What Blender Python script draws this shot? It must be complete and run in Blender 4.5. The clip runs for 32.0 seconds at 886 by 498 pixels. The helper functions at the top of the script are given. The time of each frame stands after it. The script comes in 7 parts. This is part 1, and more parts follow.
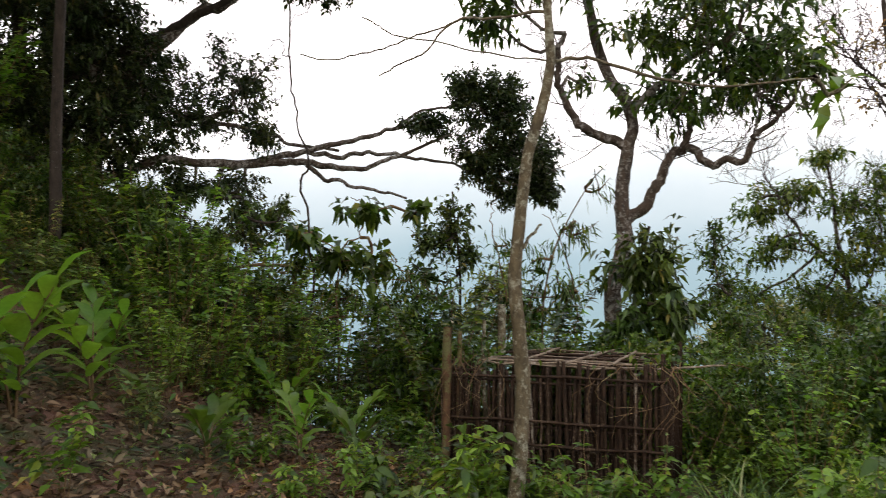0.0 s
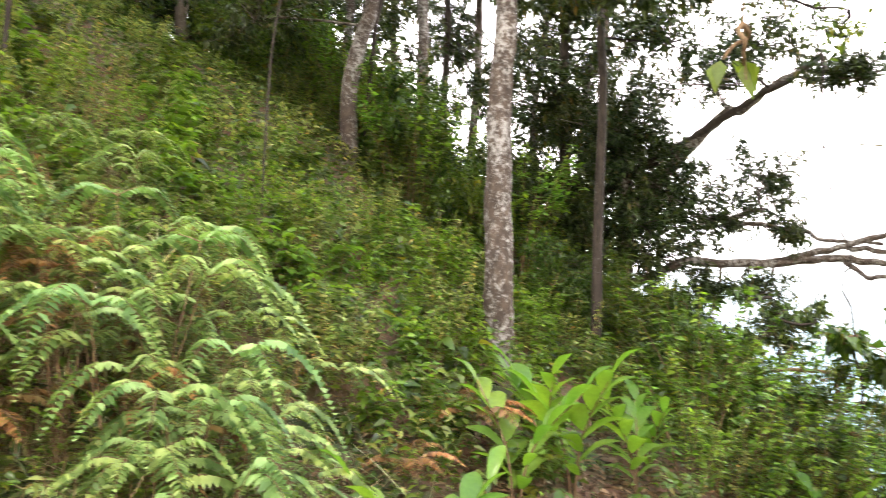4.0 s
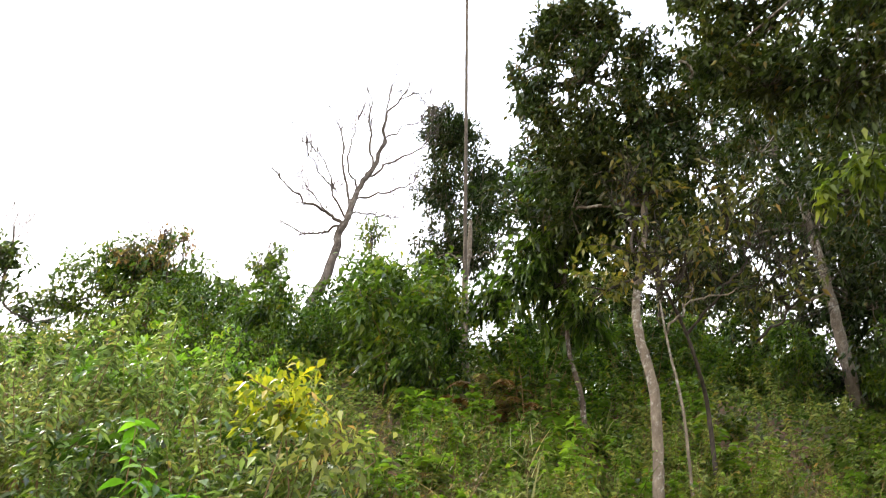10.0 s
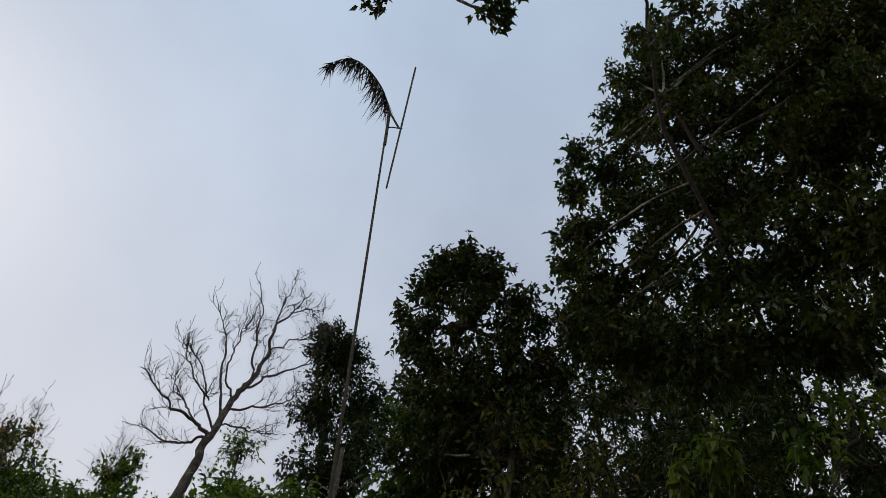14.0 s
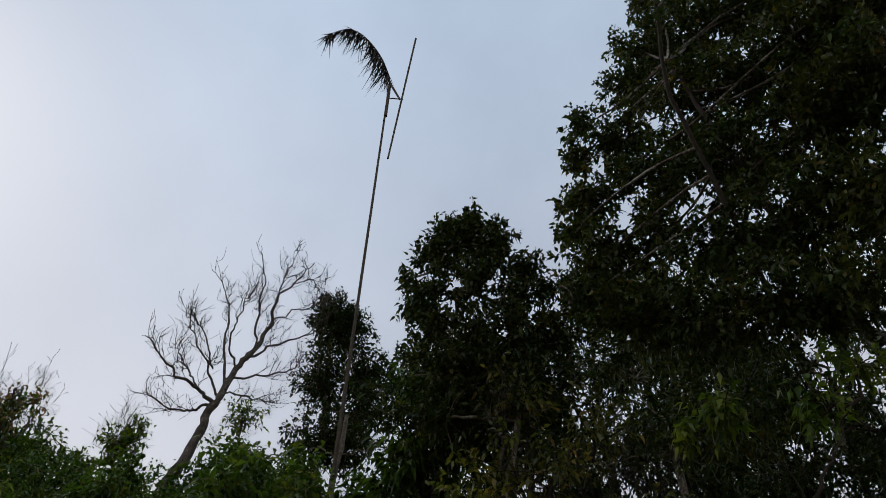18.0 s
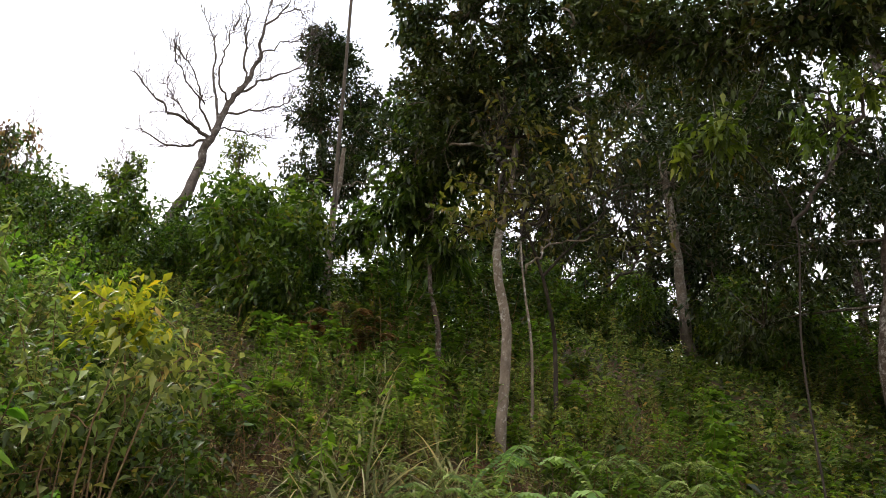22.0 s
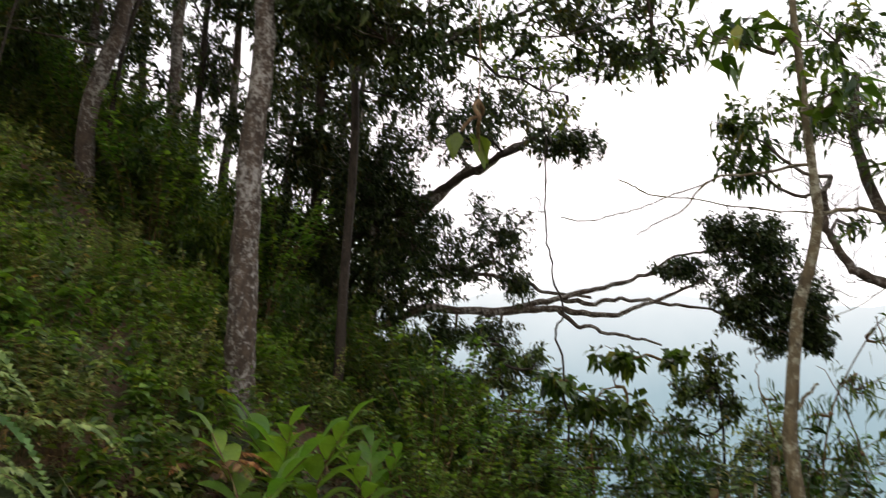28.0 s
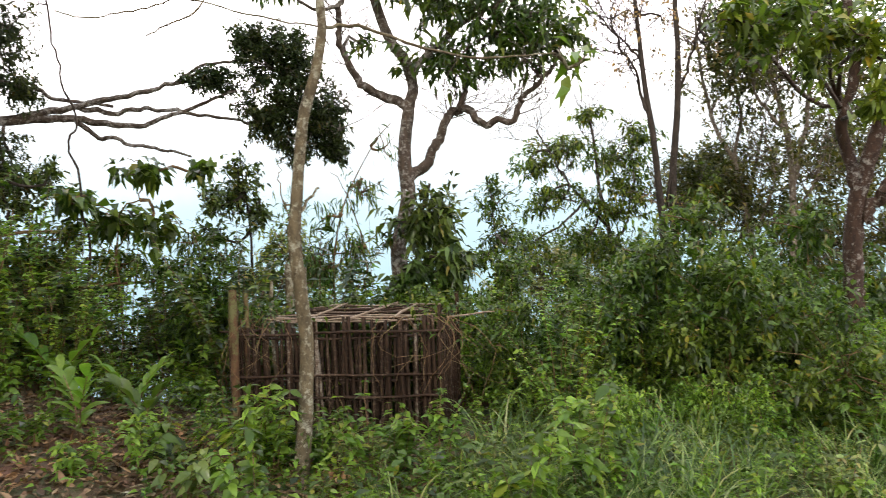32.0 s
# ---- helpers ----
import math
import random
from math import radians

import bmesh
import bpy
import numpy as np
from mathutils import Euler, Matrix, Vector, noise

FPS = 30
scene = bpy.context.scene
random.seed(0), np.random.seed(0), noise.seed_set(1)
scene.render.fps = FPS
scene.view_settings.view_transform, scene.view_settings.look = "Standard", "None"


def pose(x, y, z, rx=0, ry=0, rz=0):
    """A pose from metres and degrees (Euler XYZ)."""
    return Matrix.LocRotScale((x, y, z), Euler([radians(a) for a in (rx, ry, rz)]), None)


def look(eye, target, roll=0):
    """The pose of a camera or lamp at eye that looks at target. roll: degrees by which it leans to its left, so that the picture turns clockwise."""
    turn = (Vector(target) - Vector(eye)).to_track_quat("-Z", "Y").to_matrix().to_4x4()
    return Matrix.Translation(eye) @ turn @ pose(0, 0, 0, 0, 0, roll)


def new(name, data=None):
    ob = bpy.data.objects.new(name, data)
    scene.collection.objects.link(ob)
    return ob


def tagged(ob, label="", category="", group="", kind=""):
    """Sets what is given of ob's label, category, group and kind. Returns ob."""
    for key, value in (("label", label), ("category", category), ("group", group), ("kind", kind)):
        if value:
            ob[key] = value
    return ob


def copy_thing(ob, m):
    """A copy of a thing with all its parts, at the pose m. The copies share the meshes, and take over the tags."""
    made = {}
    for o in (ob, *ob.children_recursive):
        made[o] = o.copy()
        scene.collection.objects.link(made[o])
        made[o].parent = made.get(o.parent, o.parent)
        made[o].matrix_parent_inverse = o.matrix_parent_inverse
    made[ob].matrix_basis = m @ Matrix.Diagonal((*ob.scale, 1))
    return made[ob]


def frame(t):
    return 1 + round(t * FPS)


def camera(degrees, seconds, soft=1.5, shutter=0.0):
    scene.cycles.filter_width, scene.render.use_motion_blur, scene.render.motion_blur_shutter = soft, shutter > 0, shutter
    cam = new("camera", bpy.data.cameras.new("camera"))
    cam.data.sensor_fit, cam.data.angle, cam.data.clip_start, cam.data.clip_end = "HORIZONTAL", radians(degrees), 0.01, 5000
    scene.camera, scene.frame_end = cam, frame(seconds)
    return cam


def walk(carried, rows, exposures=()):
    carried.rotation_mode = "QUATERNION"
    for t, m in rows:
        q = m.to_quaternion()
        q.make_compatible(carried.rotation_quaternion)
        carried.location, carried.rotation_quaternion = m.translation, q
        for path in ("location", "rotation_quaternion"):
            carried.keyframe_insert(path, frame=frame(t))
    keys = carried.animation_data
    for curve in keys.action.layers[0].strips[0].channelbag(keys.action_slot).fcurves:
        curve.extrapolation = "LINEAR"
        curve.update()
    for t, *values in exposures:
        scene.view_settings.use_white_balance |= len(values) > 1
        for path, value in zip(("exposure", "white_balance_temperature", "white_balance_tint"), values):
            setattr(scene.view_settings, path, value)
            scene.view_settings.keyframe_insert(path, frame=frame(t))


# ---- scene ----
# ---- camera ----
LENS = 60.42
PATH = [
    (0.0, pose(-0.068, -0.099, 1.580, 90.04, -0.00, 0.08)),
    (0.5, pose(-0.060, -0.082, 1.569, 90.65, -0.37, 4.26)),
    (1.0, pose(-0.062, -0.088, 1.573, 91.68, -0.50, 8.23)),
    (1.5, pose(-0.059, -0.100, 1.584, 92.61, -0.57, 12.01)),
    (2.0, pose(-0.073, -0.112, 1.585, 93.30, -0.74, 15.69)),
    (2.5, pose(-0.101, -0.133, 1.585, 93.98, -1.07, 19.46)),
    (4.5, pose(-0.237, -0.215, 1.567, 98.30, -2.21, 45.35)),
    (5.0, pose(-0.245, -0.249, 1.573, 99.31, -2.75, 54.36)),
    (5.5, pose(-0.257, -0.293, 1.577, 100.30, -3.04, 61.11)),
    (6.0, pose(-0.308, -0.306, 1.579, 101.02, -2.76, 69.62)),
    (6.5, pose(-0.424, -0.298, 1.569, 100.85, -3.70, 82.45)),
    (7.0, pose(-0.440, -0.354, 1.556, 100.19, -4.74, 87.54)),
    (7.5, pose(-0.412, -0.407, 1.575, 100.94, -4.12, 86.18)),
    (8.0, pose(-0.388, -0.421, 1.583, 102.41, -3.79, 87.64)),
    (8.5, pose(-0.355, -0.409, 1.599, 106.31, -3.39, 86.08)),
    (9.0, pose(-0.336, -0.415, 1.624, 110.91, -3.32, 85.47)),
    (9.5, pose(-0.311, -0.420, 1.651, 116.23, -3.53, 84.79)),
    (10.0, pose(-0.281, -0.433, 1.673, 122.46, -4.19, 84.51)),
    (10.5, pose(-0.263, -0.426, 1.672, 123.96, -4.43, 82.05)),
    (11.0, pose(-0.248, -0.431, 1.693, 127.12, -4.85, 80.82)),
    (11.5, pose(-0.186, -0.466, 1.710, 132.35, -4.96, 78.64)),
    (12.0, pose(-0.112, -0.394, 1.796, 138.15, -5.55, 76.69)),
    (12.5, pose(-0.091, -0.374, 1.810, 138.55, -5.50, 75.53)),
    (13.0, pose(-0.078, -0.355, 1.808, 138.60, -5.00, 74.90)),
    (13.5, pose(-0.069, -0.346, 1.802, 138.57, -4.59, 74.42)),
    (14.0, pose(-0.089, -0.336, 1.805, 139.17, -4.51, 73.93)),
    (14.5, pose(-0.089, -0.359, 1.784, 139.00, -4.19, 73.95)),
    (16.5, pose(-0.120, -0.402, 1.765, 138.68, -3.90, 74.09)),
    (17.0, pose(-0.129, -0.417, 1.759, 138.62, -3.69, 73.75)),
    (17.5, pose(-0.155, -0.405, 1.739, 138.58, -3.98, 73.61)),
    (18.0, pose(-0.187, -0.385, 1.711, 137.52, -4.29, 73.80)),
    (18.5, pose(-0.209, -0.386, 1.708, 136.02, -4.39, 73.80)),
    (19.0, pose(-0.216, -0.430, 1.706, 134.09, -3.97, 72.77)),
    (19.5, pose(-0.239, -0.424, 1.705, 132.15, -3.63, 72.32)),
    (20.0, pose(-0.255, -0.418, 1.704, 130.54, -3.58, 72.31)),
    (20.5, pose(-0.261, -0.403, 1.691, 128.00, -3.76, 72.08)),
    (21.0, pose(-0.276, -0.385, 1.679, 123.96, -3.59, 72.56)),
    (21.5, pose(-0.280, -0.377, 1.661, 120.17, -3.47, 73.37)),
    (22.0, pose(-0.321, -0.386, 1.673, 118.17, -3.36, 73.84)),
    (22.5, pose(-0.331, -0.407, 1.676, 117.81, -3.74, 75.49)),
    (23.0, pose(-0.336, -0.423, 1.671, 117.45, -4.29, 77.61)),
    (23.5, pose(-0.314, -0.414, 1.674, 117.76, -5.00, 77.44)),
    (24.0, pose(-0.303, -0.398, 1.677, 118.20, -4.82, 73.68)),
    (24.5, pose(-0.292, -0.391, 1.674, 118.49, -3.84, 70.32)),
    (26.5, pose(-0.257, -0.363, 1.705, 109.50, -3.53, 40.38)),
    (27.0, pose(-0.182, -0.349, 1.691, 106.50, -2.96, 30.95)),
    (27.5, pose(-0.150, -0.307, 1.678, 103.43, -2.14, 23.25)),
    (28.0, pose(-0.114, -0.292, 1.653, 100.21, -1.47, 18.31)),
    (28.5, pose(-0.064, -0.286, 1.628, 97.32, -0.83, 13.14)),
    (29.0, pose(-0.030, -0.277, 1.618, 94.24, -0.19, 7.68)),
    (29.5, pose(-0.024, -0.270, 1.600, 92.22, 0.00, 3.90)),
    (30.0, pose(-0.004, -0.279, 1.599, 90.85, 0.56, 0.23)),
    (30.5, pose(0.021, -0.286, 1.592, 89.45, 0.85, -3.78)),
    (31.0, pose(0.032, -0.287, 1.596, 88.31, 1.20, -7.52)),
    (31.5, pose(0.037, -0.293, 1.614, 87.12, 1.37, -11.05)),
    (32.0, pose(0.048, -0.275, 1.639, 86.16, 1.48, -14.62)),
]
EXPOSURES = [(0.0, 0.2, 6850, 13), (1.0, 0.33, 6850, 11), (2.5, 0.52, 6850, 11), (4.5, 2.5, 6950, 14), (5.0, 2.7, 6950, 14), (6.0, 3.35, 6900, 16), (7.0, 3.4, 6900, 20), (8.0, 3.42, 6900, 22), (9.0, 3.1, 6900, 19), (10.0, 1.5, 6900, 11),
             (11.0, -0.95, 7200, 11), (12.0, -1.12, 6550, 8), (13.0, -1.32, 6350, 8), (18.0, -1.3, 6350, 8), (19.0, -1.15, 6600, 9), (20.0, -0.85, 6800, 10), (20.5, -0.8, 6950, 11), (21.0, -0.7, 7000, 11), (22.0, 0.5, 6950, 13),
             (23.0, 1.65, 6900, 20), (24.5, 2.12, 6900, 20), (26.5, 2.3, 6900, 12), (27.0, 1.65, 6900, 12), (27.5, 0.75, 6900, 12), (28.0, 0.0, 6850, 12), (28.5, -0.15, 6850, 12), (29.0, -0.15, 6850, 13), (30.0, 0.12, 6850, 13), (31.0, 0.6, 6900, 13), (32.0, 0.95, 6900, 13)]
cam = camera(LENS, 32.0, 0.85, 0.4)
walk(cam, PATH, EXPOSURES)

# ---- world and sun ----
SUN_YAW, SUN_UP = 129.0, 42.0
world = bpy.data.worlds.new("sky")
scene.world = world
world.use_nodes = True
wt = world.node_tree
wt.nodes.clear()
w_out = wt.nodes.new("ShaderNodeOutputWorld")
w_bg = wt.nodes.new("ShaderNodeBackground")
w_sky = wt.nodes.new("ShaderNodeTexSky")
w_sky.sky_type = "NISHITA"
w_sky.sun_disc = False
w_sky.sun_elevation = radians(SUN_UP)
w_sky.sun_rotation = radians(-SUN_YAW)
w_sky.altitude = 800
w_sky.air_density = 1.0
w_sky.dust_density = 1.4
w_sky.ozone_density = 1.0
w_co = wt.nodes.new("ShaderNodeTexCoord")
w_sep = wt.nodes.new("ShaderNodeSeparateXYZ")
w_haze = wt.nodes.new("ShaderNodeValToRGB")
w_haze.color_ramp.elements[0].position, w_haze.color_ramp.elements[0].color = 0.3, (1.0, 0.93, 0.91, 1)
w_haze.color_ramp.elements[1].position, w_haze.color_ramp.elements[1].color = 1.0, (0.66, 0.8, 1.0, 1)
w_veil = wt.nodes.new("ShaderNodeTexNoise")
w_veil.inputs["Scale"].default_value = 1.8
w_veil.inputs["Detail"].default_value = 6
w_thin = wt.nodes.new("ShaderNodeMapRange")
w_thin.inputs["From Min"].default_value = 0.35
w_thin.inputs["From Max"].default_value = 0.65
w_thin.inputs["To Min"].default_value = 0.5
w_thin.inputs["To Max"].default_value = 0.75
w_gain = wt.nodes.new("ShaderNodeMix")
w_gain.data_type, w_gain.blend_type = "RGBA", "MULTIPLY"
w_gain.inputs[0].default_value = 1.0
w_gain.inputs[7].default_value = (13.5, 13.5, 13.5, 1)
w_mix = wt.nodes.new("ShaderNodeMix")
w_mix.data_type = "RGBA"
w_bg.inputs["Strength"].default_value = 0.17
wt.links.new(w_co.outputs["Generated"], w_veil.inputs["Vector"])
wt.links.new(w_co.outputs["Generated"], w_sep.inputs[0])
wt.links.new(w_sep.outputs["Z"], w_haze.inputs[0])
wt.links.new(w_haze.outputs[0], w_gain.inputs[6])
wt.links.new(w_veil.outputs["Fac"], w_thin.inputs["Value"])
wt.links.new(w_thin.outputs[0], w_mix.inputs[0])
wt.links.new(w_sky.outputs[0], w_mix.inputs[6])
wt.links.new(w_gain.outputs[2], w_mix.inputs[7])
wt.links.new(w_mix.outputs[2], w_bg.inputs["Color"])
wt.links.new(w_bg.outputs[0], w_out.inputs[0])
sun = new("sun", bpy.data.lights.new("sun", "SUN"))
sun.data.energy = 1.0
sun.data.angle = radians(14)
sun.data.color = (1.0, 0.95, 0.86)
SUN_WAY = Vector((-math.sin(radians(SUN_YAW)) * math.cos(radians(SUN_UP)), math.cos(radians(SUN_YAW)) * math.cos(radians(SUN_UP)), math.sin(radians(SUN_UP))))
sun.matrix_world = look(SUN_WAY * 50, (0, 0, 0))

# ---- materials ----


def material(name):
    m = bpy.data.materials.new(name)
    m.use_nodes = True
    nt = m.node_tree
    nt.nodes.clear()
    return m, nt, nt.nodes.new("ShaderNodeOutputMaterial")


def ramp(nt, fac, stops):
    r = nt.nodes.new("ShaderNodeValToRGB")
    e = r.color_ramp.elements
    while len(e) < len(stops):
        e.new(0.5)
    for k, (p, c) in zip(e, stops):
        k.position, k.color = p, (*c, 1)
    nt.links.new(fac, r.inputs[0])
    return r.outputs[0]


def texnoise(nt, scale, detail=4, rough=0.6, vec=None):
    n = nt.nodes.new("ShaderNodeTexNoise")
    n.inputs["Scale"].default_value = scale
    n.inputs["Detail"].default_value = detail
    n.inputs["Roughness"].default_value = rough
    if vec is not None:
        nt.links.new(vec, n.inputs["Vector"])
    return n.outputs["Fac"]


def mixrgb(nt, fac, a, b, mode="MIX"):
    n = nt.nodes.new("ShaderNodeMix")
    n.data_type, n.blend_type = "RGBA", mode
    for sock, v in ((n.inputs[0], fac), (n.inputs[6], a), (n.inputs[7], b)):
        if isinstance(v, (int, float)):
            sock.default_value = v
        elif isinstance(v, tuple):
            sock.default_value = (*v, 1)
        else:
            nt.links.new(v, sock)
    return n.outputs[2]


def leaf_material(name, dark, mid, light, odd=None, through_light=0.35, gloss=0.28, glow=(1.32, 1.5, 0.52), sheen=0.32):
    """Leaves: colour differs from leaf to leaf, with thin blotches, and light shines through."""
    m, nt, out = material(name)
    geo = nt.nodes.new("ShaderNodeNewGeometry")
    dark, light = tuple(v * 0.6 for v in dark), tuple(v * 1.22 for v in light)
    stops = [(0.0, dark), (0.55, mid), (0.9, light)]
    if odd:
        stops = [(0.0, dark), (0.5, mid), (0.92, light), (0.99, odd)]
    col = ramp(nt, geo.outputs["Random Per Island"], stops)
    info = nt.nodes.new("ShaderNodeObjectInfo")
    shade = ramp(nt, info.outputs["Random"], [(0.0, (0.72, 0.78, 0.75)), (1.0, (1.2, 1.12, 1.0))])
    col = mixrgb(nt, 1.0, col, shade, "MULTIPLY")
    co = nt.nodes.new("ShaderNodeTexCoord")
    patch = texnoise(nt, 1.5, 3, 0.6, co.outputs["Object"])
    col = mixrgb(nt, 0.8, col, ramp(nt, patch, [(0.36, (0.72, 0.92, 0.95)), (0.5, (1.0, 1.0, 1.0)), (0.66, (1.55, 1.2, 0.95))]), "MULTIPLY")
    blotch = texnoise(nt, 45.0, 3, 0.6, co.outputs["Object"])
    col = mixrgb(nt, 0.35, col, ramp(nt, blotch, [(0.3, (0.55, 0.55, 0.5)), (0.7, (1.25, 1.25, 1.2))]), "MULTIPLY")
    p = nt.nodes.new("ShaderNodeBsdfPrincipled")
    p.inputs["Roughness"].default_value = gloss
    p.inputs["Specular IOR Level"].default_value = sheen
    nt.links.new(col, p.inputs["Base Color"])
    tr = nt.nodes.new("ShaderNodeBsdfTranslucent")
    warm = mixrgb(nt, 1.0, col, glow, "MULTIPLY")
    nt.links.new(warm, tr.inputs["Color"])
    mx = nt.nodes.new("ShaderNodeMixShader")
    mx.inputs[0].default_value = through_light + 0.08
    nt.links.new(p.outputs[0], mx.inputs[1])
    nt.links.new(tr.outputs[0], mx.inputs[2])
    nt.links.new(mx.outputs[0], out.inputs[0])
    return m


def bark_material(name, dark, mid, lichen, spots=0.6, size=1.0):
    """Bark with rough grain, stains and pale lichen spots."""
    m, nt, out = material(name)
    co = nt.nodes.new("ShaderNodeTexCoord")
    mp = nt.nodes.new("ShaderNodeMapping")
    mp.inputs["Scale"].default_value = (1, 1, 0.45)
    nt.links.new(co.outputs["Object"], mp.inputs["Vector"])
    grain = texnoise(nt, 28 * size, 6, 0.7, mp.outputs[0])
    col = ramp(nt, grain, [(0.3, dark), (0.7, mid)])
    stain = texnoise(nt, 5 * size, 4, 0.65, co.outputs["Object"])
    col = mixrgb(nt, 0.55, col, ramp(nt, stain, [(0.35, (0.5, 0.45, 0.4)), (0.65, (1.3, 1.25, 1.15))]), "MULTIPLY")
    patch = texnoise(nt, 26 * size, 8, 0.76, co.outputs["Object"])
    area = texnoise(nt, 4.5 * size, 3, 0.6, mp.outputs[0])
    both = nt.nodes.new("ShaderNodeMath")
    both.operation = "MULTIPLY_ADD"
    both.inputs[1].default_value = 0.45
    nt.links.new(area, both.inputs[0])
    nt.links.new(patch, both.inputs[2])
    mask = ramp(nt, both.outputs[0], [(spots + 0.18, (0, 0, 0)), (spots + 0.3, (0.85, 0.85, 0.85))])
    col = mixrgb(nt, mask, col, lichen)
    p = nt.nodes.new("ShaderNodeBsdfPrincipled")
    p.inputs["Roughness"].default_value = 0.85
    p.inputs["Specular IOR Level"].default_value = 0.2
    nt.links.new(col, p.inputs["Base Color"])
    b = nt.nodes.new("ShaderNodeBump")
    b.inputs["Strength"].default_value = 0.6
    b.inputs["Distance"].default_value = 0.012
    nt.links.new(grain, b.inputs["Height"])
    nt.links.new(b.outputs[0], p.inputs["Normal"])
    nt.links.new(p.outputs[0], out.inputs[0])
    return m


M_DARK = leaf_material("leaf_deep_green", (0.029, 0.05, 0.0125), (0.052, 0.085, 0.019), (0.088, 0.13, 0.028), (0.17, 0.145, 0.032), 0.14, 0.32, sheen=0.28)
M_FOREST = leaf_material("leaf_forest", (0.024, 0.036, 0.012), (0.039, 0.055, 0.017), (0.058, 0.08, 0.024), (0.12, 0.09, 0.03), 0.1, 0.45, sheen=0.16)
M_MID = leaf_material("leaf_green", (0.0349, 0.062, 0.0115), (0.066, 0.108, 0.0187), (0.112, 0.165, 0.0288), (0.213, 0.19, 0.0324), 0.34)
M_HERB = leaf_material("leaf_herb", (0.1, 0.135, 0.04), (0.175, 0.22, 0.066), (0.29, 0.33, 0.115), (0.4, 0.27, 0.11), 0.4, glow=(1.28, 1.36, 0.8))
M_FRESH = leaf_material("leaf_fresh", (0.0727, 0.135, 0.0216), (0.136, 0.23, 0.0374), (0.213, 0.33, 0.0576), (0.272, 0.28, 0.0504), 0.42)
M_BRIGHT = leaf_material("leaf_bright", (0.11, 0.22, 0.028), (0.17, 0.31, 0.04), (0.25, 0.39, 0.06), None, 0.45)
M_YELLOW = leaf_material("leaf_yellow", (0.13, 0.18, 0.03), (0.27, 0.27, 0.04), (0.48, 0.39, 0.04), (0.5, 0.34, 0.04), 0.42)
M_YELLOWGREEN = leaf_material("leaf_yellow_green", (0.07, 0.105, 0.02), (0.125, 0.165, 0.03), (0.19, 0.22, 0.04), None, 0.38)
M_FERN = leaf_material("fern_frond", (0.15, 0.24, 0.07), (0.23, 0.32, 0.1), (0.33, 0.4, 0.15), None, 0.3, glow=(1.2, 1.3, 0.8))
M_FERNDRY = leaf_material("fern_dry", (0.16, 0.07, 0.03), (0.28, 0.13, 0.05), (0.33, 0.2, 0.08), None, 0.3, glow=(1.15, 1.08, 0.9))
M_BROWNLEAF = leaf_material("leaf_brownish", (0.1, 0.07, 0.03), (0.19, 0.14, 0.055), (0.28, 0.21, 0.08), (0.3, 0.16, 0.06), 0.3, glow=(1.15, 1.08, 0.9))
M_OLIVE = leaf_material("leaf_olive", (0.05, 0.06, 0.02), (0.09, 0.095, 0.03), (0.13, 0.12, 0.04), (0.2, 0.13, 0.05), 0.35)
# far slope leaves: distance haze is put into these paler colours
M_SLOPEHAZED = leaf_material("leaf_far_slope", (0.08, 0.1, 0.045), (0.125, 0.15, 0.065), (0.18, 0.2, 0.09), (0.24, 0.18, 0.08), 0.3)
M_GRASS = leaf_material("grass_green", (0.07, 0.13, 0.035), (0.13, 0.2, 0.06), (0.22, 0.27, 0.1), (0.4, 0.34, 0.17), 0.35)
M_STRAW = leaf_material("grass_straw", (0.28, 0.3, 0.14), (0.45, 0.44, 0.24), (0.56, 0.53, 0.34), None, 0.3, glow=(1.15, 1.08, 0.9))
M_DRYSTALK = leaf_material("dry_stalk", (0.1, 0.055, 0.03), (0.2, 0.115, 0.066), (0.32, 0.21, 0.125), (0.42, 0.33, 0.21), 0.15, 0.5, glow=(1.15, 1.08, 0.9))
M_LITTER = leaf_material("leaf_litter", (0.07, 0.04, 0.022), (0.15, 0.088, 0.05), (0.26, 0.17, 0.1), (0.36, 0.28, 0.2), 0.1, 0.6, glow=(1.15, 1.08, 0.9))
M_BARK = bark_material("bark_brown", (0.035, 0.028, 0.022), (0.105, 0.076, 0.054), (0.33, 0.31, 0.27), 0.545)
M_BARKDARK = bark_material("bark_dark", (0.02, 0.016, 0.012), (0.06, 0.046, 0.035), (0.22, 0.22, 0.18), 0.66)
M_BARKPALE = bark_material("bark_pale", (0.08, 0.062, 0.045), (0.19, 0.155, 0.115), (0.35, 0.33, 0.28), 0.58)
M_BARKMOSS = bark_material("bark_mossy", (0.045, 0.035, 0.02), (0.145, 0.115, 0.066), (0.3, 0.29, 0.21), 0.54)
M_TWIGDEAD = bark_material("dead_twig", (0.05, 0.04, 0.034), (0.13, 0.11, 0.09), (0.3, 0.28, 0.25), 0.6)
M_STALK = bark_material("herb_stalk", (0.09, 0.055, 0.03), (0.22, 0.14, 0.07), (0.3, 0.26, 0.12), 0.6)
M_BAMBOO = bark_material("bamboo_weathered", (0.01, 0.006, 0.004), (0.055, 0.03, 0.016), (0.17, 0.12, 0.08), 0.6, 1.6)
M_BAMBOOPALE = bark_material("bamboo_worn", (0.04, 0.025, 0.016), (0.11, 0.07, 0.045), (0.26, 0.22, 0.17), 0.55, 1.6)
M_BARKRED = bark_material("bark_reddish", (0.02, 0.013, 0.009), (0.07, 0.04, 0.026), (0.3, 0.28, 0.24), 0.58)
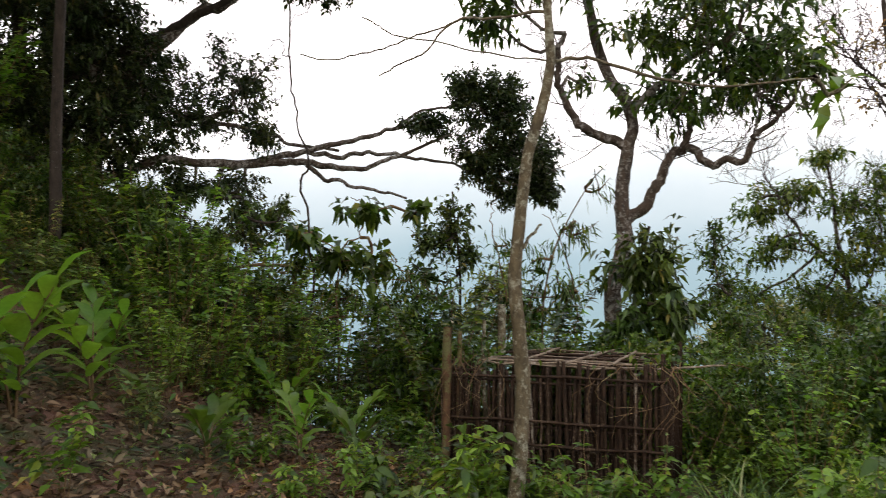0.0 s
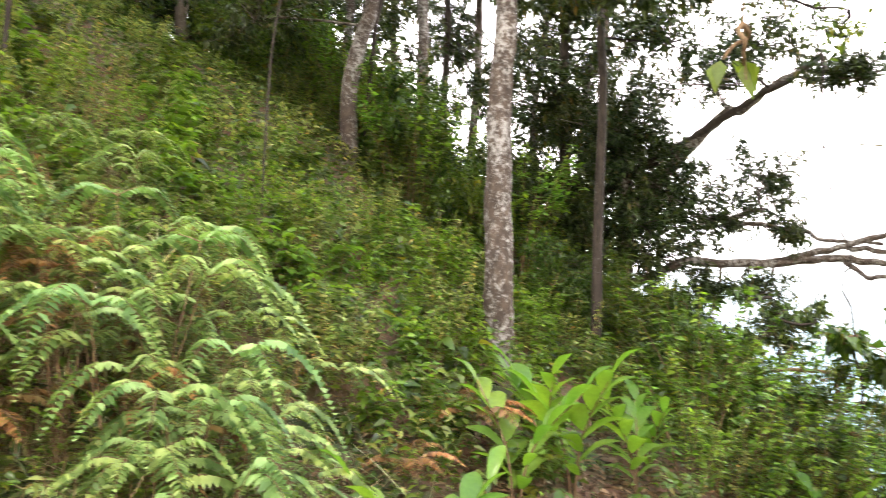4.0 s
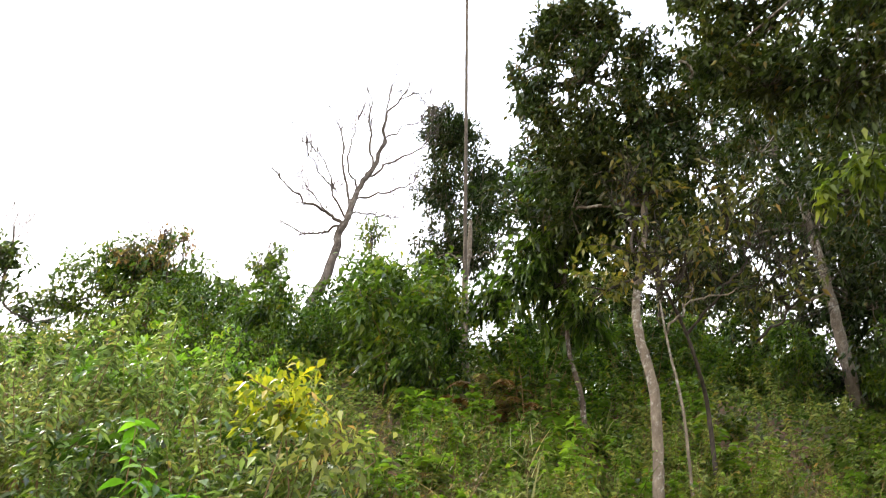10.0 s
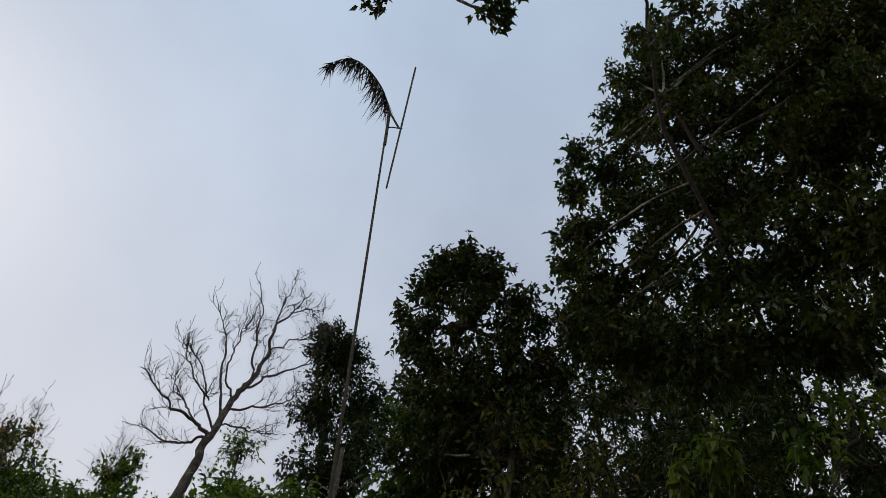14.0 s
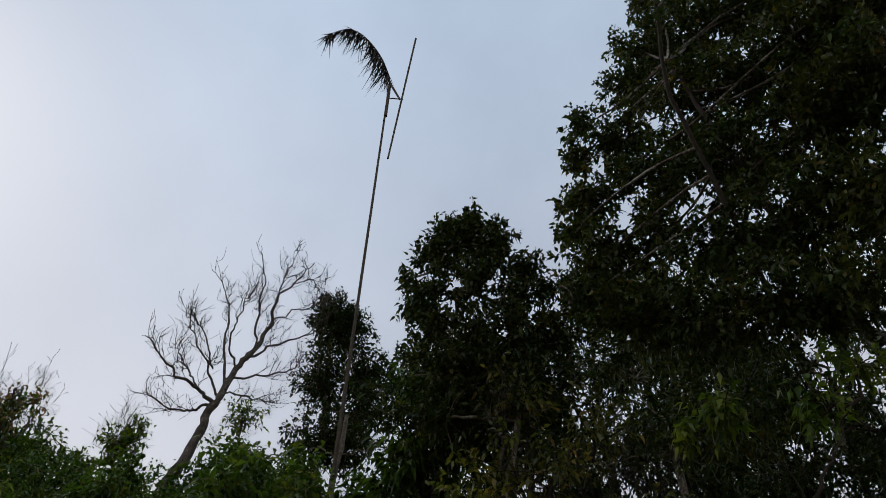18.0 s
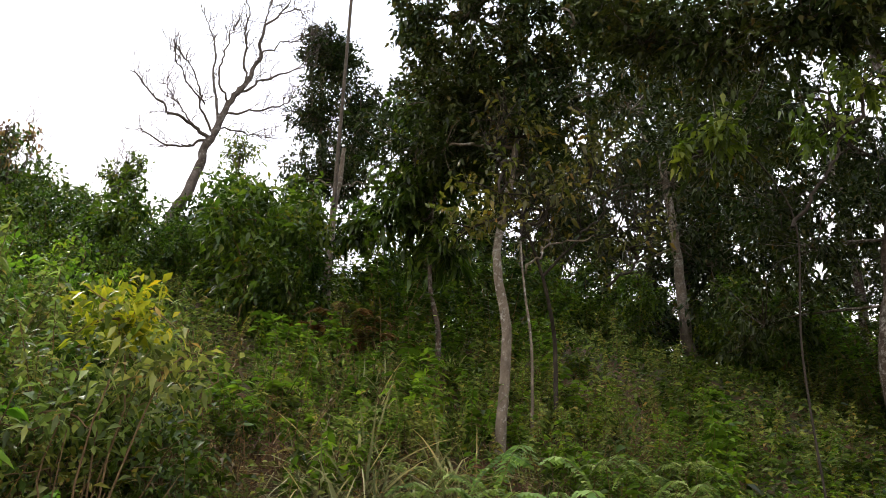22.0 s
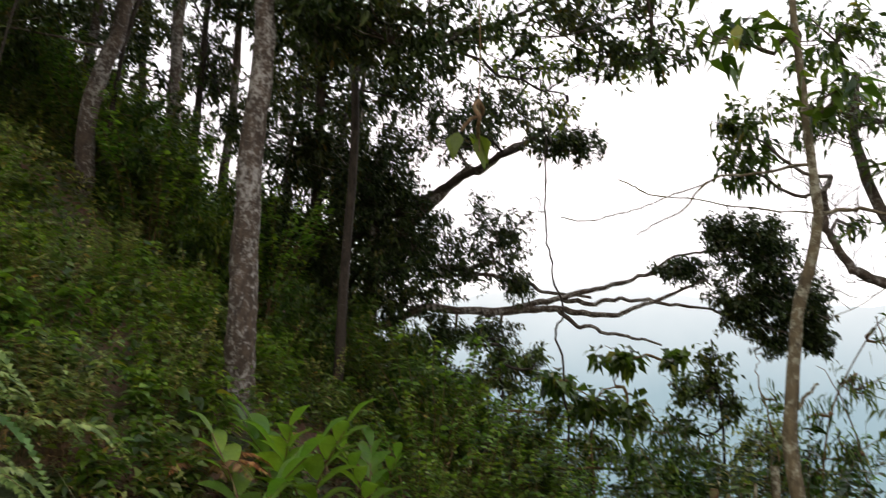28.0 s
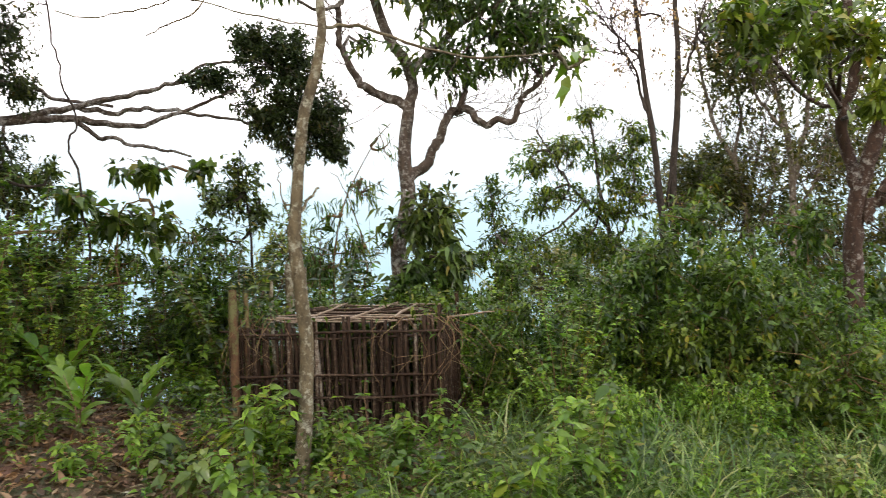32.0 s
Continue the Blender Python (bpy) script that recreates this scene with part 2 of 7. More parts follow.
M_BAMBOOGREY = bark_material("bamboo_grey", (0.14, 0.1, 0.07), (0.32, 0.25, 0.18), (0.45, 0.4, 0.34), 0.6, 1.6)
M_PLANKRED = bark_material("post_wood", (0.05, 0.026, 0.014), (0.15, 0.08, 0.04), (0.13, 0.13, 0.05), 0.52, 1.2)
M_POLE = bark_material("pole_wood", (0.05, 0.04, 0.032), (0.12, 0.1, 0.075), (0.22, 0.2, 0.16), 0.62)


def ground_material():
    m, nt, out = material("forest_soil")
    co = nt.nodes.new("ShaderNodeTexCoord")
    big = texnoise(nt, 2.2, 8, 0.7, co.outputs["Object"])
    fine = texnoise(nt, 24, 6, 0.7, co.outputs["Object"])
    col = ramp(nt, fine, [(0.25, (0.05, 0.024, 0.014)), (0.55, (0.15, 0.07, 0.04)), (0.8, (0.25, 0.125, 0.07))])
    col = mixrgb(nt, ramp(nt, big, [(0.42, (0, 0, 0)), (0.62, (1, 1, 1))]), col, (0.05, 0.07, 0.025))
    p = nt.nodes.new("ShaderNodeBsdfPrincipled")
    p.inputs["Roughness"].default_value = 0.95
    nt.links.new(col, p.inputs["Base Color"])
    b = nt.nodes.new("ShaderNodeBump")
    b.inputs["Strength"].default_value = 0.8
    b.inputs["Distance"].default_value = 0.03
    nt.links.new(fine, b.inputs["Height"])
    nt.links.new(b.outputs[0], p.inputs["Normal"])
    nt.links.new(p.outputs[0], out.inputs[0])
    return m


M_GROUND = ground_material()

# ---- building blocks ----
RNG = np.random.default_rng(7)


def softplus(v, k):
    return k * np.logaddexp(0, np.asarray(v, float) / k)


def step(v, a, b):
    u = np.clip((np.asarray(v, float) - a) / (b - a), 0, 1)
    return u * u * (3 - 2 * u)


def gz(x, y):
    """Height of the ground: a path, a steep bank on one side, a valley ahead."""
    x, y = np.asarray(x, float), np.asarray(y, float)
    bank = 0.75 * (softplus(-x - 1.42, 0.5) - 0.62 * softplus(-x - 8.5, 0.8) - 0.38 * softplus(-x - 30, 3)) * (1 - step(y, 8.5, 24.0))
    front = 0.15 * step(y, 1.0, 3.5)
    edge = np.maximum(step(x, -9.0, -2.0), step(y, 9.0, 16.0))
    fall = 0.5 * (softplus(y - 6.6, 0.8) - 0.4 * softplus(y - 60, 4)) * edge
    side = 0.12 * (softplus(x - 5, 1.0) - softplus(x - 60, 4))
    wave = 0.06 * np.sin(1.7 * x + 0.6 * y) * np.cos(1.3 * y - 0.4 * x)
    return bank + front - fall - side + wave


def link_mesh(name, V, F, mat, smooth=True):
    V, F = np.asarray(V, np.float32), np.asarray(F, np.int32)
    me = bpy.data.meshes.new(name)
    n, k = F.shape
    me.vertices.add(len(V))
    me.vertices.foreach_set("co", V.ravel())
    me.loops.add(n * k)
    me.loops.foreach_set("vertex_index", F.ravel())
    me.polygons.add(n)
    me.polygons.foreach_set("loop_start", np.arange(0, n * k, k, dtype=np.int32))
    if smooth:
        me.polygons.foreach_set("use_smooth", np.ones(n, bool))
    me.materials.append(mat)
    me.update(calc_edges=True)
    return me


def part(name, shape, mat, parent, label="", kind="", smooth=True):
    ob = new(name, link_mesh(name, shape[0], shape[1], mat, smooth))
    ob.parent = parent
    return tagged(ob, label, "", "", kind)


def thing(name, at, label, category, group=""):
    ob = new(name)
    ob.empty_display_size = 0.1
    ob.location = at
    return tagged(ob, label, category, group)


def unit(v):
    v = np.asarray(v, float)
    return v / np.maximum(np.linalg.norm(v, axis=-1, keepdims=True), 1e-9)


def curve(pts, n, wobble=0.0, rng=RNG):
    """Points along a smooth line through the given ones."""
    p = np.asarray(pts, float)
    if len(p) == 2:
        q = p[0] + (p[1] - p[0]) * np.linspace(0, 1, n)[:, None]
    else:
        e = np.vstack([2 * p[0] - p[1], p, 2 * p[-1] - p[-2]])
        u = np.linspace(0, len(p) - 1, n)
        i = np.minimum(u.astype(int), len(p) - 2)
        t = (u - i)[:, None]
        a, b, c, d = e[i], e[i + 1], e[i + 2], e[i + 3]
        q = 0.5 * (2 * b + (c - a) * t + (2 * a - 5 * b + 4 * c - d) * t * t + (3 * b - a - 3 * c + d) * t ** 3)
    if wobble:
        j = rng.normal(0, wobble, q.shape)
        j[1:-1] = (j[:-2] + j[1:-1] + j[2:]) / 2
        j[0] = j[-1] = 0
        q = q + j
    return q


def tube(q, r0, r1, sides=8, power=1.0, knots=0.0, rng=RNG):
    """A tapered, closed tube round the line q."""
    n = len(q)
    d = unit(np.gradient(q, axis=0))
    ref = np.where(np.abs(d[:, 2:3]) > 0.95, [[1.0, 0, 0]], [[0, 0, 1.0]])
    s = unit(np.cross(d, ref))
    for i in range(1, n):
        if s[i] @ s[i - 1] < 0:
            s[i] = -s[i]
    w = np.cross(d, s)
    r = r0 + (r1 - r0) * np.linspace(0, 1, n) ** power
    a = np.linspace(0, 2 * math.pi, sides, endpoint=False)
    ring = s[:, None] * np.cos(a)[None, :, None] + w[:, None] * np.sin(a)[None, :, None]
    rr = r[:, None] * (1 + (rng.normal(0, knots, (n, sides)) if knots else 0))
    V = (q[:, None] + ring * rr[..., None]).reshape(-1, 3)
    i, j = np.meshgrid(np.arange(n - 1), np.arange(sides), indexing="ij")
    b, c = i * sides + j, i * sides + (j + 1) % sides
    F = np.stack([b, c, c + sides, b + sides], -1).reshape(-1, 4)
    return V, F


def join(shapes):
    Vs, Fs, o = [], [], 0
    for V, F in shapes:
        Vs.append(V)
        Fs.append(F + o)
        o += len(V)
    return np.vstack(Vs), np.vstack(Fs)


def leaves(p, d, L, W, up=None, fold=0.25, droop=0.25, rng=RNG):
    """Many folded leaves: p foot, d way, L length, W width."""
    n = len(p)
    d = unit(d)
    L = np.broadcast_to(np.asarray(L, float), (n,))[:, None]
    W = np.broadcast_to(np.asarray(W, float), (n,))[:, None]
    if up is None:
        up = np.array([0, 0, 1.0]) + rng.normal(0, 0.45, (n, 3))
    s = unit(np.cross(d, up))
    m = unit(np.cross(s, d))
    down = np.array([0, 0, -1.0])
    mid = p + d * 0.45 * L - m * 0.02 * L
    left = p + d * 0.4 * L - s * W / 2 + m * fold * W / 2
    right = p + d * 0.4 * L + s * W / 2 + m * fold * W / 2
    tip = p + d * L + down * droop * L
    V = np.stack([p, left, mid, right, tip], 1).reshape(-1, 3)
    F = (np.arange(n)[:, None, None] * 5 + np.array([[0, 2, 1], [0, 3, 2], [1, 2, 4], [2, 3, 4]])[None]).reshape(-1, 3)
    return V, F


def fine_leaves(p, d, L, W, fold=0.3, droop=0.3, rng=RNG):
    """Leaves seen close by: rounded sides, a folded midrib and a drooping tip."""
    n = len(p)
    d = unit(d)
    L = np.broadcast_to(np.asarray(L, float), (n,))[:, None]
    W = np.broadcast_to(np.asarray(W, float), (n,))[:, None]
    s = unit(np.cross(d, np.array([0, 0, 1.0]) + rng.normal(0, 0.4, (n, 3))))
    m = unit(np.cross(s, d))
    down = np.array([0, 0, -1.0])
    rows = [p]
    for u, w in ((0.2, 0.72), (0.45, 1.0), (0.74, 0.6)):
        c = p + d * u * L + down * droop * L * u * u
        rows += [c - s * W * w / 2 + m * fold * W * w / 2, c, c + s * W * w / 2 + m * fold * W * w / 2]
    rows.append(p + d * L + down * droop * L)
    V = np.stack(rows, 1).reshape(-1, 3)
    T = [[0, 2, 1], [0, 3, 2], [7, 8, 10], [8, 9, 10]]
    for a in (1, 4):
        T += [[a, a + 1, a + 4], [a, a + 4, a + 3], [a + 1, a + 2, a + 5], [a + 1, a + 5, a + 4]]
    F = (np.arange(n)[:, None, None] * 11 + np.array(T)[None]).reshape(-1, 3)
    return V, F


def strips(p, d, L, W, bend, n=5, rng=RNG):
    """Grass blades: arching strips that taper to a point."""
    k = len(p)
    d = unit(d)
    L = np.broadcast_to(np.asarray(L, float), (k,))[:, None]
    W = np.broadcast_to(np.asarray(W, float), (k,))[:, None]
    bend = np.broadcast_to(np.asarray(bend, float), (k,))[:, None]
    flat = d * [1, 1, 0] + rng.normal(0, 0.05, (k, 3)) * [1, 1, 0]
    out = unit(flat)
    s = unit(np.cross(d, [0, 0, 1.0]) + 1e-6)
    rows = []
    for u in np.linspace(0, 1, n):
        c = p + d * L * u + (out * 0.45 - np.array([0, 0, 1.0])) * bend * L * u ** 2.2
        w = W * (1 - u ** 1.6) * 0.5 + 0.0006
        rows += [c - s * w, c + s * w]
    V = np.stack(rows, 1).reshape(-1, 3)
    q = np.array([[2 * i, 2 * i + 1, 2 * i + 3, 2 * i + 2] for i in range(n - 1)])
    F = (np.arange(k)[:, None, None] * 2 * n + q[None]).reshape(-1, 4)
    return V, F


def clusters(tips, out, k, L, W, length, spread=0.7, droop=0.3, hang=0.2, rng=RNG):
    """k leaves round each twig's outer end."""
    n = len(tips)
    tip = np.repeat(tips, k, 0)
    o = np.repeat(unit(out), k, 0)
    u = rng.random((n * k, 1))
    p = tip - o * u * length + rng.normal(0, 0.02, (n * k, 3))
    d = unit(o * 0.6 + rng.normal(0, spread, (n * k, 3)) + np.array([0, 0, -hang]))
    size = rng.uniform(0.65, 1.25, n * k)
    return leaves(p, d, L * size, W * size, droop=droop, rng=rng)


def blob_tips(c, r, n, rng=RNG, gaps=0.08):
    """Twig ends in an uneven lump with gaps; also the ways they point."""
    c, r = np.asarray(c, float), np.asarray(r, float) * np.ones(3)
    d = unit(rng.normal(0, 1, (int(n * 1.6), 3)))
    off = rng.uniform(0, 50, 3)
    lump = np.array([noise.noise(Vector(v * 1.9 + off)) for v in d])
    keep = lump > -gaps
    d, lump = d[keep][:n], lump[keep][:n]
    u = rng.uniform(0.15, 1.0, (len(d), 1)) ** 0.5 * (1 + 0.45 * lump[:, None])
    return c + d * u * r, unit(d + np.array([0, 0, 0.1]) + rng.normal(0, 0.35, d.shape))


def sprouts(q, r, depth, rng, many=(2, 3, 5), length=0.6, rise=0.25):
    """Ever finer crooked twigs along a branch."""
    out = []
    for _ in range(many[depth]):
        i = int(rng.integers(len(q) // 4, len(q) - 1))
        way = unit(q[min(i + 1, len(q) - 1)] - q[max(i - 1, 0)])
        d = unit(way * 0.8 + unit(rng.normal(0, 1, 3)) * 0.85 + [0, 0, rise])
        L = length * rng.uniform(0.5, 1.2) * (1.0, 0.6, 0.38)[2 - depth]
        qq = curve([q[i], q[i] + d * L * 0.45 + rng.normal(0, 0.05, 3) * L, q[i] + unit(d + rng.normal(0, 0.3, 3) + [0, 0, rise]) * L], 6, 0.012 * L, rng)
        out.append(tube(qq, r * 0.55, 0.0025, 4))
        if depth > 0:
            out += sprouts(qq, r * 0.55, depth - 1, rng, many, length, rise)
    return out


def tree(name, label, trunk, r0, r1, limbs=(), blobs=(), leaf=None, mat_leaf=None, bark=None, sides=10, twig_r=0.008, group="", seed=1, k=10, bare=0, bare_length=0.6, limb_bark=None, wobble=0.02, limb_wobble=0.02, twig_share=0.25, trunk_label="", category="tree", fine=1.0, dense=1.0):
    """A tree: trunk, limbs, fine twigs and a crown of leaves in uneven clumps."""
    rng = np.random.default_rng(seed)
    trunk = [np.asarray(p, float) for p in trunk]
    base = trunk[0]
    g = float(gz(base[0], base[1]))
    foot = np.array([base[0], base[1], min(g, base[2])])
    root = thing(name, tuple(foot), label, category, group)
    if base[2] > g + 0.05 and category != "vine":
        trunk = [np.array([base[0], base[1], g])] + trunk
    if category != "vine":
        trunk[0] = trunk[0] - [0, 0, 0.12]
    q = curve(trunk, 8 + 5 * len(trunk), wobble * r0 * 4, rng)
    part("trunk", tuple_shift(tube(q, r0, r1, sides, 0.8, 0.05, rng), foot), bark, root, trunk_label)
    attach = [q[len(q) // 3:]]
    for n_limb, (pts, a, b) in enumerate(limbs):
        lq = curve(pts, 6 + 5 * len(pts), limb_wobble, rng)
        part("limb", tuple_shift(tube(lq, a, b, 7, 1.0, 0.06, rng), foot), limb_bark if limb_bark and n_limb else bark, root)
        attach.append(lq)
    att = np.vstack(attach)
    tips, outs, twigs = [], [], []
    for c, r, n in blobs:
        tp, ou = blob_tips(c, r, int(n * dense), rng)
        tips.append(tp)
        outs.append(ou)
        near = att[np.argmin(np.linalg.norm(att - np.asarray(c), axis=1))]
        hub = np.asarray(c, float) - [0, 0, 0.15 * float(np.max(r))]
        if np.linalg.norm(hub - near) > 0.05:
            twigs.append(tube(curve([near, (near + hub) / 2 + rng.normal(0, 0.06, 3), hub], 7, 0.02, rng), twig_r * 2.2, twig_r * 1.3, 5))
        for i in rng.choice(len(tp), max(3, int(len(tp) * twig_share)), replace=False) if len(tp) > 3 else []:
            m = (hub + tp[i]) / 2 + rng.normal(0, 0.06, 3) * float(np.max(r))
            twigs.append(tube(curve([hub, m, tp[i]], 5, 0.01, rng), twig_r, twig_r * 0.3, 4))
    if bare:
        for lq in attach[1:] + [q[len(q) // 2:]]:
            twigs += sprouts(lq, bare, 2, rng, (3, 4, 7), bare_length)
    if twigs:
        part("twig_growth", tuple_shift(join(twigs), foot), bark, root, "", "stuff")
    if tips and leaf:
        L, W, length, spread, droop, hang = leaf
        if k > 5:
            L, W, k = L * 0.8 * fine, W * 0.8 * fine, int(k * 1.4 / fine ** 2)
        part("crown", tuple_shift(clusters(np.vstack(tips), np.vstack(outs), k, L, W, length, spread, droop, hang, rng), foot), mat_leaf, root, "", "stuff")
    return root


def tuple_shift(shape, foot):
    return shape[0] - np.asarray(foot), shape[1]


# leaf kinds: length, width, twig length, spread, droop, hang
LEAF_OVAL = (0.10, 0.042, 0.22, 0.75, 0.2, 0.15)
LEAF_SMALL = (0.065, 0.03, 0.18, 0.8, 0.15, 0.05)
LEAF_LONG = (0.14, 0.055, 0.24, 0.7, 0.35, 0.35)
LEAF_NARROW = (0.15, 0.022, 0.3, 0.55, 0.5, 0.8)
LEAF_BIG = (0.22, 0.11, 0.2, 0.6, 0.4, 0.5)

# ---- ground and distance ----
gx = np.concatenate([-np.geomspace(400, 14, 14), np.linspace(-13.5, 12, 150), np.geomspace(13, 700, 16)])
gy = np.concatenate([-np.geomspace(300, 6, 10), np.linspace(-5.5, 13, 110), np.geomspace(14, 900, 18)])
XX, YY = np.meshgrid(gx, gy, indexing="ij")
ZZ = gz(XX, YY) + RNG.normal(0, 0.012, XX.shape) * (np.abs(XX) < 13)
V = np.stack([XX, YY, ZZ], -1).reshape(-1, 3)
I, J = np.meshgrid(np.arange(len(gx) - 1), np.arange(len(gy) - 1), indexing="ij")
B = I * len(gy) + J
F = np.stack([B, B + len(gy), B + len(gy) + 1, B + 1], -1).reshape(-1, 4)
ground = new("ground", link_mesh("ground", V, F, M_GROUND))
tagged(ground, "reddish brown forest soil on a steep bank", "ground", "", "structure")


def backdrop():
    """Pale blue mountains far across the valley: a glowing sheet, haze painted by height."""
    m, nt, out = material("hazy_mountains")
    co = nt.nodes.new("ShaderNodeTexCoord")
    sep = nt.nodes.new("ShaderNodeSeparateXYZ")
    nt.links.new(co.outputs["Object"], sep.inputs[0])
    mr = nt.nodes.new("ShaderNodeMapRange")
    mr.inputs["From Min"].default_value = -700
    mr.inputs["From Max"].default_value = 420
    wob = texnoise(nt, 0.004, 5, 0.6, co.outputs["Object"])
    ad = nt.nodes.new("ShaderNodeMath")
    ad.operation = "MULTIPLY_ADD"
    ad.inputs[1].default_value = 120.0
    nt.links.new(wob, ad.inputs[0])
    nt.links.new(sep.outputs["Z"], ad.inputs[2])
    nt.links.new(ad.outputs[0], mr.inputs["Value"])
    # colour whitens upwards in place of haze, and is emitted below
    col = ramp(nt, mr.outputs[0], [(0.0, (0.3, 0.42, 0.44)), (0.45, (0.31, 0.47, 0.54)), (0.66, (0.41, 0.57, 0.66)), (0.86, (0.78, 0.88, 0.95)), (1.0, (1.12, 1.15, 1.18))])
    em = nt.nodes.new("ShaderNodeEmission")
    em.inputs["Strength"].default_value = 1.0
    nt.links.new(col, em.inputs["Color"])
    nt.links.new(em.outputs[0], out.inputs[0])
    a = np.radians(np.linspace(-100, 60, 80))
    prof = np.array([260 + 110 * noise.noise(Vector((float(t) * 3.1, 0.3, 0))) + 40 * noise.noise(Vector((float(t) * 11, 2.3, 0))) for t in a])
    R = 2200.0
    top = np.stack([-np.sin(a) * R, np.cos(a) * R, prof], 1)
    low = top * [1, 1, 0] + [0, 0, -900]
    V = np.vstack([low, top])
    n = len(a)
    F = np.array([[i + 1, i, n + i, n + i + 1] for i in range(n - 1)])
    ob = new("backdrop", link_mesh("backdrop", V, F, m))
    tagged(ob, "pale blue mountains with white haze painted on a glowing sheet", "mountains", "", "structure")


backdrop()

# ---- bamboo cage ----
CAGE_A, CAGE_U, CAGE_V = np.array([-0.006, 4.751, 0.0]), np.array([0.942, -0.335, 0.0]), np.array([0.45, 0.893, 0.0])


def cage_map(x, y, z):
    return CAGE_A + CAGE_U * x + CAGE_V * y + np.array([0, 0, z])


def cage():
    """A low pen of upright split-bamboo slats with a lid of thin poles."""
    W, D, ZT = 1.26, 0.6, 0.865
    mid = cage_map(W / 2, D / 2, 0)
    o = np.array([mid[0], mid[1], float(gz(mid[0], mid[1]))])
    root = thing("bamboo_cage", tuple(o), "weathered brown bamboo slat cage with a lid of poles", "cage")
    rng = np.random.default_rng(4)

    def pole(name, a, b, r, mat, sides=6, label="", wob=0.006):
        a, b = cage_map(*a), cage_map(*b)
        q = curve([a, (a + b) / 2, b], 7, wob, rng)
        V, F = tube(q, r, r * 0.85, sides, 1.0, 0.13, rng)
        return part(name, (V - o, F), mat, root, label)

    def slat(x, y, along, top, mat=M_BAMBOO):
        """A split-bamboo slat, slightly bowed and crooked."""
        c0 = cage_map(x, y, 0)
        d = CAGE_U if along else CAGE_V
        h0 = float(gz(c0[0], c0[1])) - 0.03
        w, th = rng.uniform(0.009, 0.016), 0.005
        lean = rng.normal(0, 0.016)
        rows = []
        for u in np.linspace(0, 1, 6):
            c = c0 + d * (lean * u + rng.normal(0, 0.0025)) + np.array([0, 0, h0 + (top - h0) * u]) + np.array([-d[1], d[0], 0]) * rng.normal(0, 0.003)
            side = d * w * (1 + rng.normal(0, 0.08))
            nrm = np.array([-d[1], d[0], 0]) * th
            rows += [c - side, c - side * 0.3 - nrm * 1.6, c + side * 0.3 - nrm * 1.6, c + side, c + nrm * 0.4]
        V = np.array(rows)
        F = np.array([[5 * i + j, 5 * i + (j + 1) % 5, 5 * i + 5 + (j + 1) % 5, 5 * i + 5 + j] for i in range(5) for j in range(5)])
        part("slat", (V - o, np.vstack([F, [[25, 26, 27, 28]]])), mat, root, smooth=False)

    for x in np.arange(-0.07, W + 0.03, 0.04):
        if rng.random() > 0.06:
            slat(x + rng.normal(0, 0.006), rng.normal(0, 0.004), True, ZT + rng.uniform(-0.07, 0.045), M_BAMBOO if rng.random() < 0.85 else M_BAMBOOPALE)
    for x in np.arange(-0.04, W, 0.13):
        slat(x + rng.normal(0, 0.01), 0.035, True, ZT - rng.uniform(0.02, 0.14))
    for x in np.arange(0.02, W, 0.037):
        slat(x + rng.normal(0, 0.005), D, True, ZT + rng.uniform(-0.06, 0.0))
    for y in np.arange(0.04, D, 0.04):
        slat(W + 0.01, y, False, ZT + rng.uniform(-0.06, 0.02))
        slat(-0.075, y, False, ZT + rng.uniform(-0.06, 0.02))
    for z in (ZT - 0.07, 0.52, 0.38):
        pole("rail", (-0.05, -0.018, z), (W * 0.52, -0.02, z + 0.01), 0.009, M_BAMBOO)
        pole("rail", (W * 0.5, -0.024, z + 0.012), (W + 0.04, -0.02, z + 0.018), 0.009, M_BAMBOO)
        pole("rail", (-0.04, 0.018, z - 0.03), (W + 0.04, 0.018, z - 0.02), 0.009, M_BAMBOO)
    pole("rail", (W - 0.1, 0.12, ZT + 0.005), (W + 0.34, 0.2, ZT + 0.03), 0.007, M_BAMBOOGREY)
    pole("rail", (-0.14, 0.0, ZT - 0.05), (0.2, 0.02, ZT - 0.04), 0.009, M_BAMBOO)
    for i, y in enumerate(np.linspace(0.05, D + 0.05, 24)):
        a = rng.uniform(0.1, 0.35)
        pole("lid_pole", (a, y + rng.normal(0, 0.02), ZT - 0.012 + rng.uniform(0, 0.025)), (W - rng.uniform(0.0, 0.3), y + rng.normal(0, 0.05), ZT - 0.012 + rng.uniform(0, 0.025)), rng.uniform(0.005, 0.01), M_BAMBOOGREY if rng.random() < 0.6 else M_BAMBOO, 6, "", 0.012)
    for x in (0.4, 0.7, 0.98):
        pole("lid_batten", (x, 0.03, ZT + 0.02), (x + rng.normal(0.05, 0.06), D + 0.08, ZT + 0.03), 0.009, M_BAMBOOGREY)
    for x, y, top, r, mat in ((-0.03, -0.05, 1.09, 0.03, M_PLANKRED), (0.03, 0.03, 1.06, 0.018, M_PLANKRED), (0.1, D * 0.9, 1.2, 0.028, M_BARKMOSS), (0.2, D, 1.17, 0.025, M_BARKMOSS), (0.06, D * 0.6, 1.1, 0.016, M_BARKMOSS), (W + 0.02, 0.0, 0.97, 0.016, M_BAMBOO), (W + 0.02, D, 0.98, 0.016, M_BAMBOO)):
        c = cage_map(x, y, 0)
        pole("post", (x, y, float(gz(c[0], c[1])) - 0.1), (x + rng.normal(0, 0.008), y, top), r, mat, 8)
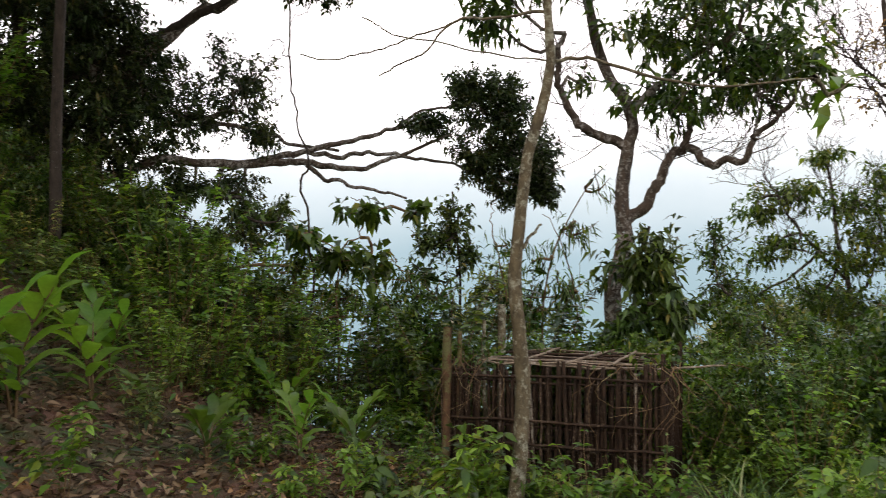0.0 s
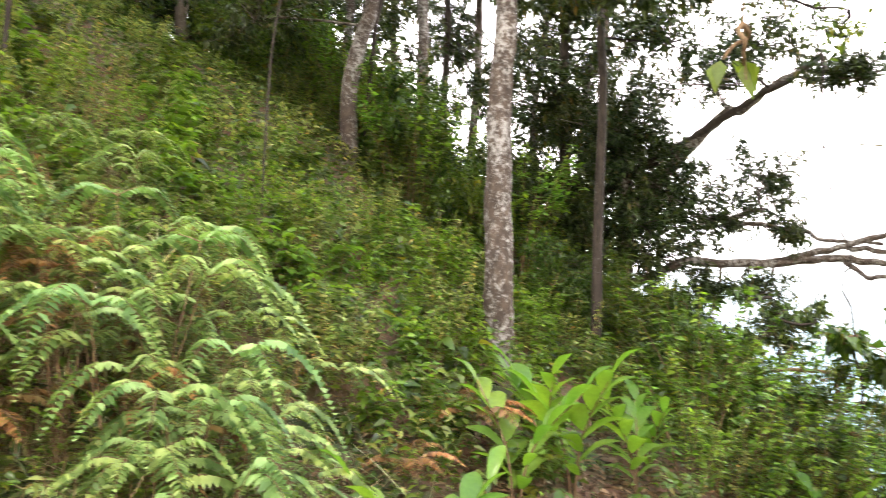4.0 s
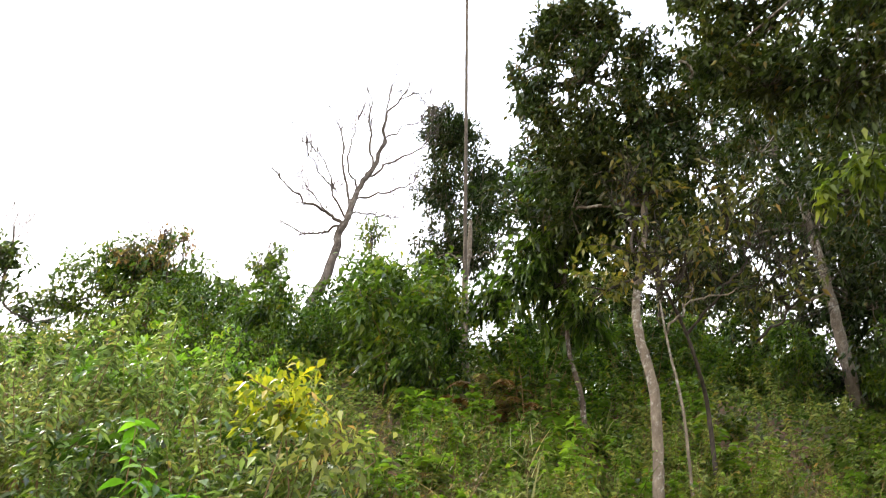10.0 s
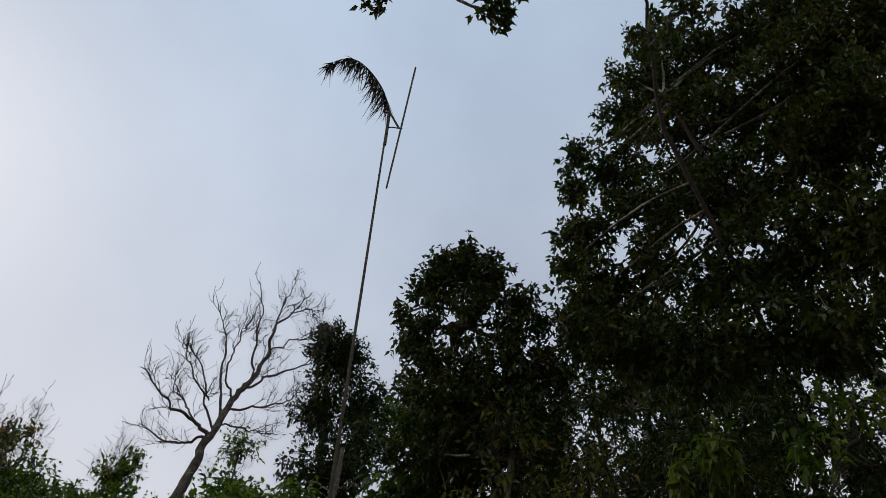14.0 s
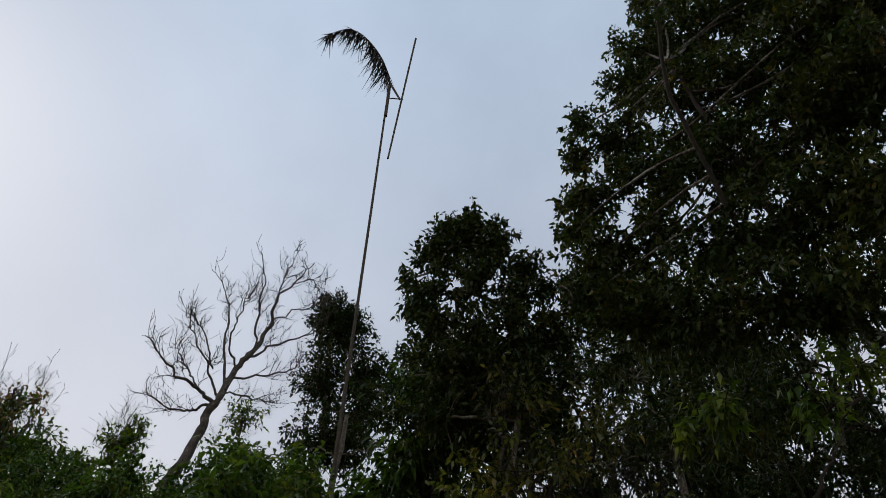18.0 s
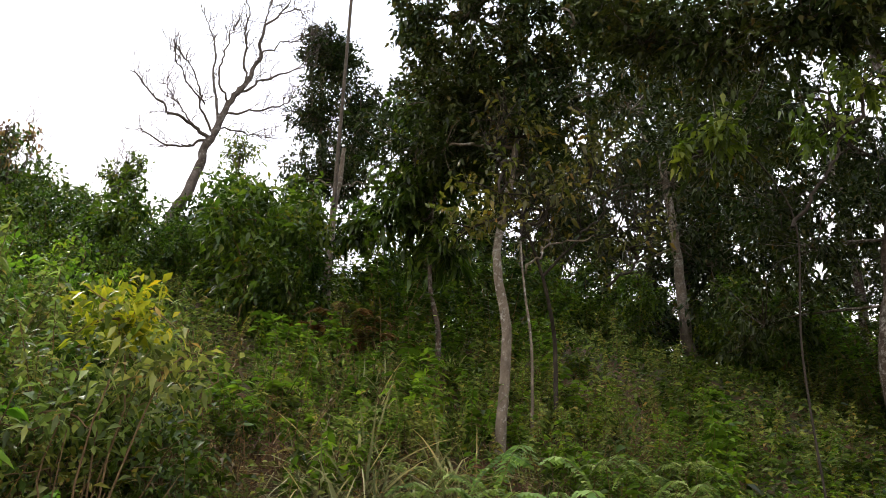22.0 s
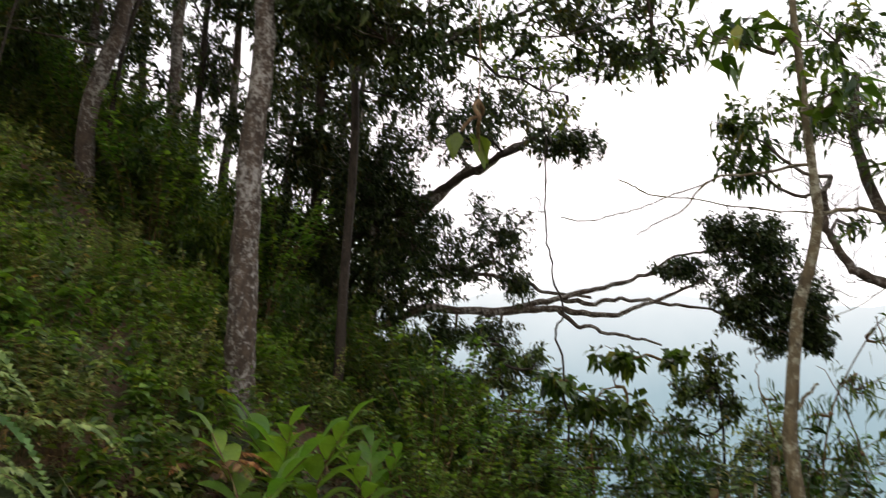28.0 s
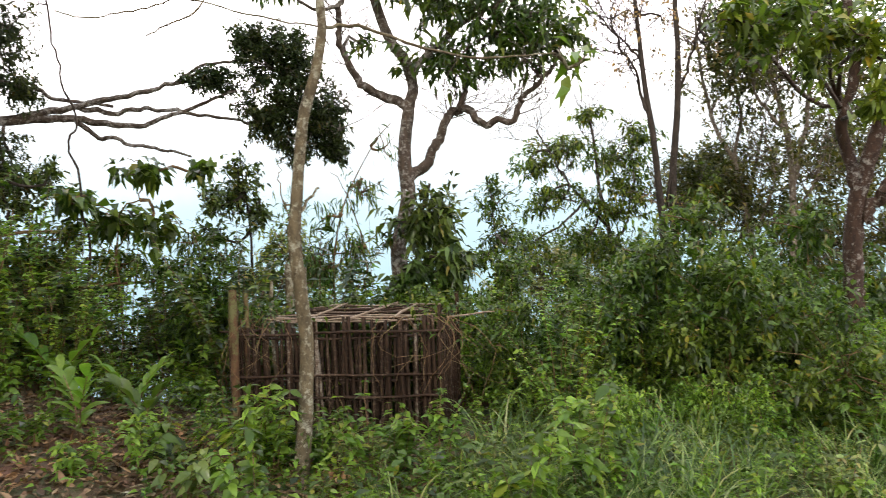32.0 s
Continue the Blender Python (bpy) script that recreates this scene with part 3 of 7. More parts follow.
    # creeper over the lid and the front
    at = cage_map(0.1, 0, ZT)
    creeper = thing("creeper", tuple(at), "thin green creeper growing over the bamboo cage", "creeper")
    n = 1100
    lx, ly = rng.uniform(-0.08, W + 0.3, n), rng.uniform(-0.05, D + 0.25, n)
    keep = (lx < 0.22) | (lx > W - 0.12) | (ly > D - 0.02) | (rng.random(n) < 0.1)
    p = np.array([cage_map(a, b, ZT + c) for a, b, c in zip(lx[keep], ly[keep], rng.uniform(-0.08, 0.13, int(keep.sum())))])
    V, F = leaves(p, rng.normal(0, 1, p.shape) + [0, 0, 0.2], 0.055, 0.026, rng=rng)
    part("foliage", (V - at, F), M_MID, creeper, "", "stuff")
    strands = []
    for k in range(26):
        x = rng.uniform(-0.05, 0.35) if rng.random() < 0.4 else rng.uniform(W - 0.35, W + 0.1)
        a = cage_map(x, -0.03 if rng.random() < 0.6 else rng.uniform(0, D), ZT + 0.04)
        strands.append(tube(curve([a, a + [rng.normal(0, 0.1), -0.03, -0.2], a + [rng.normal(0, 0.18), -0.02, -rng.uniform(0.25, 0.6)]], 8, 0.025, rng), 0.0028, 0.0015, 4))
    V, F = join(strands)
    part("strand_growth", (V - at, F), M_STALK, creeper, "", "stuff")


cage()


# ---- trees on the valley side ----
tree("slender_tree", "slender grey-brown sapling trunk standing before the bamboo cage",
     [(0.27, 3.72, 0.17), (0.34, 3.88, 0.82), (0.31, 3.88, 1.47), (0.38, 3.88, 2.09), (0.48, 3.86, 2.50), (0.47, 3.87, 2.88), (0.43, 3.87, 3.62), (0.42, 3.87, 4.65), (0.44, 3.87, 5.83)], 0.046, 0.012,
     limbs=[([(0.49, 3.86, 2.56), (0.66, 3.78, 2.55), (0.95, 3.67, 2.44), (1.26, 3.46, 2.34), (1.55, 3.23, 2.33)], 0.011, 0.004),
            ([(0.31, 3.88, 1.56), (0.37, 3.88, 1.63), (0.44, 3.87, 1.71)], 0.012, 0.006),
            ([(0.47, 3.87, 2.82), (0.21, 3.89, 2.80), (-0.03, 3.90, 2.77), (-0.20, 3.90, 2.60), (-0.41, 3.89, 2.49)], 0.009, 0.0035),
            ([(-0.03, 3.90, 2.77), (-0.33, 3.99, 2.68), (-0.64, 4.06, 2.62), (-0.85, 4.03, 2.64)], 0.0045, 0.003),
            ([(0.48, 3.86, 2.56), (0.13, 4.00, 2.65), (-0.34, 4.09, 2.77), (-0.52, 4.08, 2.86)], 0.0045, 0.003)],
     blobs=[((1.69, 3.27, 2.31), 0.15, 5), ((0.13, 3.90, 3.60), (0.3, 0.3, 0.2), 25), ((0.57, 3.65, 3.16), (0.25, 0.25, 0.2), 14), ((0.00, 3.91, 4.10), (0.5, 0.4, 0.2), 40)], leaf=LEAF_LONG, mat_leaf=M_MID, bark=M_BARKMOSS, seed=3, k=3, limb_wobble=0.006)

tree("forked_tree", "dark-barked forked tree with large drooping leaves", 
     [(1.36, 6.24, 0.65), (1.35, 6.25, 1.21), (1.43, 6.23, 1.64), (1.41, 6.23, 2.01), (1.46, 6.22, 2.41), (1.47, 6.22, 2.72), (1.25, 6.27, 3.15), (1.14, 6.29, 3.68), (1.18, 6.28, 4.24)], 0.085, 0.035,
     limbs=[([(1.46, 6.22, 2.40), (1.31, 6.25, 2.52), (1.04, 6.21, 2.64), (0.87, 6.23, 2.98), (0.92, 6.12, 3.35)], 0.05, 0.022),
            ([(1.45, 6.22, 1.82), (1.69, 6.16, 2.10), (1.79, 6.13, 2.35), (1.90, 6.09, 2.41), (1.95, 6.08, 2.69)], 0.05, 0.025),
            ([(1.90, 6.09, 2.41), (2.08, 5.93, 2.26), (2.27, 5.75, 2.29), (2.34, 5.72, 2.48), (2.50, 5.54, 2.66)], 0.035, 0.018),
            ([(1.50, 6.21, 2.71), (1.81, 6.02, 3.04), (2.14, 5.80, 3.25), (2.29, 5.64, 3.55)], 0.035, 0.012)],
     blobs=[((2.10, 5.82, 3.08), (0.6, 0.5, 0.45), 80), ((1.76, 6.14, 2.84), (0.5, 0.4, 0.35), 55), ((2.29, 5.64, 2.82), (0.45, 0.4, 0.35), 45), ((1.90, 5.88, 3.46), (0.6, 0.5, 0.4), 55),
            ((0.32, 6.19, 3.50), (0.35, 0.3, 0.22), 26), ((1.07, 6.20, 2.95), (0.15, 0.15, 0.2), 8), ((2.47, 5.56, 3.18), (0.4, 0.4, 0.4), 40), ((1.28, 6.06, 3.87), (0.9, 0.6, 0.4), 70), ((0.31, 5.99, 3.74), (0.35, 0.35, 0.3), 40), ((0.99, 5.91, 4.44), (0.5, 0.4, 0.4), 50), ((2.25, 5.65, 3.64), (0.8, 0.6, 0.4), 70), ((2.61, 5.49, 2.96), (0.3, 0.3, 0.3), 25), ((1.60, 6.08, 3.33), (0.5, 0.4, 0.3), 40)],
     leaf=(0.115, 0.045, 0.24, 0.7, 0.35, 0.35), mat_leaf=M_MID, bark=M_BARK, seed=5, k=8, bare=0.01)

tree("shade_tree", "small dark-leaved tree with broad drooping leaves by the cage",
     [(1.40, 5.82, 0.89), (1.42, 5.82, 1.24), (1.46, 5.81, 1.55), (1.52, 5.79, 1.76)], 0.03, 0.012,
     blobs=[((1.48, 5.80, 1.46), (0.4, 0.35, 0.36), 75), ((1.62, 5.66, 1.16), (0.35, 0.3, 0.25), 45), ((1.34, 5.73, 1.03), (0.3, 0.3, 0.2), 25)], leaf=LEAF_LONG, mat_leaf=M_DARK, bark=M_BARKDARK, seed=6, k=8)

tree("leaning_tree", "dark evergreen tree with bare twisting limbs reaching over the valley",
     [(-4.25, 7.65, 0.90), (-4.02, 7.76, 1.71), (-3.83, 7.86, 2.24), (-3.73, 7.90, 3.02), (-3.83, 7.86, 4.08)], 0.16, 0.07,
     limbs=[([(-3.83, 7.86, 2.24), (-3.11, 8.16, 2.53), (-2.38, 8.39, 2.53), (-1.90, 8.51, 2.65), (-1.62, 8.56, 2.70), (-1.11, 8.64, 2.83), (-0.63, 8.68, 2.98), (-0.24, 8.70, 3.13)], 0.055, 0.018),
            ([(-2.49, 8.36, 2.50), (-2.02, 8.48, 2.58), (-1.62, 8.56, 2.56), (-1.27, 8.62, 2.51), (-0.92, 8.66, 2.52), (-0.53, 8.69, 2.70), (0.02, 8.70, 2.90)], 0.05, 0.016),
            ([(-1.62, 8.56, 2.70), (-1.14, 8.64, 2.66), (-0.76, 8.67, 2.69), (-0.24, 8.70, 2.61), (0.12, 8.70, 2.54)], 0.03, 0.012),
            ([(-1.62, 8.56, 2.55), (-1.43, 8.60, 2.38), (-0.95, 8.66, 2.28), (-0.50, 8.69, 2.17)], 0.03, 0.012),
            ([(-2.38, 8.39, 3.11), (-2.78, 8.27, 2.99), (-2.08, 8.47, 2.90), (-1.77, 8.53, 2.78), (-1.27, 8.62, 2.71)], 0.03, 0.016),
            ([(-0.63, 8.68, 2.98), (-0.30, 8.70, 3.19), (0.22, 8.70, 3.29), (0.55, 8.68, 3.48)], 0.02, 0.008),
            ([(-3.73, 7.90, 3.02), (-2.86, 8.14, 4.04), (-2.44, 8.17, 4.26), (-1.72, 8.24, 4.69)], 0.075, 0.035)],
     blobs=[((0.51, 8.68, 3.19), (0.55, 0.5, 0.5), 230), ((0.87, 8.65, 2.67), (0.45, 0.45, 0.5), 200), ((0.35, 8.69, 2.64), (0.4, 0.4, 0.4), 120), ((0.22, 8.70, 3.46), (0.32, 0.3, 0.28), 80), ((-0.24, 8.70, 3.03), (0.36, 0.25, 0.2), 60), ((1.06, 8.63, 2.27), (0.28, 0.28, 0.28), 70), ((0.61, 8.68, 2.25), (0.3, 0.3, 0.25), 50),
            ((-2.32, 8.41, 3.43), (0.45, 0.4, 0.55), 120), ((-2.89, 8.24, 3.08), (0.5, 0.5, 0.5), 110), ((-3.43, 8.03, 2.68), (0.6, 0.6, 0.5), 130), ((-2.14, 8.45, 2.86), (0.3, 0.3, 0.25), 50), ((-4.06, 7.74, 2.41), (0.7, 0.7, 0.6), 70),
            ((-3.58, 7.97, 3.63), (0.8, 0.7, 0.5), 170), ((-4.15, 7.47, 3.22), (0.7, 0.7, 0.6), 70), ((-3.88, 7.61, 4.11), (0.8, 0.7, 0.5), 110), ((-1.41, 8.29, 4.46), (0.5, 0.4, 0.22), 50), ((-2.80, 7.95, 4.58), (0.7, 0.6, 0.35), 90), ((-4.10, 7.38, 1.65), (0.6, 0.5, 0.4), 110), ((-3.29, 7.98, 1.95), (0.5, 0.4, 0.3), 110), ((-3.79, 7.54, 1.53), (0.7, 0.6, 0.4), 140), ((-2.47, 8.26, 2.28), (0.5, 0.4, 0.2), 60), ((-2.15, 8.25, 1.90), (0.4, 0.4, 0.25), 60), ((-2.83, 8.05, 1.65), (0.5, 0.4, 0.25), 80), ((-4.62, 7.19, 3.22), (0.7, 0.7, 0.7), 170), ((-3.97, 7.56, 2.62), (0.6, 0.6, 0.6), 150), ((-3.77, 7.65, 4.11), (0.7, 0.7, 0.6), 160), ((-4.54, 7.23, 4.42), (0.7, 0.7, 0.6), 150), ((-3.27, 7.98, 3.38), (0.5, 0.5, 0.5), 110), ((-4.38, 7.10, 2.03), (0.6, 0.6, 0.5), 140), ((-2.92, 8.00, 2.21), (0.4, 0.4, 0.3), 60)],
     leaf=(0.11, 0.045, 0.22, 0.75, 0.25, 0.2), mat_leaf=M_FOREST, bark=M_BARK, seed=8, k=10, fine=0.72, twig_r=0.009, limb_wobble=0.018)

tree("young_tree", "young dark-leaved tree rising from the shrubs",
     [(0.10, 7.90, 0.82), (0.10, 7.90, 1.35), (0.05, 7.90, 1.83), (0.02, 7.90, 2.19)], 0.02, 0.008,
     blobs=[((0.02, 7.90, 1.83), (0.25, 0.25, 0.4), 60), ((-0.25, 7.90, 1.65), (0.25, 0.25, 0.25), 40), ((0.19, 7.90, 1.53), (0.2, 0.2, 0.25), 28), ((-0.28, 7.90, 1.35), (0.2, 0.2, 0.2), 20)], leaf=LEAF_OVAL, mat_leaf=M_DARK, bark=M_BARKDARK, seed=9, k=9)

tree("feathery_sapling", "thin sapling with feathery pale green leaves",
     [(2.49, 6.95, 0.81), (2.48, 6.96, 1.17), (2.44, 6.97, 1.54), (2.43, 6.97, 1.80)], 0.014, 0.005,
     blobs=[((2.47, 6.96, 1.59), (0.28, 0.28, 0.28), 34), ((2.56, 6.93, 1.28), (0.32, 0.3, 0.25), 34), ((2.43, 6.97, 1.80), (0.08, 0.08, 0.1), 5), ((2.34, 6.90, 1.07), (0.3, 0.3, 0.2), 34), ((2.61, 6.80, 0.98), (0.3, 0.3, 0.2), 30)], leaf=(0.1, 0.03, 0.22, 0.7, 0.2, 0.1), mat_leaf=M_MID, bark=M_BARK, seed=10, k=8)

tree("valley_tree", "leafy tree with spreading uneven crown at the valley edge",
     [(4.41, 8.16, 0.69), (4.33, 8.21, 1.25), (4.24, 8.25, 1.73), (4.19, 8.28, 2.28), (4.13, 8.30, 2.69)], 0.04, 0.012,
     limbs=[([(4.33, 8.21, 1.25), (3.93, 8.39, 1.74), (3.69, 8.50, 2.16), (3.56, 8.55, 2.44)], 0.02, 0.008), ([(4.43, 8.27, 0.96), (4.64, 8.15, 1.58), (4.65, 8.15, 2.27)], 0.02, 0.008)],
     blobs=[((3.88, 8.42, 2.22), (0.5, 0.5, 0.25), 50), ((3.52, 8.57, 2.03), (0.35, 0.4, 0.25), 36), ((4.36, 8.19, 2.07), (0.5, 0.5, 0.3), 50), ((4.13, 8.30, 2.62), (0.25, 0.3, 0.2), 20), ((3.81, 8.45, 1.67), (0.45, 0.5, 0.18), 45), ((4.60, 8.07, 1.72), (0.5, 0.5, 0.4), 60), ((3.58, 8.44, 1.51), (0.3, 0.3, 0.12), 18), ((4.36, 8.19, 1.45), (0.5, 0.4, 0.2), 40), ((4.66, 8.03, 2.33), (0.3, 0.3, 0.3), 24), ((5.26, 7.67, 1.56), (0.4, 0.4, 0.35), 50), ((4.05, 8.34, 1.11), (0.6, 0.5, 0.3), 60), ((3.41, 8.61, 1.06), (0.5, 0.5, 0.25), 50), ((4.53, 8.10, 0.97), (0.6, 0.5, 0.35), 70)],
     leaf=(0.12, 0.045, 0.25, 0.7, 0.35, 0.3), mat_leaf=M_MID, bark=M_BARK, seed=11, k=8, fine=0.8, bare=0.01)
tree("slim_tree", "tall slim grey trunk with thin yellowing crown", [(4.42, 7.02, 0.85), (4.38, 7.04, 1.34), (4.30, 7.08, 2.25), (4.20, 7.14, 3.09), (4.13, 7.18, 3.92), (4.09, 7.20, 4.80), (4.15, 7.17, 5.60)], 0.06, 0.01,
     limbs=[([(4.28, 7.10, 2.49), (4.08, 7.21, 3.04), (3.88, 7.20, 3.51)], 0.02, 0.008), ([(4.20, 7.14, 3.09), (3.90, 7.19, 3.33), (3.68, 7.19, 3.55)], 0.014, 0.006)],
     blobs=[((4.13, 7.18, 3.15), (0.6, 0.5, 0.5), 26), ((4.38, 7.04, 3.60), (0.7, 0.6, 0.4), 35), ((3.88, 7.20, 3.56), (0.5, 0.5, 0.3), 20)], leaf=LEAF_SMALL, mat_leaf=M_BROWNLEAF, bark=M_BARKDARK, seed=12, k=6, twig_share=0.1, bare=0.014, bare_length=0.7, group="slim trees at the valley edge")
tree("slim_tree", "tall slim grey trunk with thin yellowing crown", [(4.65, 7.23, 0.89), (4.63, 7.24, 1.70), (4.68, 7.20, 2.81), (4.66, 7.22, 3.72), (4.69, 7.20, 4.19), (4.64, 7.23, 5.03), (4.70, 7.20, 5.78)], 0.06, 0.01,
     limbs=[([(4.67, 7.21, 2.62), (4.83, 7.11, 3.22), (4.93, 7.05, 3.68)], 0.02, 0.008)],
     blobs=[((4.88, 7.08, 3.33), (0.6, 0.5, 0.5), 30), ((4.68, 7.21, 1.39), (0.5, 0.4, 0.35), 50)], leaf=LEAF_SMALL, mat_leaf=M_BROWNLEAF, bark=M_BARKDARK, seed=13, k=6, twig_share=0.1, bare=0.014, bare_length=0.7, group="slim trees at the valley edge")
tree("bare_tree", "half-bare twiggy tree with sparse rusty leaves", [(6.05, 7.09, 0.44), (6.07, 7.07, 1.22), (6.02, 7.11, 2.18), (5.86, 7.24, 3.02), (5.72, 7.35, 3.79)], 0.06, 0.02,
     limbs=[([(6.05, 7.09, 1.67), (6.17, 6.98, 2.48), (6.21, 6.95, 3.34), (6.25, 6.92, 4.07)], 0.035, 0.012), ([(6.00, 7.13, 2.31), (5.76, 7.31, 2.71), (5.72, 7.35, 3.41)], 0.025, 0.008), ([(6.07, 7.07, 1.35), (6.26, 6.91, 1.85), (6.38, 6.80, 2.71)], 0.02, 0.008)],
     blobs=[((6.04, 7.10, 2.99), (0.9, 0.6, 0.9), 280), ((6.26, 6.91, 1.85), (0.7, 0.6, 0.7), 240), ((5.72, 7.35, 3.41), (0.7, 0.7, 0.6), 1150), ((6.38, 6.81, 3.32), (0.8, 0.7, 0.7), 240), ((6.97, 6.94, 2.16), (0.7, 0.7, 1.0), 260)],
     leaf=(0.07, 0.035, 0.2, 0.8, 0.2, 0.2), mat_leaf=M_OLIVE, bark=M_BARKPALE, seed=14, k=5, twig_share=0.1, twig_r=0.006, bare=0.018, bare_length=0.9, group="half-bare trees")
tree("bare_tree", "half-bare leaning tree with fine grey twigs", [(5.98, 7.65, 0.52), (5.93, 7.69, 1.21), (5.80, 7.78, 1.96), (5.62, 7.91, 2.41), (5.48, 8.00, 3.14), (5.43, 8.03, 3.82)], 0.05, 0.015,
     limbs=[([(5.80, 7.78, 1.96), (5.85, 7.74, 2.57), (5.75, 7.82, 3.31), (5.80, 7.78, 3.150)], 0.025, 0.008), ([(5.96, 7.67, 1.07), (6.15, 7.52, 1.67), (6.05, 7.59, 2.42)], 0.02, 0.008)],
     blobs=[((5.75, 7.82, 3.11), (0.8, 0.6, 0.7), 200), ((6.20, 7.48, 1.34), (0.7, 0.6, 0.5), 200), ((5.54, 7.96, 1.77), (0.6, 0.5, 0.5), 1150), ((5.98, 8.02, 2.25), (0.6, 0.6, 0.6), 150), ((6.60, 7.28, 0.93), (0.9, 0.7, 0.4), 200)],
     leaf=(0.07, 0.035, 0.2, 0.8, 0.2, 0.2), mat_leaf=M_OLIVE, bark=M_BARKPALE, seed=16, k=5, twig_share=0.1, twig_r=0.006, bare=0.018, bare_length=0.9, group="half-bare trees")
tree("lichen_tree", "stout reddish trunk with white lichen spots", [(4.30, 4.23, -0.06), (4.28, 4.26, 0.71), (4.27, 4.27, 1.36), (4.32, 4.22, 1.76), (4.42, 4.12, 2.34), (4.48, 4.06, 3.10)], 0.08, 0.045,
     limbs=[([(4.27, 4.26, 1.65), (4.21, 4.32, 2.09), (4.26, 4.27, 2.48), (4.21, 4.32, 2.97), (4.18, 4.35, 3.32)], 0.045, 0.03), ([(4.32, 4.22, 1.40), (4.42, 4.12, 1.64), (4.58, 3.96, 1.83)], 0.05, 0.03)],
     blobs=[((4.15, 4.37, 2.70), (0.5, 0.5, 0.3), 40), ((4.39, 4.15, 2.62), (0.6, 0.5, 0.5), 60), ((3.96, 4.54, 3.05), (0.6, 0.5, 0.25), 40), ((2.66, 3.39, 2.58), (0.15, 0.15, 0.12), 15), ((2.86, 3.23, 2.59), (0.19, 0.19, 0.15), 15), ((3.03, 3.10, 2.47), (0.15, 0.15, 0.12), 15), ((3.17, 2.97, 2.41), (0.17, 0.17, 0.14), 15), ((2.97, 3.15, 2.30), (0.10, 0.10, 0.08), 15), ((3.18, 2.96, 2.07), (0.12, 0.12, 0.09), 15), ((2.76, 3.32, 2.45), (0.12, 0.12, 0.10), 15)], leaf=LEAF_OVAL, mat_leaf=M_MID, bark=M_BARKRED, seed=15, k=8)

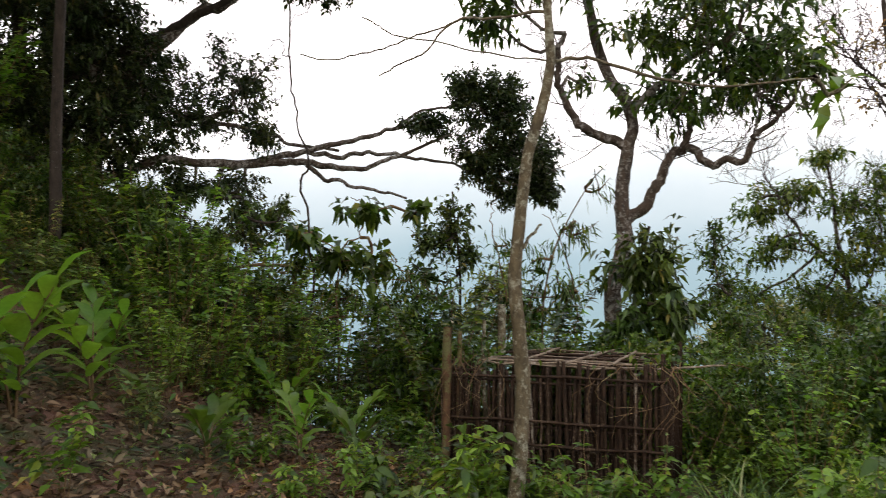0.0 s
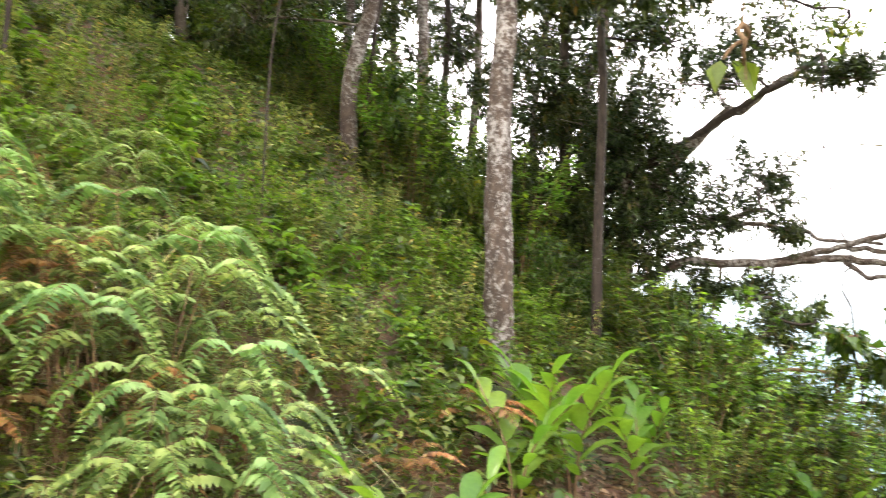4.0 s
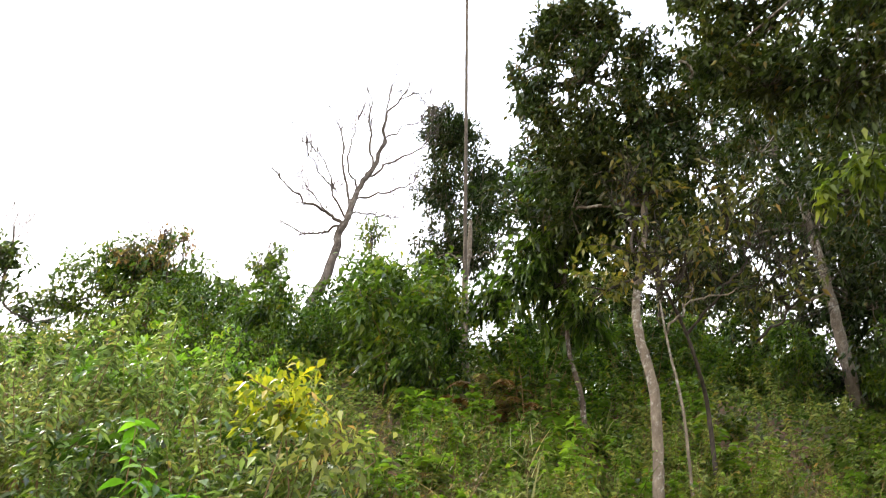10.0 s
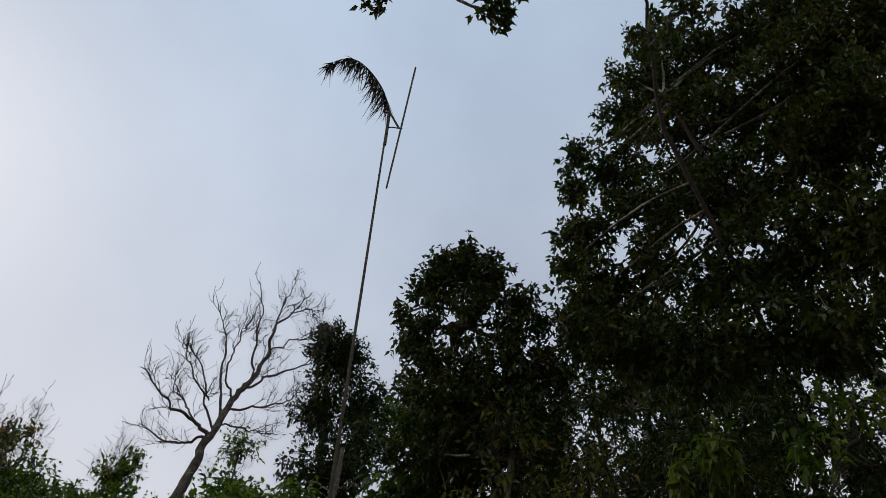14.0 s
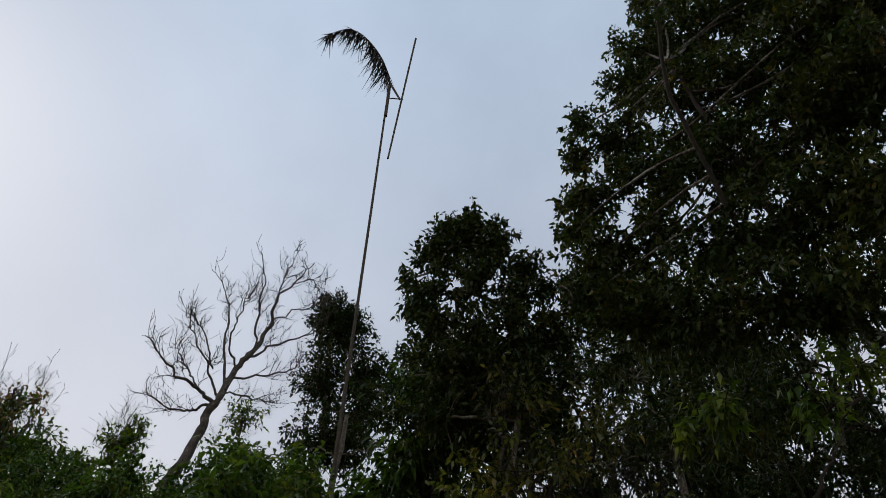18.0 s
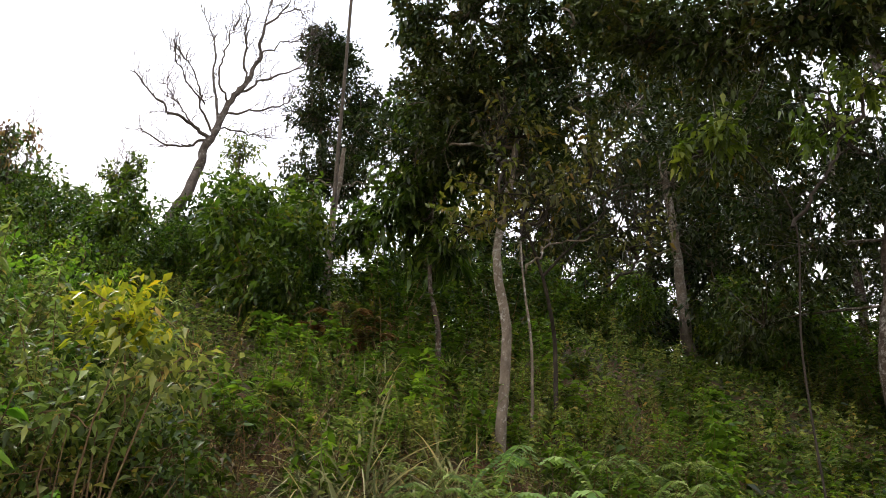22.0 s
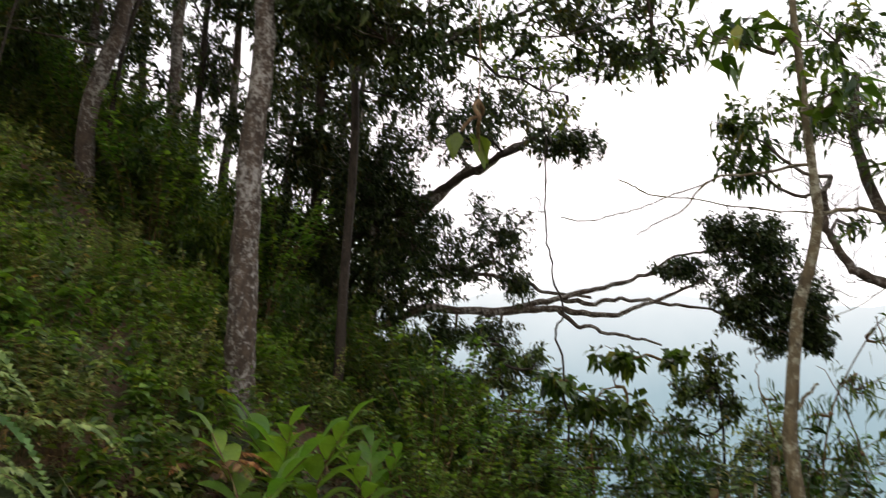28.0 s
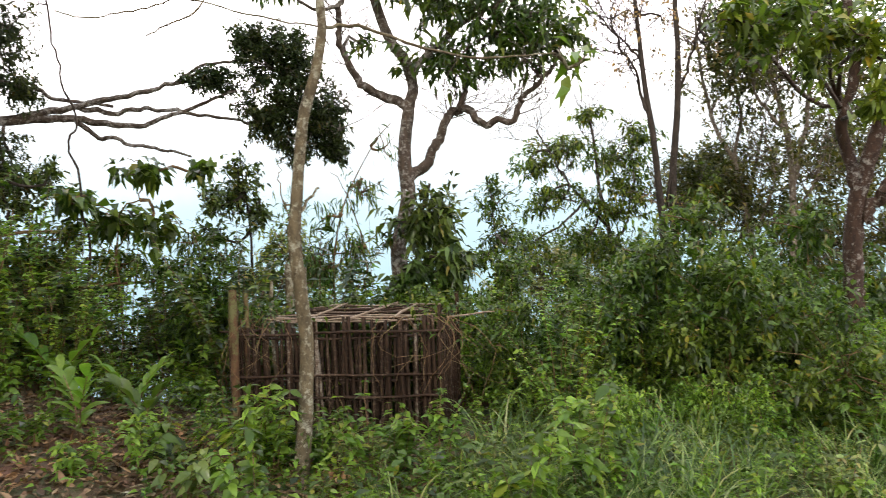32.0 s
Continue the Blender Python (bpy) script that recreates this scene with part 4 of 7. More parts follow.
# ---- trees on the bank ----
tree("lichen_tree", "tall trunk spotted with white lichen on the bank, spreading limbs",
     [(-3.16, 4.41, 1.36), (-3.12, 4.30, 1.83), (-3.13, 4.29, 2.43), (-3.14, 4.29, 3.14), (-3.11, 4.31, 3.96), (-3.11, 4.31, 4.55), (-3.05, 4.35, 5.06), (-2.99, 4.38, 5.50), (-2.95, 4.40, 6.64)], 0.125, 0.05,
     limbs=[([(-3.11, 4.31, 4.50), (-3.29, 4.19, 4.76), (-3.51, 4.03, 5.39), (-3.64, 3.85, 5.81), (-3.83, 3.55, 6.18), (-4.06, 3.34, 6.42)], 0.075, 0.03),
            ([(-3.64, 3.85, 5.81), (-3.69, 3.68, 6.32), (-3.74, 3.50, 6.94), (-3.73, 3.06, 8.24), (-3.76, 2.72, 9.81)], 0.05, 0.02),
            ([(-2.99, 4.38, 5.50), (-2.49, 4.75, 5.25), (-1.89, 4.98, 5.00), (-1.04, 5.08, 5.03), (-0.46, 5.04, 4.93)], 0.04, 0.012),
            ([(-4.06, 3.34, 6.42), (-3.35, 2.28, 8.31), (-2.51, 1.72, 9.34), (-2.51, 0.56, 9.02), (-2.36, -0.62, 7.44)], 0.025, 0.008)],
     blobs=[((-2.39, 0.28, 7.31), (0.28, 0.25, 0.1), 9), ((-2.37, -0.58, 6.90), (0.22, 0.2, 0.1), 7), ((-2.14, 1.82, 7.97), (0.4, 0.3, 0.12), 14), ((-2.81, 4.60, 4.52), (0.5, 0.5, 0.35), 60), ((-2.35, 4.92, 4.42), (0.6, 0.5, 0.35), 60), ((-1.08, 5.63, 4.67), (0.8, 0.6, 0.3), 40), ((-0.40, 5.70, 4.42), (0.5, 0.5, 0.3), 26), ((-2.09, 5.37, 4.58), (0.8, 0.6, 0.4), 60), ((-3.13, 5.13, 4.60), (0.6, 0.6, 0.4), 50), ((-5.25, 3.07, 7.27), (0.8, 0.8, 0.6), 75), ((-5.31, 3.50, 6.19), (0.9, 0.8, 0.6), 75), ((-5.40, 2.41, 7.51), (0.6, 0.6, 0.5), 74), ((-2.32, 4.83, 5.24), (0.8, 0.7, 0.4), 70),
            ((-4.15, 3.19, 12.18), (0.48, 0.48, 0.41), 75), ((-4.41, 2.95, 11.35), (0.53, 0.53, 0.45), 92), ((-4.58, 2.76, 10.50), (0.50, 0.50, 0.42), 81), ((-5.06, 2.24, 10.10), (0.28, 0.28, 0.24), 26), ((-4.75, 2.56, 9.39), (0.49, 0.49, 0.41), 78), ((-5.13, 2.15, 9.35), (0.28, 0.28, 0.24), 25), ((-5.04, 2.23, 8.53), (0.45, 0.45, 0.39), 68), ((-5.18, 2.06, 8.04), (0.28, 0.28, 0.24), 26), ((-4.92, 2.34, 7.70), (0.45, 0.45, 0.38), 67), ((-5.04, 2.19, 7.12), (0.43, 0.43, 0.36), 60), ((-3.93, 3.30, 11.01), (0.67, 0.67, 0.57), 148), ((-3.35, 3.65, 10.88), (0.58, 0.58, 0.49), 111), ((-4.05, 3.16, 9.49), (0.69, 0.69, 0.59), 158), ((-3.47, 3.50, 9.38), (0.68, 0.68, 0.58), 152), ((-2.88, 3.76, 9.23), (0.73, 0.73, 0.62), 176), ((-2.40, 3.91, 9.14), (0.65, 0.65, 0.55), 140), ((-4.41, 2.84, 8.53), (0.61, 0.61, 0.52), 121), ((-3.83, 3.23, 8.16), (0.67, 0.67, 0.57), 148), ((-3.18, 3.54, 7.91), (0.64, 0.64, 0.55), 136), ((-2.71, 3.71, 7.85), (0.57, 0.57, 0.49), 109), ((-4.57, 2.66, 7.63), (0.47, 0.47, 0.40), 73), ((-4.07, 3.01, 7.08), (0.52, 0.52, 0.45), 90), ((-3.48, 3.33, 6.95), (0.59, 0.59, 0.50), 113), ((-2.98, 3.52, 6.82), (0.52, 0.52, 0.44), 88), ((-4.77, 2.44, 6.60), (0.49, 0.49, 0.41), 77), ((-4.26, 2.82, 6.23), (0.54, 0.54, 0.46), 94), ((-3.68, 3.15, 6.09), (0.54, 0.54, 0.46), 96), ((-3.25, 3.31, 5.88), (0.47, 0.47, 0.40), 73), ((-2.33, 3.81, 7.97), (0.64, 0.64, 0.54), 133), ((-2.72, 3.54, 6.39), (0.59, 0.59, 0.50), 113), ((-1.97, 3.99, 9.05), (0.64, 0.64, 0.55), 136), ((-2.72, 3.93, 10.82), (0.69, 0.69, 0.59), 157)],
     leaf=(0.12, 0.055, 0.25, 0.8, 0.25, 0.25), mat_leaf=M_FOREST, bark=M_BARK, limb_bark=M_BARKDARK, seed=21, k=9, fine=0.8, dense=1.35, trunk_label="brown bark with white lichen patches")
tree("tall_tree", "tall tree whose leafy limbs spread out over the valley", [(-4.44, 7.75, 2.68), (-4.47, 7.74, 4.00), (-4.46, 7.74, 5.11), (-4.44, 7.69, 6.70), (-4.39, 7.61, 7.93), (-4.26, 7.45, 9.63)], 0.06, 0.04,
     limbs=[([(-4.40, 7.60, 7.23), (-3.48, 6.94, 7.00), (-2.31, 6.11, 5.71), (-1.80, 6.05, 5.79), (-1.17, 5.97, 5.86)], 0.035, 0.01), ([(-4.39, 7.61, 5.75), (-3.23, 7.05, 5.44), (-2.27, 6.12, 4.92), (-1.48, 6.12, 5.10), (-0.55, 6.04, 5.60)], 0.04, 0.012), ([(-2.27, 6.12, 4.92), (-1.74, 6.06, 4.46), (-1.14, 6.08, 4.20)], 0.018, 0.006), ([(-1.48, 6.12, 5.10), (-0.88, 6.11, 4.85), (-0.36, 6.05, 4.86)], 0.016, 0.006), ([(-4.39, 7.61, 7.93), (-3.16, 6.86, 7.71), (-1.61, 5.89, 6.88)], 0.04, 0.014)],
     blobs=[((-2.36, 6.09, 5.97), (0.6, 0.6, 0.35), 60), ((-1.73, 6.17, 5.47), (0.6, 0.6, 0.35), 60), ((-1.07, 6.09, 5.44), (0.6, 0.6, 0.4), 60), ((-0.50, 6.04, 5.10), (0.6, 0.6, 0.4), 55), ((-1.46, 6.13, 4.59), (0.5, 0.5, 0.35), 55), ((-0.86, 6.12, 4.53), (0.5, 0.5, 0.3), 44), ((-0.39, 6.05, 4.51), (0.4, 0.5, 0.25), 30), ((-1.21, 6.17, 4.09), (0.3, 0.4, 0.15), 24), ((-2.02, 6.20, 4.96), (0.5, 0.5, 0.3), 50), ((-0.21, 5.95, 5.50), (0.6, 0.6, 0.4), 55), ((-2.81, 6.03, 5.67), (0.5, 0.5, 0.4), 44), ((-0.69, 6.03, 6.15), (0.9, 0.8, 0.4), 80), ((-1.90, 5.92, 6.49), (0.9, 0.8, 0.4), 80)],
     leaf=(0.09, 0.042, 0.25, 0.8, 0.25, 0.2), mat_leaf=M_MID, bark=M_BARKDARK, seed=70, k=7, bare=0.008, bare_length=0.5)
tree("lichen_tree", "leaning trunk with pale lichen among the bank trees", [(-5.73, 5.42, 3.25), (-5.75, 5.39, 4.17), (-5.66, 5.48, 4.91), (-5.55, 5.59, 5.62), (-5.42, 5.70, 6.38), (-5.32, 5.78, 7.09), (-5.34, 5.76, 8.30)], 0.1, 0.05,
     limbs=[([(-5.42, 5.70, 6.38), (-5.72, 5.43, 6.99), (-5.63, 5.30, 7.47)], 0.035, 0.015)],
     blobs=[((-5.74, 5.47, 7.45), (1.0, 0.9, 0.7), 130), ((-6.39, 4.78, 7.43), (1.0, 0.9, 0.7), 130), ((-6.26, 4.94, 6.36), (0.9, 0.9, 0.6), 90), ((-6.54, 4.60, 8.65), (1.0, 0.9, 0.6), 100), ((-6.03, 5.11, 5.79), (0.9, 0.8, 0.6), 90), ((-6.75, 4.89, 5.14), (0.8, 0.8, 0.5), 70), ((-5.50, 5.63, 6.74), (0.8, 0.8, 0.5), 70)],
     leaf=(0.13, 0.055, 0.25, 0.75, 0.25, 0.25), mat_leaf=M_FOREST, bark=M_BARK, seed=22, k=10, fine=0.8)
tree("forest_tree", "slim dark trunk beside a lichen-spotted tree", [(-5.89, 5.81, 3.65), (-5.88, 5.82, 4.32), (-5.84, 5.86, 5.16), (-5.71, 5.97, 6.14)], 0.04, 0.02, blobs=[((-6.02, 5.97, 5.83), (0.5, 0.5, 0.5), 40)], leaf=LEAF_OVAL, mat_leaf=M_FOREST, bark=M_BARKDARK, seed=23, group="forest trees on the bank")
tree("forest_tree", "greyish trunk deep in the bank forest", [(-7.03, 8.26, 3.83), (-7.07, 8.23, 5.39), (-7.11, 8.20, 7.08), (-7.13, 8.18, 8.50), (-7.18, 8.14, 9.79)], 0.11, 0.06,
     blobs=[((-7.17, 8.15, 7.77), (1.2, 1, 0.8), 110), ((-7.76, 8.30, 5.98), (0.9, 0.9, 0.8), 60), ((-6.78, 8.45, 8.56), (1.0, 1, 0.6), 80)], leaf=(0.15, 0.06, 0.3, 0.75, 0.25, 0.25), mat_leaf=M_FOREST, bark=M_BARK, seed=24, group="forest trees on the bank")
tree("forest_tree", "brown trunk within dense rusty-green foliage", [(-4.37, 7.62, 2.60), (-4.38, 7.61, 3.54), (-4.39, 7.61, 5.06), (-4.40, 7.60, 6.64), (-4.41, 7.60, 7.93)], 0.075, 0.05,
     limbs=[([(-4.31, 7.65, 3.13), (-3.19, 8.03, 3.82), (-2.60, 8.11, 4.17), (-1.97, 8.17, 4.48)], 0.06, 0.03)],
     blobs=[((-3.84, 7.87, 3.98), (0.7, 0.7, 0.8), 170), ((-4.19, 7.71, 2.94), (0.7, 0.7, 0.5), 120), ((-3.52, 7.80, 3.00), (0.6, 0.6, 0.4), 110), ((-3.28, 8.10, 5.21), (0.7, 0.6, 0.6), 120), ((-2.40, 8.17, 5.03), (0.7, 0.6, 0.5), 100), ((-1.61, 8.23, 4.53), (0.5, 0.5, 0.25), 50), ((-3.93, 7.84, 5.22), (0.6, 0.6, 0.5), 90), ((-4.89, 7.90, 4.22), (0.4, 0.5, 0.7), 60), ((-4.32, 7.31, 4.37), (0.3, 0.3, 0.5), 120), ((-4.22, 7.36, 5.69), (0.35, 0.35, 0.5), 120), ((-4.41, 7.25, 6.96), (0.4, 0.4, 0.4), 120), ((-4.18, 7.38, 3.28), (0.35, 0.35, 0.4), 120)],
     leaf=(0.11, 0.045, 0.22, 0.75, 0.25, 0.2), mat_leaf=M_FOREST, bark=M_BARKDARK, seed=25, k=10, group="forest trees on the bank")
tree("forest_tree", "pale grey trunk at the top of the bank", [(-8.52, 5.17, 4.94), (-8.55, 5.12, 5.82), (-8.56, 5.11, 6.56), (-8.57, 5.10, 7.24), (-8.61, 5.03, 8.56)], 0.09, 0.05,
     blobs=[((-8.60, 5.18, 8.20), (1.0, 1, 0.7), 110), ((-8.89, 4.72, 9.67), (1.1, 1, 0.8), 130), ((-8.92, 5.60, 7.00), (0.9, 0.9, 0.5), 70), ((-9.20, 4.16, 8.06), (0.9, 0.9, 0.7), 100), ((-9.72, 4.23, 7.04), (0.9, 0.9, 0.5), 70), ((-9.39, 4.70, 5.97), (1.2, 1, 0.7), 110), ((-8.71, 5.77, 7.03), (1.0, 1, 0.8), 110)],
     leaf=(0.15, 0.06, 0.28, 0.75, 0.25, 0.25), mat_leaf=M_FOREST, bark=M_BARKPALE, seed=26, group="forest trees on the bank")
tree("forest_tree", "thin dark trunk behind the bank shrubs", [(-9.05, 6.16, 5.41), (-9.12, 6.06, 6.54), (-9.22, 5.92, 7.90)], 0.05, 0.04, blobs=[((-9.25, 5.87, 7.78), (1.0, 1, 0.6), 80), ((-8.78, 7.29, 4.95), (0.9, 0.9, 0.5), 60), ((-9.26, 6.81, 6.65), (1.2, 1, 0.5), 80)], leaf=(0.15, 0.06, 0.28, 0.75, 0.25, 0.25), mat_leaf=M_FOREST, bark=M_BARKDARK, seed=27, group="forest trees on the bank")
tree("pale_tree", "slender pale crooked trunk growing out of the ferns", [(-4.82, 1.21, 2.59), (-4.81, 1.22, 3.05), (-4.81, 1.24, 3.64), (-4.83, 1.17, 4.06), (-4.92, 1.21, 4.44), (-5.08, 1.37, 5.19), (-5.25, 1.48, 6.05), (-5.33, 1.55, 6.75), (-5.41, 0.99, 7.05), (-5.42, 0.96, 7.79)], 0.04, 0.02,
     limbs=[([(-5.25, 1.48, 5.99), (-5.35, 1.18, 6.22), (-5.34, 0.86, 6.23)], 0.016, 0.007), ([(-5.24, 1.50, 6.18), (-5.14, 1.74, 6.66), (-5.06, 1.93, 6.86)], 0.018, 0.007)],
     blobs=[((-5.32, 0.94, 7.64), (0.35, 0.35, 0.30), 45), ((-5.38, 0.67, 7.31), (0.33, 0.33, 0.28), 40), ((-5.24, 1.23, 7.37), (0.33, 0.33, 0.28), 40), ((-5.40, 0.57, 6.90), (0.28, 0.28, 0.23), 27), ((-5.31, 0.97, 6.95), (0.44, 0.44, 0.38), 71), ((-5.19, 1.39, 6.91), (0.33, 0.33, 0.28), 39), ((-5.08, 1.67, 6.98), (0.23, 0.23, 0.20), 19), ((-5.39, 0.64, 6.40), (0.32, 0.32, 0.27), 36), ((-5.29, 1.05, 6.39), (0.42, 0.42, 0.36), 64), ((-5.17, 1.44, 6.41), (0.42, 0.42, 0.36), 64), ((-5.36, 0.78, 5.91), (0.35, 0.35, 0.30), 45), ((-5.26, 1.16, 5.89), (0.40, 0.40, 0.34), 58), ((-5.14, 1.53, 5.90), (0.40, 0.40, 0.34), 58), ((-5.43, 0.36, 6.97), (0.16, 0.16, 0.13), 8), ((-5.33, 0.92, 8.03), (0.20, 0.20, 0.17), 13), ((-5.37, 0.72, 7.85), (0.16, 0.16, 0.13), 8), ((-5.26, 1.16, 7.88), (0.17, 0.17, 0.14), 10), ((-5.04, 1.77, 6.34), (0.31, 0.31, 0.27), 35), ((-5.23, 1.27, 5.49), (0.41, 0.41, 0.35), 61), ((-5.34, 0.86, 5.45), (0.36, 0.36, 0.31), 47), ((-5.38, 0.68, 7.60), (0.25, 0.25, 0.21), 40), ((-5.25, 1.19, 7.64), (0.25, 0.25, 0.21), 40), ((-5.16, 1.47, 7.25), (0.23, 0.23, 0.19), 40), ((-5.41, 0.52, 6.59), (0.24, 0.24, 0.20), 40), ((-5.32, 0.92, 7.86), (0.24, 0.24, 0.20), 40), ((-5.47, 1.17, 6.16), (0.8, 0.7, 0.6), 120), ((-5.39, 1.97, 6.34), (0.7, 0.7, 0.6), 110), ((-5.78, 0.71, 5.69), (0.6, 0.6, 0.4), 80), ((-5.72, 1.69, 5.73), (0.8, 0.7, 0.5), 110)],
     leaf=LEAF_OVAL, mat_leaf=M_FOREST, bark=M_BARKPALE, seed=28, k=11, fine=0.85)
tree("slender_tree", "thin crooked tree with reddish twigs and olive leaves", [(-5.42, 1.86, 3.75), (-5.25, 1.75, 4.04), (-5.10, 1.58, 4.37), (-4.97, 1.37, 4.70), (-4.93, 1.20, 5.04)], 0.02, 0.008,
     limbs=[([(-5.18, 1.66, 4.28), (-5.05, 1.94, 4.63), (-5.04, 2.19, 5.06)], 0.012, 0.005), ([(-5.24, 2.23, 4.33), (-5.19, 2.52, 4.64), (-5.17, 2.74, 4.95)], 0.012, 0.005)],
     blobs=[((-4.83, 1.17, 4.77), (0.4, 0.4, 0.35), 34), ((-4.79, 0.96, 4.40), (0.35, 0.3, 0.2), 22), ((-4.89, 1.57, 4.76), (0.5, 0.4, 0.4), 40), ((-4.97, 1.38, 5.45), (0.5, 0.4, 0.35), 44), ((-4.92, 1.97, 5.27), (0.5, 0.4, 0.4), 44), ((-5.15, 2.40, 4.74), (0.5, 0.4, 0.3), 36)],
     leaf=(0.09, 0.04, 0.25, 0.8, 0.3, 0.2), mat_leaf=M_OLIVE, bark=M_BARKDARK, seed=63, k=6, bare=0.008)
tree("yellow_leaved_tree", "thin branch with glowing yellow-green leaves over the bank", [(-4.19, 3.05, 3.49), (-4.05, 3.06, 4.41), (-3.93, 2.75, 4.77), (-3.92, 2.44, 4.97)], 0.008, 0.005,
     limbs=[([(-3.92, 2.91, 4.31), (-3.73, 3.10, 4.71), (-3.60, 3.23, 5.00)], 0.014, 0.006)],
     blobs=[((-3.94, 2.40, 4.95), (0.3, 0.25, 0.18), 30), ((-4.09, 2.21, 4.81), (0.15, 0.15, 0.1), 9), ((-3.70, 3.13, 5.04), (0.3, 0.3, 0.25), 24), ((-3.48, 3.33, 5.35), (0.3, 0.3, 0.2), 20)],
     leaf=(0.11, 0.05, 0.18, 0.6, 0.35, 0.4), mat_leaf=M_YELLOWGREEN, bark=M_BARKDARK, seed=64, k=6)

tree("green_tree", "light green tree with hanging leaves on the bank", [(-6.10, 1.10, 4.03), (-6.13, 1.00, 4.54), (-6.13, 0.98, 5.23), (-6.12, 1.03, 5.87)], 0.03, 0.012,
     blobs=[((-6.16, 0.85, 5.52), (0.5, 0.45, 0.4), 90), ((-6.10, 1.11, 4.95), (0.45, 0.45, 0.35), 70), ((-6.19, 0.68, 5.19), (0.35, 0.35, 0.35), 50), ((-6.06, 1.25, 5.77), (0.45, 0.45, 0.4), 60), ((-6.17, 0.83, 6.31), (0.4, 0.4, 0.3), 50), ((-6.73, 0.47, 5.30), (0.3, 0.3, 0.3), 40)], leaf=(0.13, 0.055, 0.25, 0.6, 0.4, 0.5), mat_leaf=M_MID, bark=M_BARK, seed=29, k=9)
tree("narrow_tree", "narrow tall tree behind the bamboo pole", [(-9.77, 0.28, 5.80), (-9.77, 0.18, 6.82), (-9.78, 0.06, 8.24), (-9.79, -0.15, 10.06)], 0.06, 0.02,
     blobs=[((-9.77, -0.07, 9.89), (0.5, 0.5, 0.45), 90), ((-9.78, -0.17, 8.83), (0.55, 0.5, 0.45), 100), ((-9.76, 0.16, 7.82), (0.6, 0.55, 0.45), 100), ((-9.75, 0.38, 9.23), (0.4, 0.4, 0.4), 60), ((-9.79, -0.11, 9.83), (0.45, 0.45, 0.5), 128), ((-9.79, -0.06, 8.73), (0.5, 0.5, 0.5), 128), ((-9.79, -0.05, 7.71), (0.55, 0.5, 0.45), 112), ((-9.75, 0.51, 8.36), (0.4, 0.4, 0.5), 80), ((-9.79, -0.13, 6.84), (0.5, 0.5, 0.3), 96), ((-9.77, 0.25, 9.84), (0.4, 0.4, 0.5), 128), ((-9.74, 0.56, 8.91), (0.4, 0.4, 0.5), 128), ((-9.75, 0.49, 7.65), (0.5, 0.5, 0.4), 128), ((-9.79, -0.14, 10.30), (0.35, 0.35, 0.3), 80), ((-9.76, 0.44, 6.70), (0.6, 0.5, 0.3), 96)], leaf=LEAF_OVAL, mat_leaf=M_FOREST, bark=M_BARKPALE, seed=30, k=9, fine=0.85)
tree("pole_tree", "lichen-covered trunk that carries a tall bamboo pole", [(-8.26, 0.35, 4.84), (-8.26, 0.29, 5.68), (-8.26, 0.27, 6.44), (-8.26, 0.29, 6.76), (-8.26, 0.28, 7.20)], 0.055, 0.025,
     limbs=[([(-8.27, 0.26, 6.62), (-8.25, 0.45, 6.71), (-8.12, 0.70, 6.76)], 0.012, 0.005), ([(-8.27, 0.26, 6.62), (-8.28, 0.02, 6.64), (-8.29, -0.14, 6.60)], 0.012, 0.005)], bark=M_BARKPALE, seed=31)
tree("white_branch", "bare whitish forked branch standing among shrubs", [(-4.85, 1.44, 3.48), (-4.87, 1.39, 3.98), (-4.88, 1.36, 4.37)], 0.012, 0.007, limbs=[([(-4.86, 1.39, 4.11), (-4.80, 1.55, 4.33), (-4.66, 1.84, 4.40)], 0.01, 0.004), ([(-4.80, 1.55, 4.33), (-4.79, 1.56, 4.41), (-4.79, 1.57, 4.49)], 0.005, 0.0025)], bark=M_BARKPALE, seed=32, category="dead branch")

FOREST = np.random.default_rng(77)
for i in range(16):
    yaw = 22 + 58 * (i + FOREST.uniform(0.1, 0.9)) / 16
    dist = FOREST.uniform(10.5, 14.5)
    x, y = -0.3 - math.sin(radians(yaw)) * dist, -0.2 + math.cos(radians(yaw)) * dist
    g = float(gz(x, y))
    high = FOREST.uniform(5.0, 8.0)
    line = [(x, y, g), (x + FOREST.normal(0, 0.2), y + FOREST.normal(0, 0.2), g + high * 0.4), (x + FOREST.normal(0, 0.15), y + FOREST.normal(0, 0.15), g + high * 0.75), (x + FOREST.normal(0, 0.2), y + FOREST.normal(0, 0.2), g + high)]
    lumps = []
    for b in range(8 if yaw < 42 else 11):
        lumps.append(((x + FOREST.normal(0, 0.8), y + FOREST.normal(0, 0.8), g + high * FOREST.uniform(0.15, 1.0)), tuple(FOREST.uniform(0.4, 0.8, 3)), 56))
    tree("forest_tree", "dark slender forest tree with dense evergreen crown", line, FOREST.uniform(0.06, 0.11), 0.03, blobs=lumps, leaf=(0.16, 0.065, 0.3, 0.75, 0.25, 0.25), mat_leaf=M_FOREST, bark=(M_BARK, M_BARKDARK, M_BARKDARK)[i % 3], seed=200 + i, k=9, fine=0.8, group="forest trees on the bank")

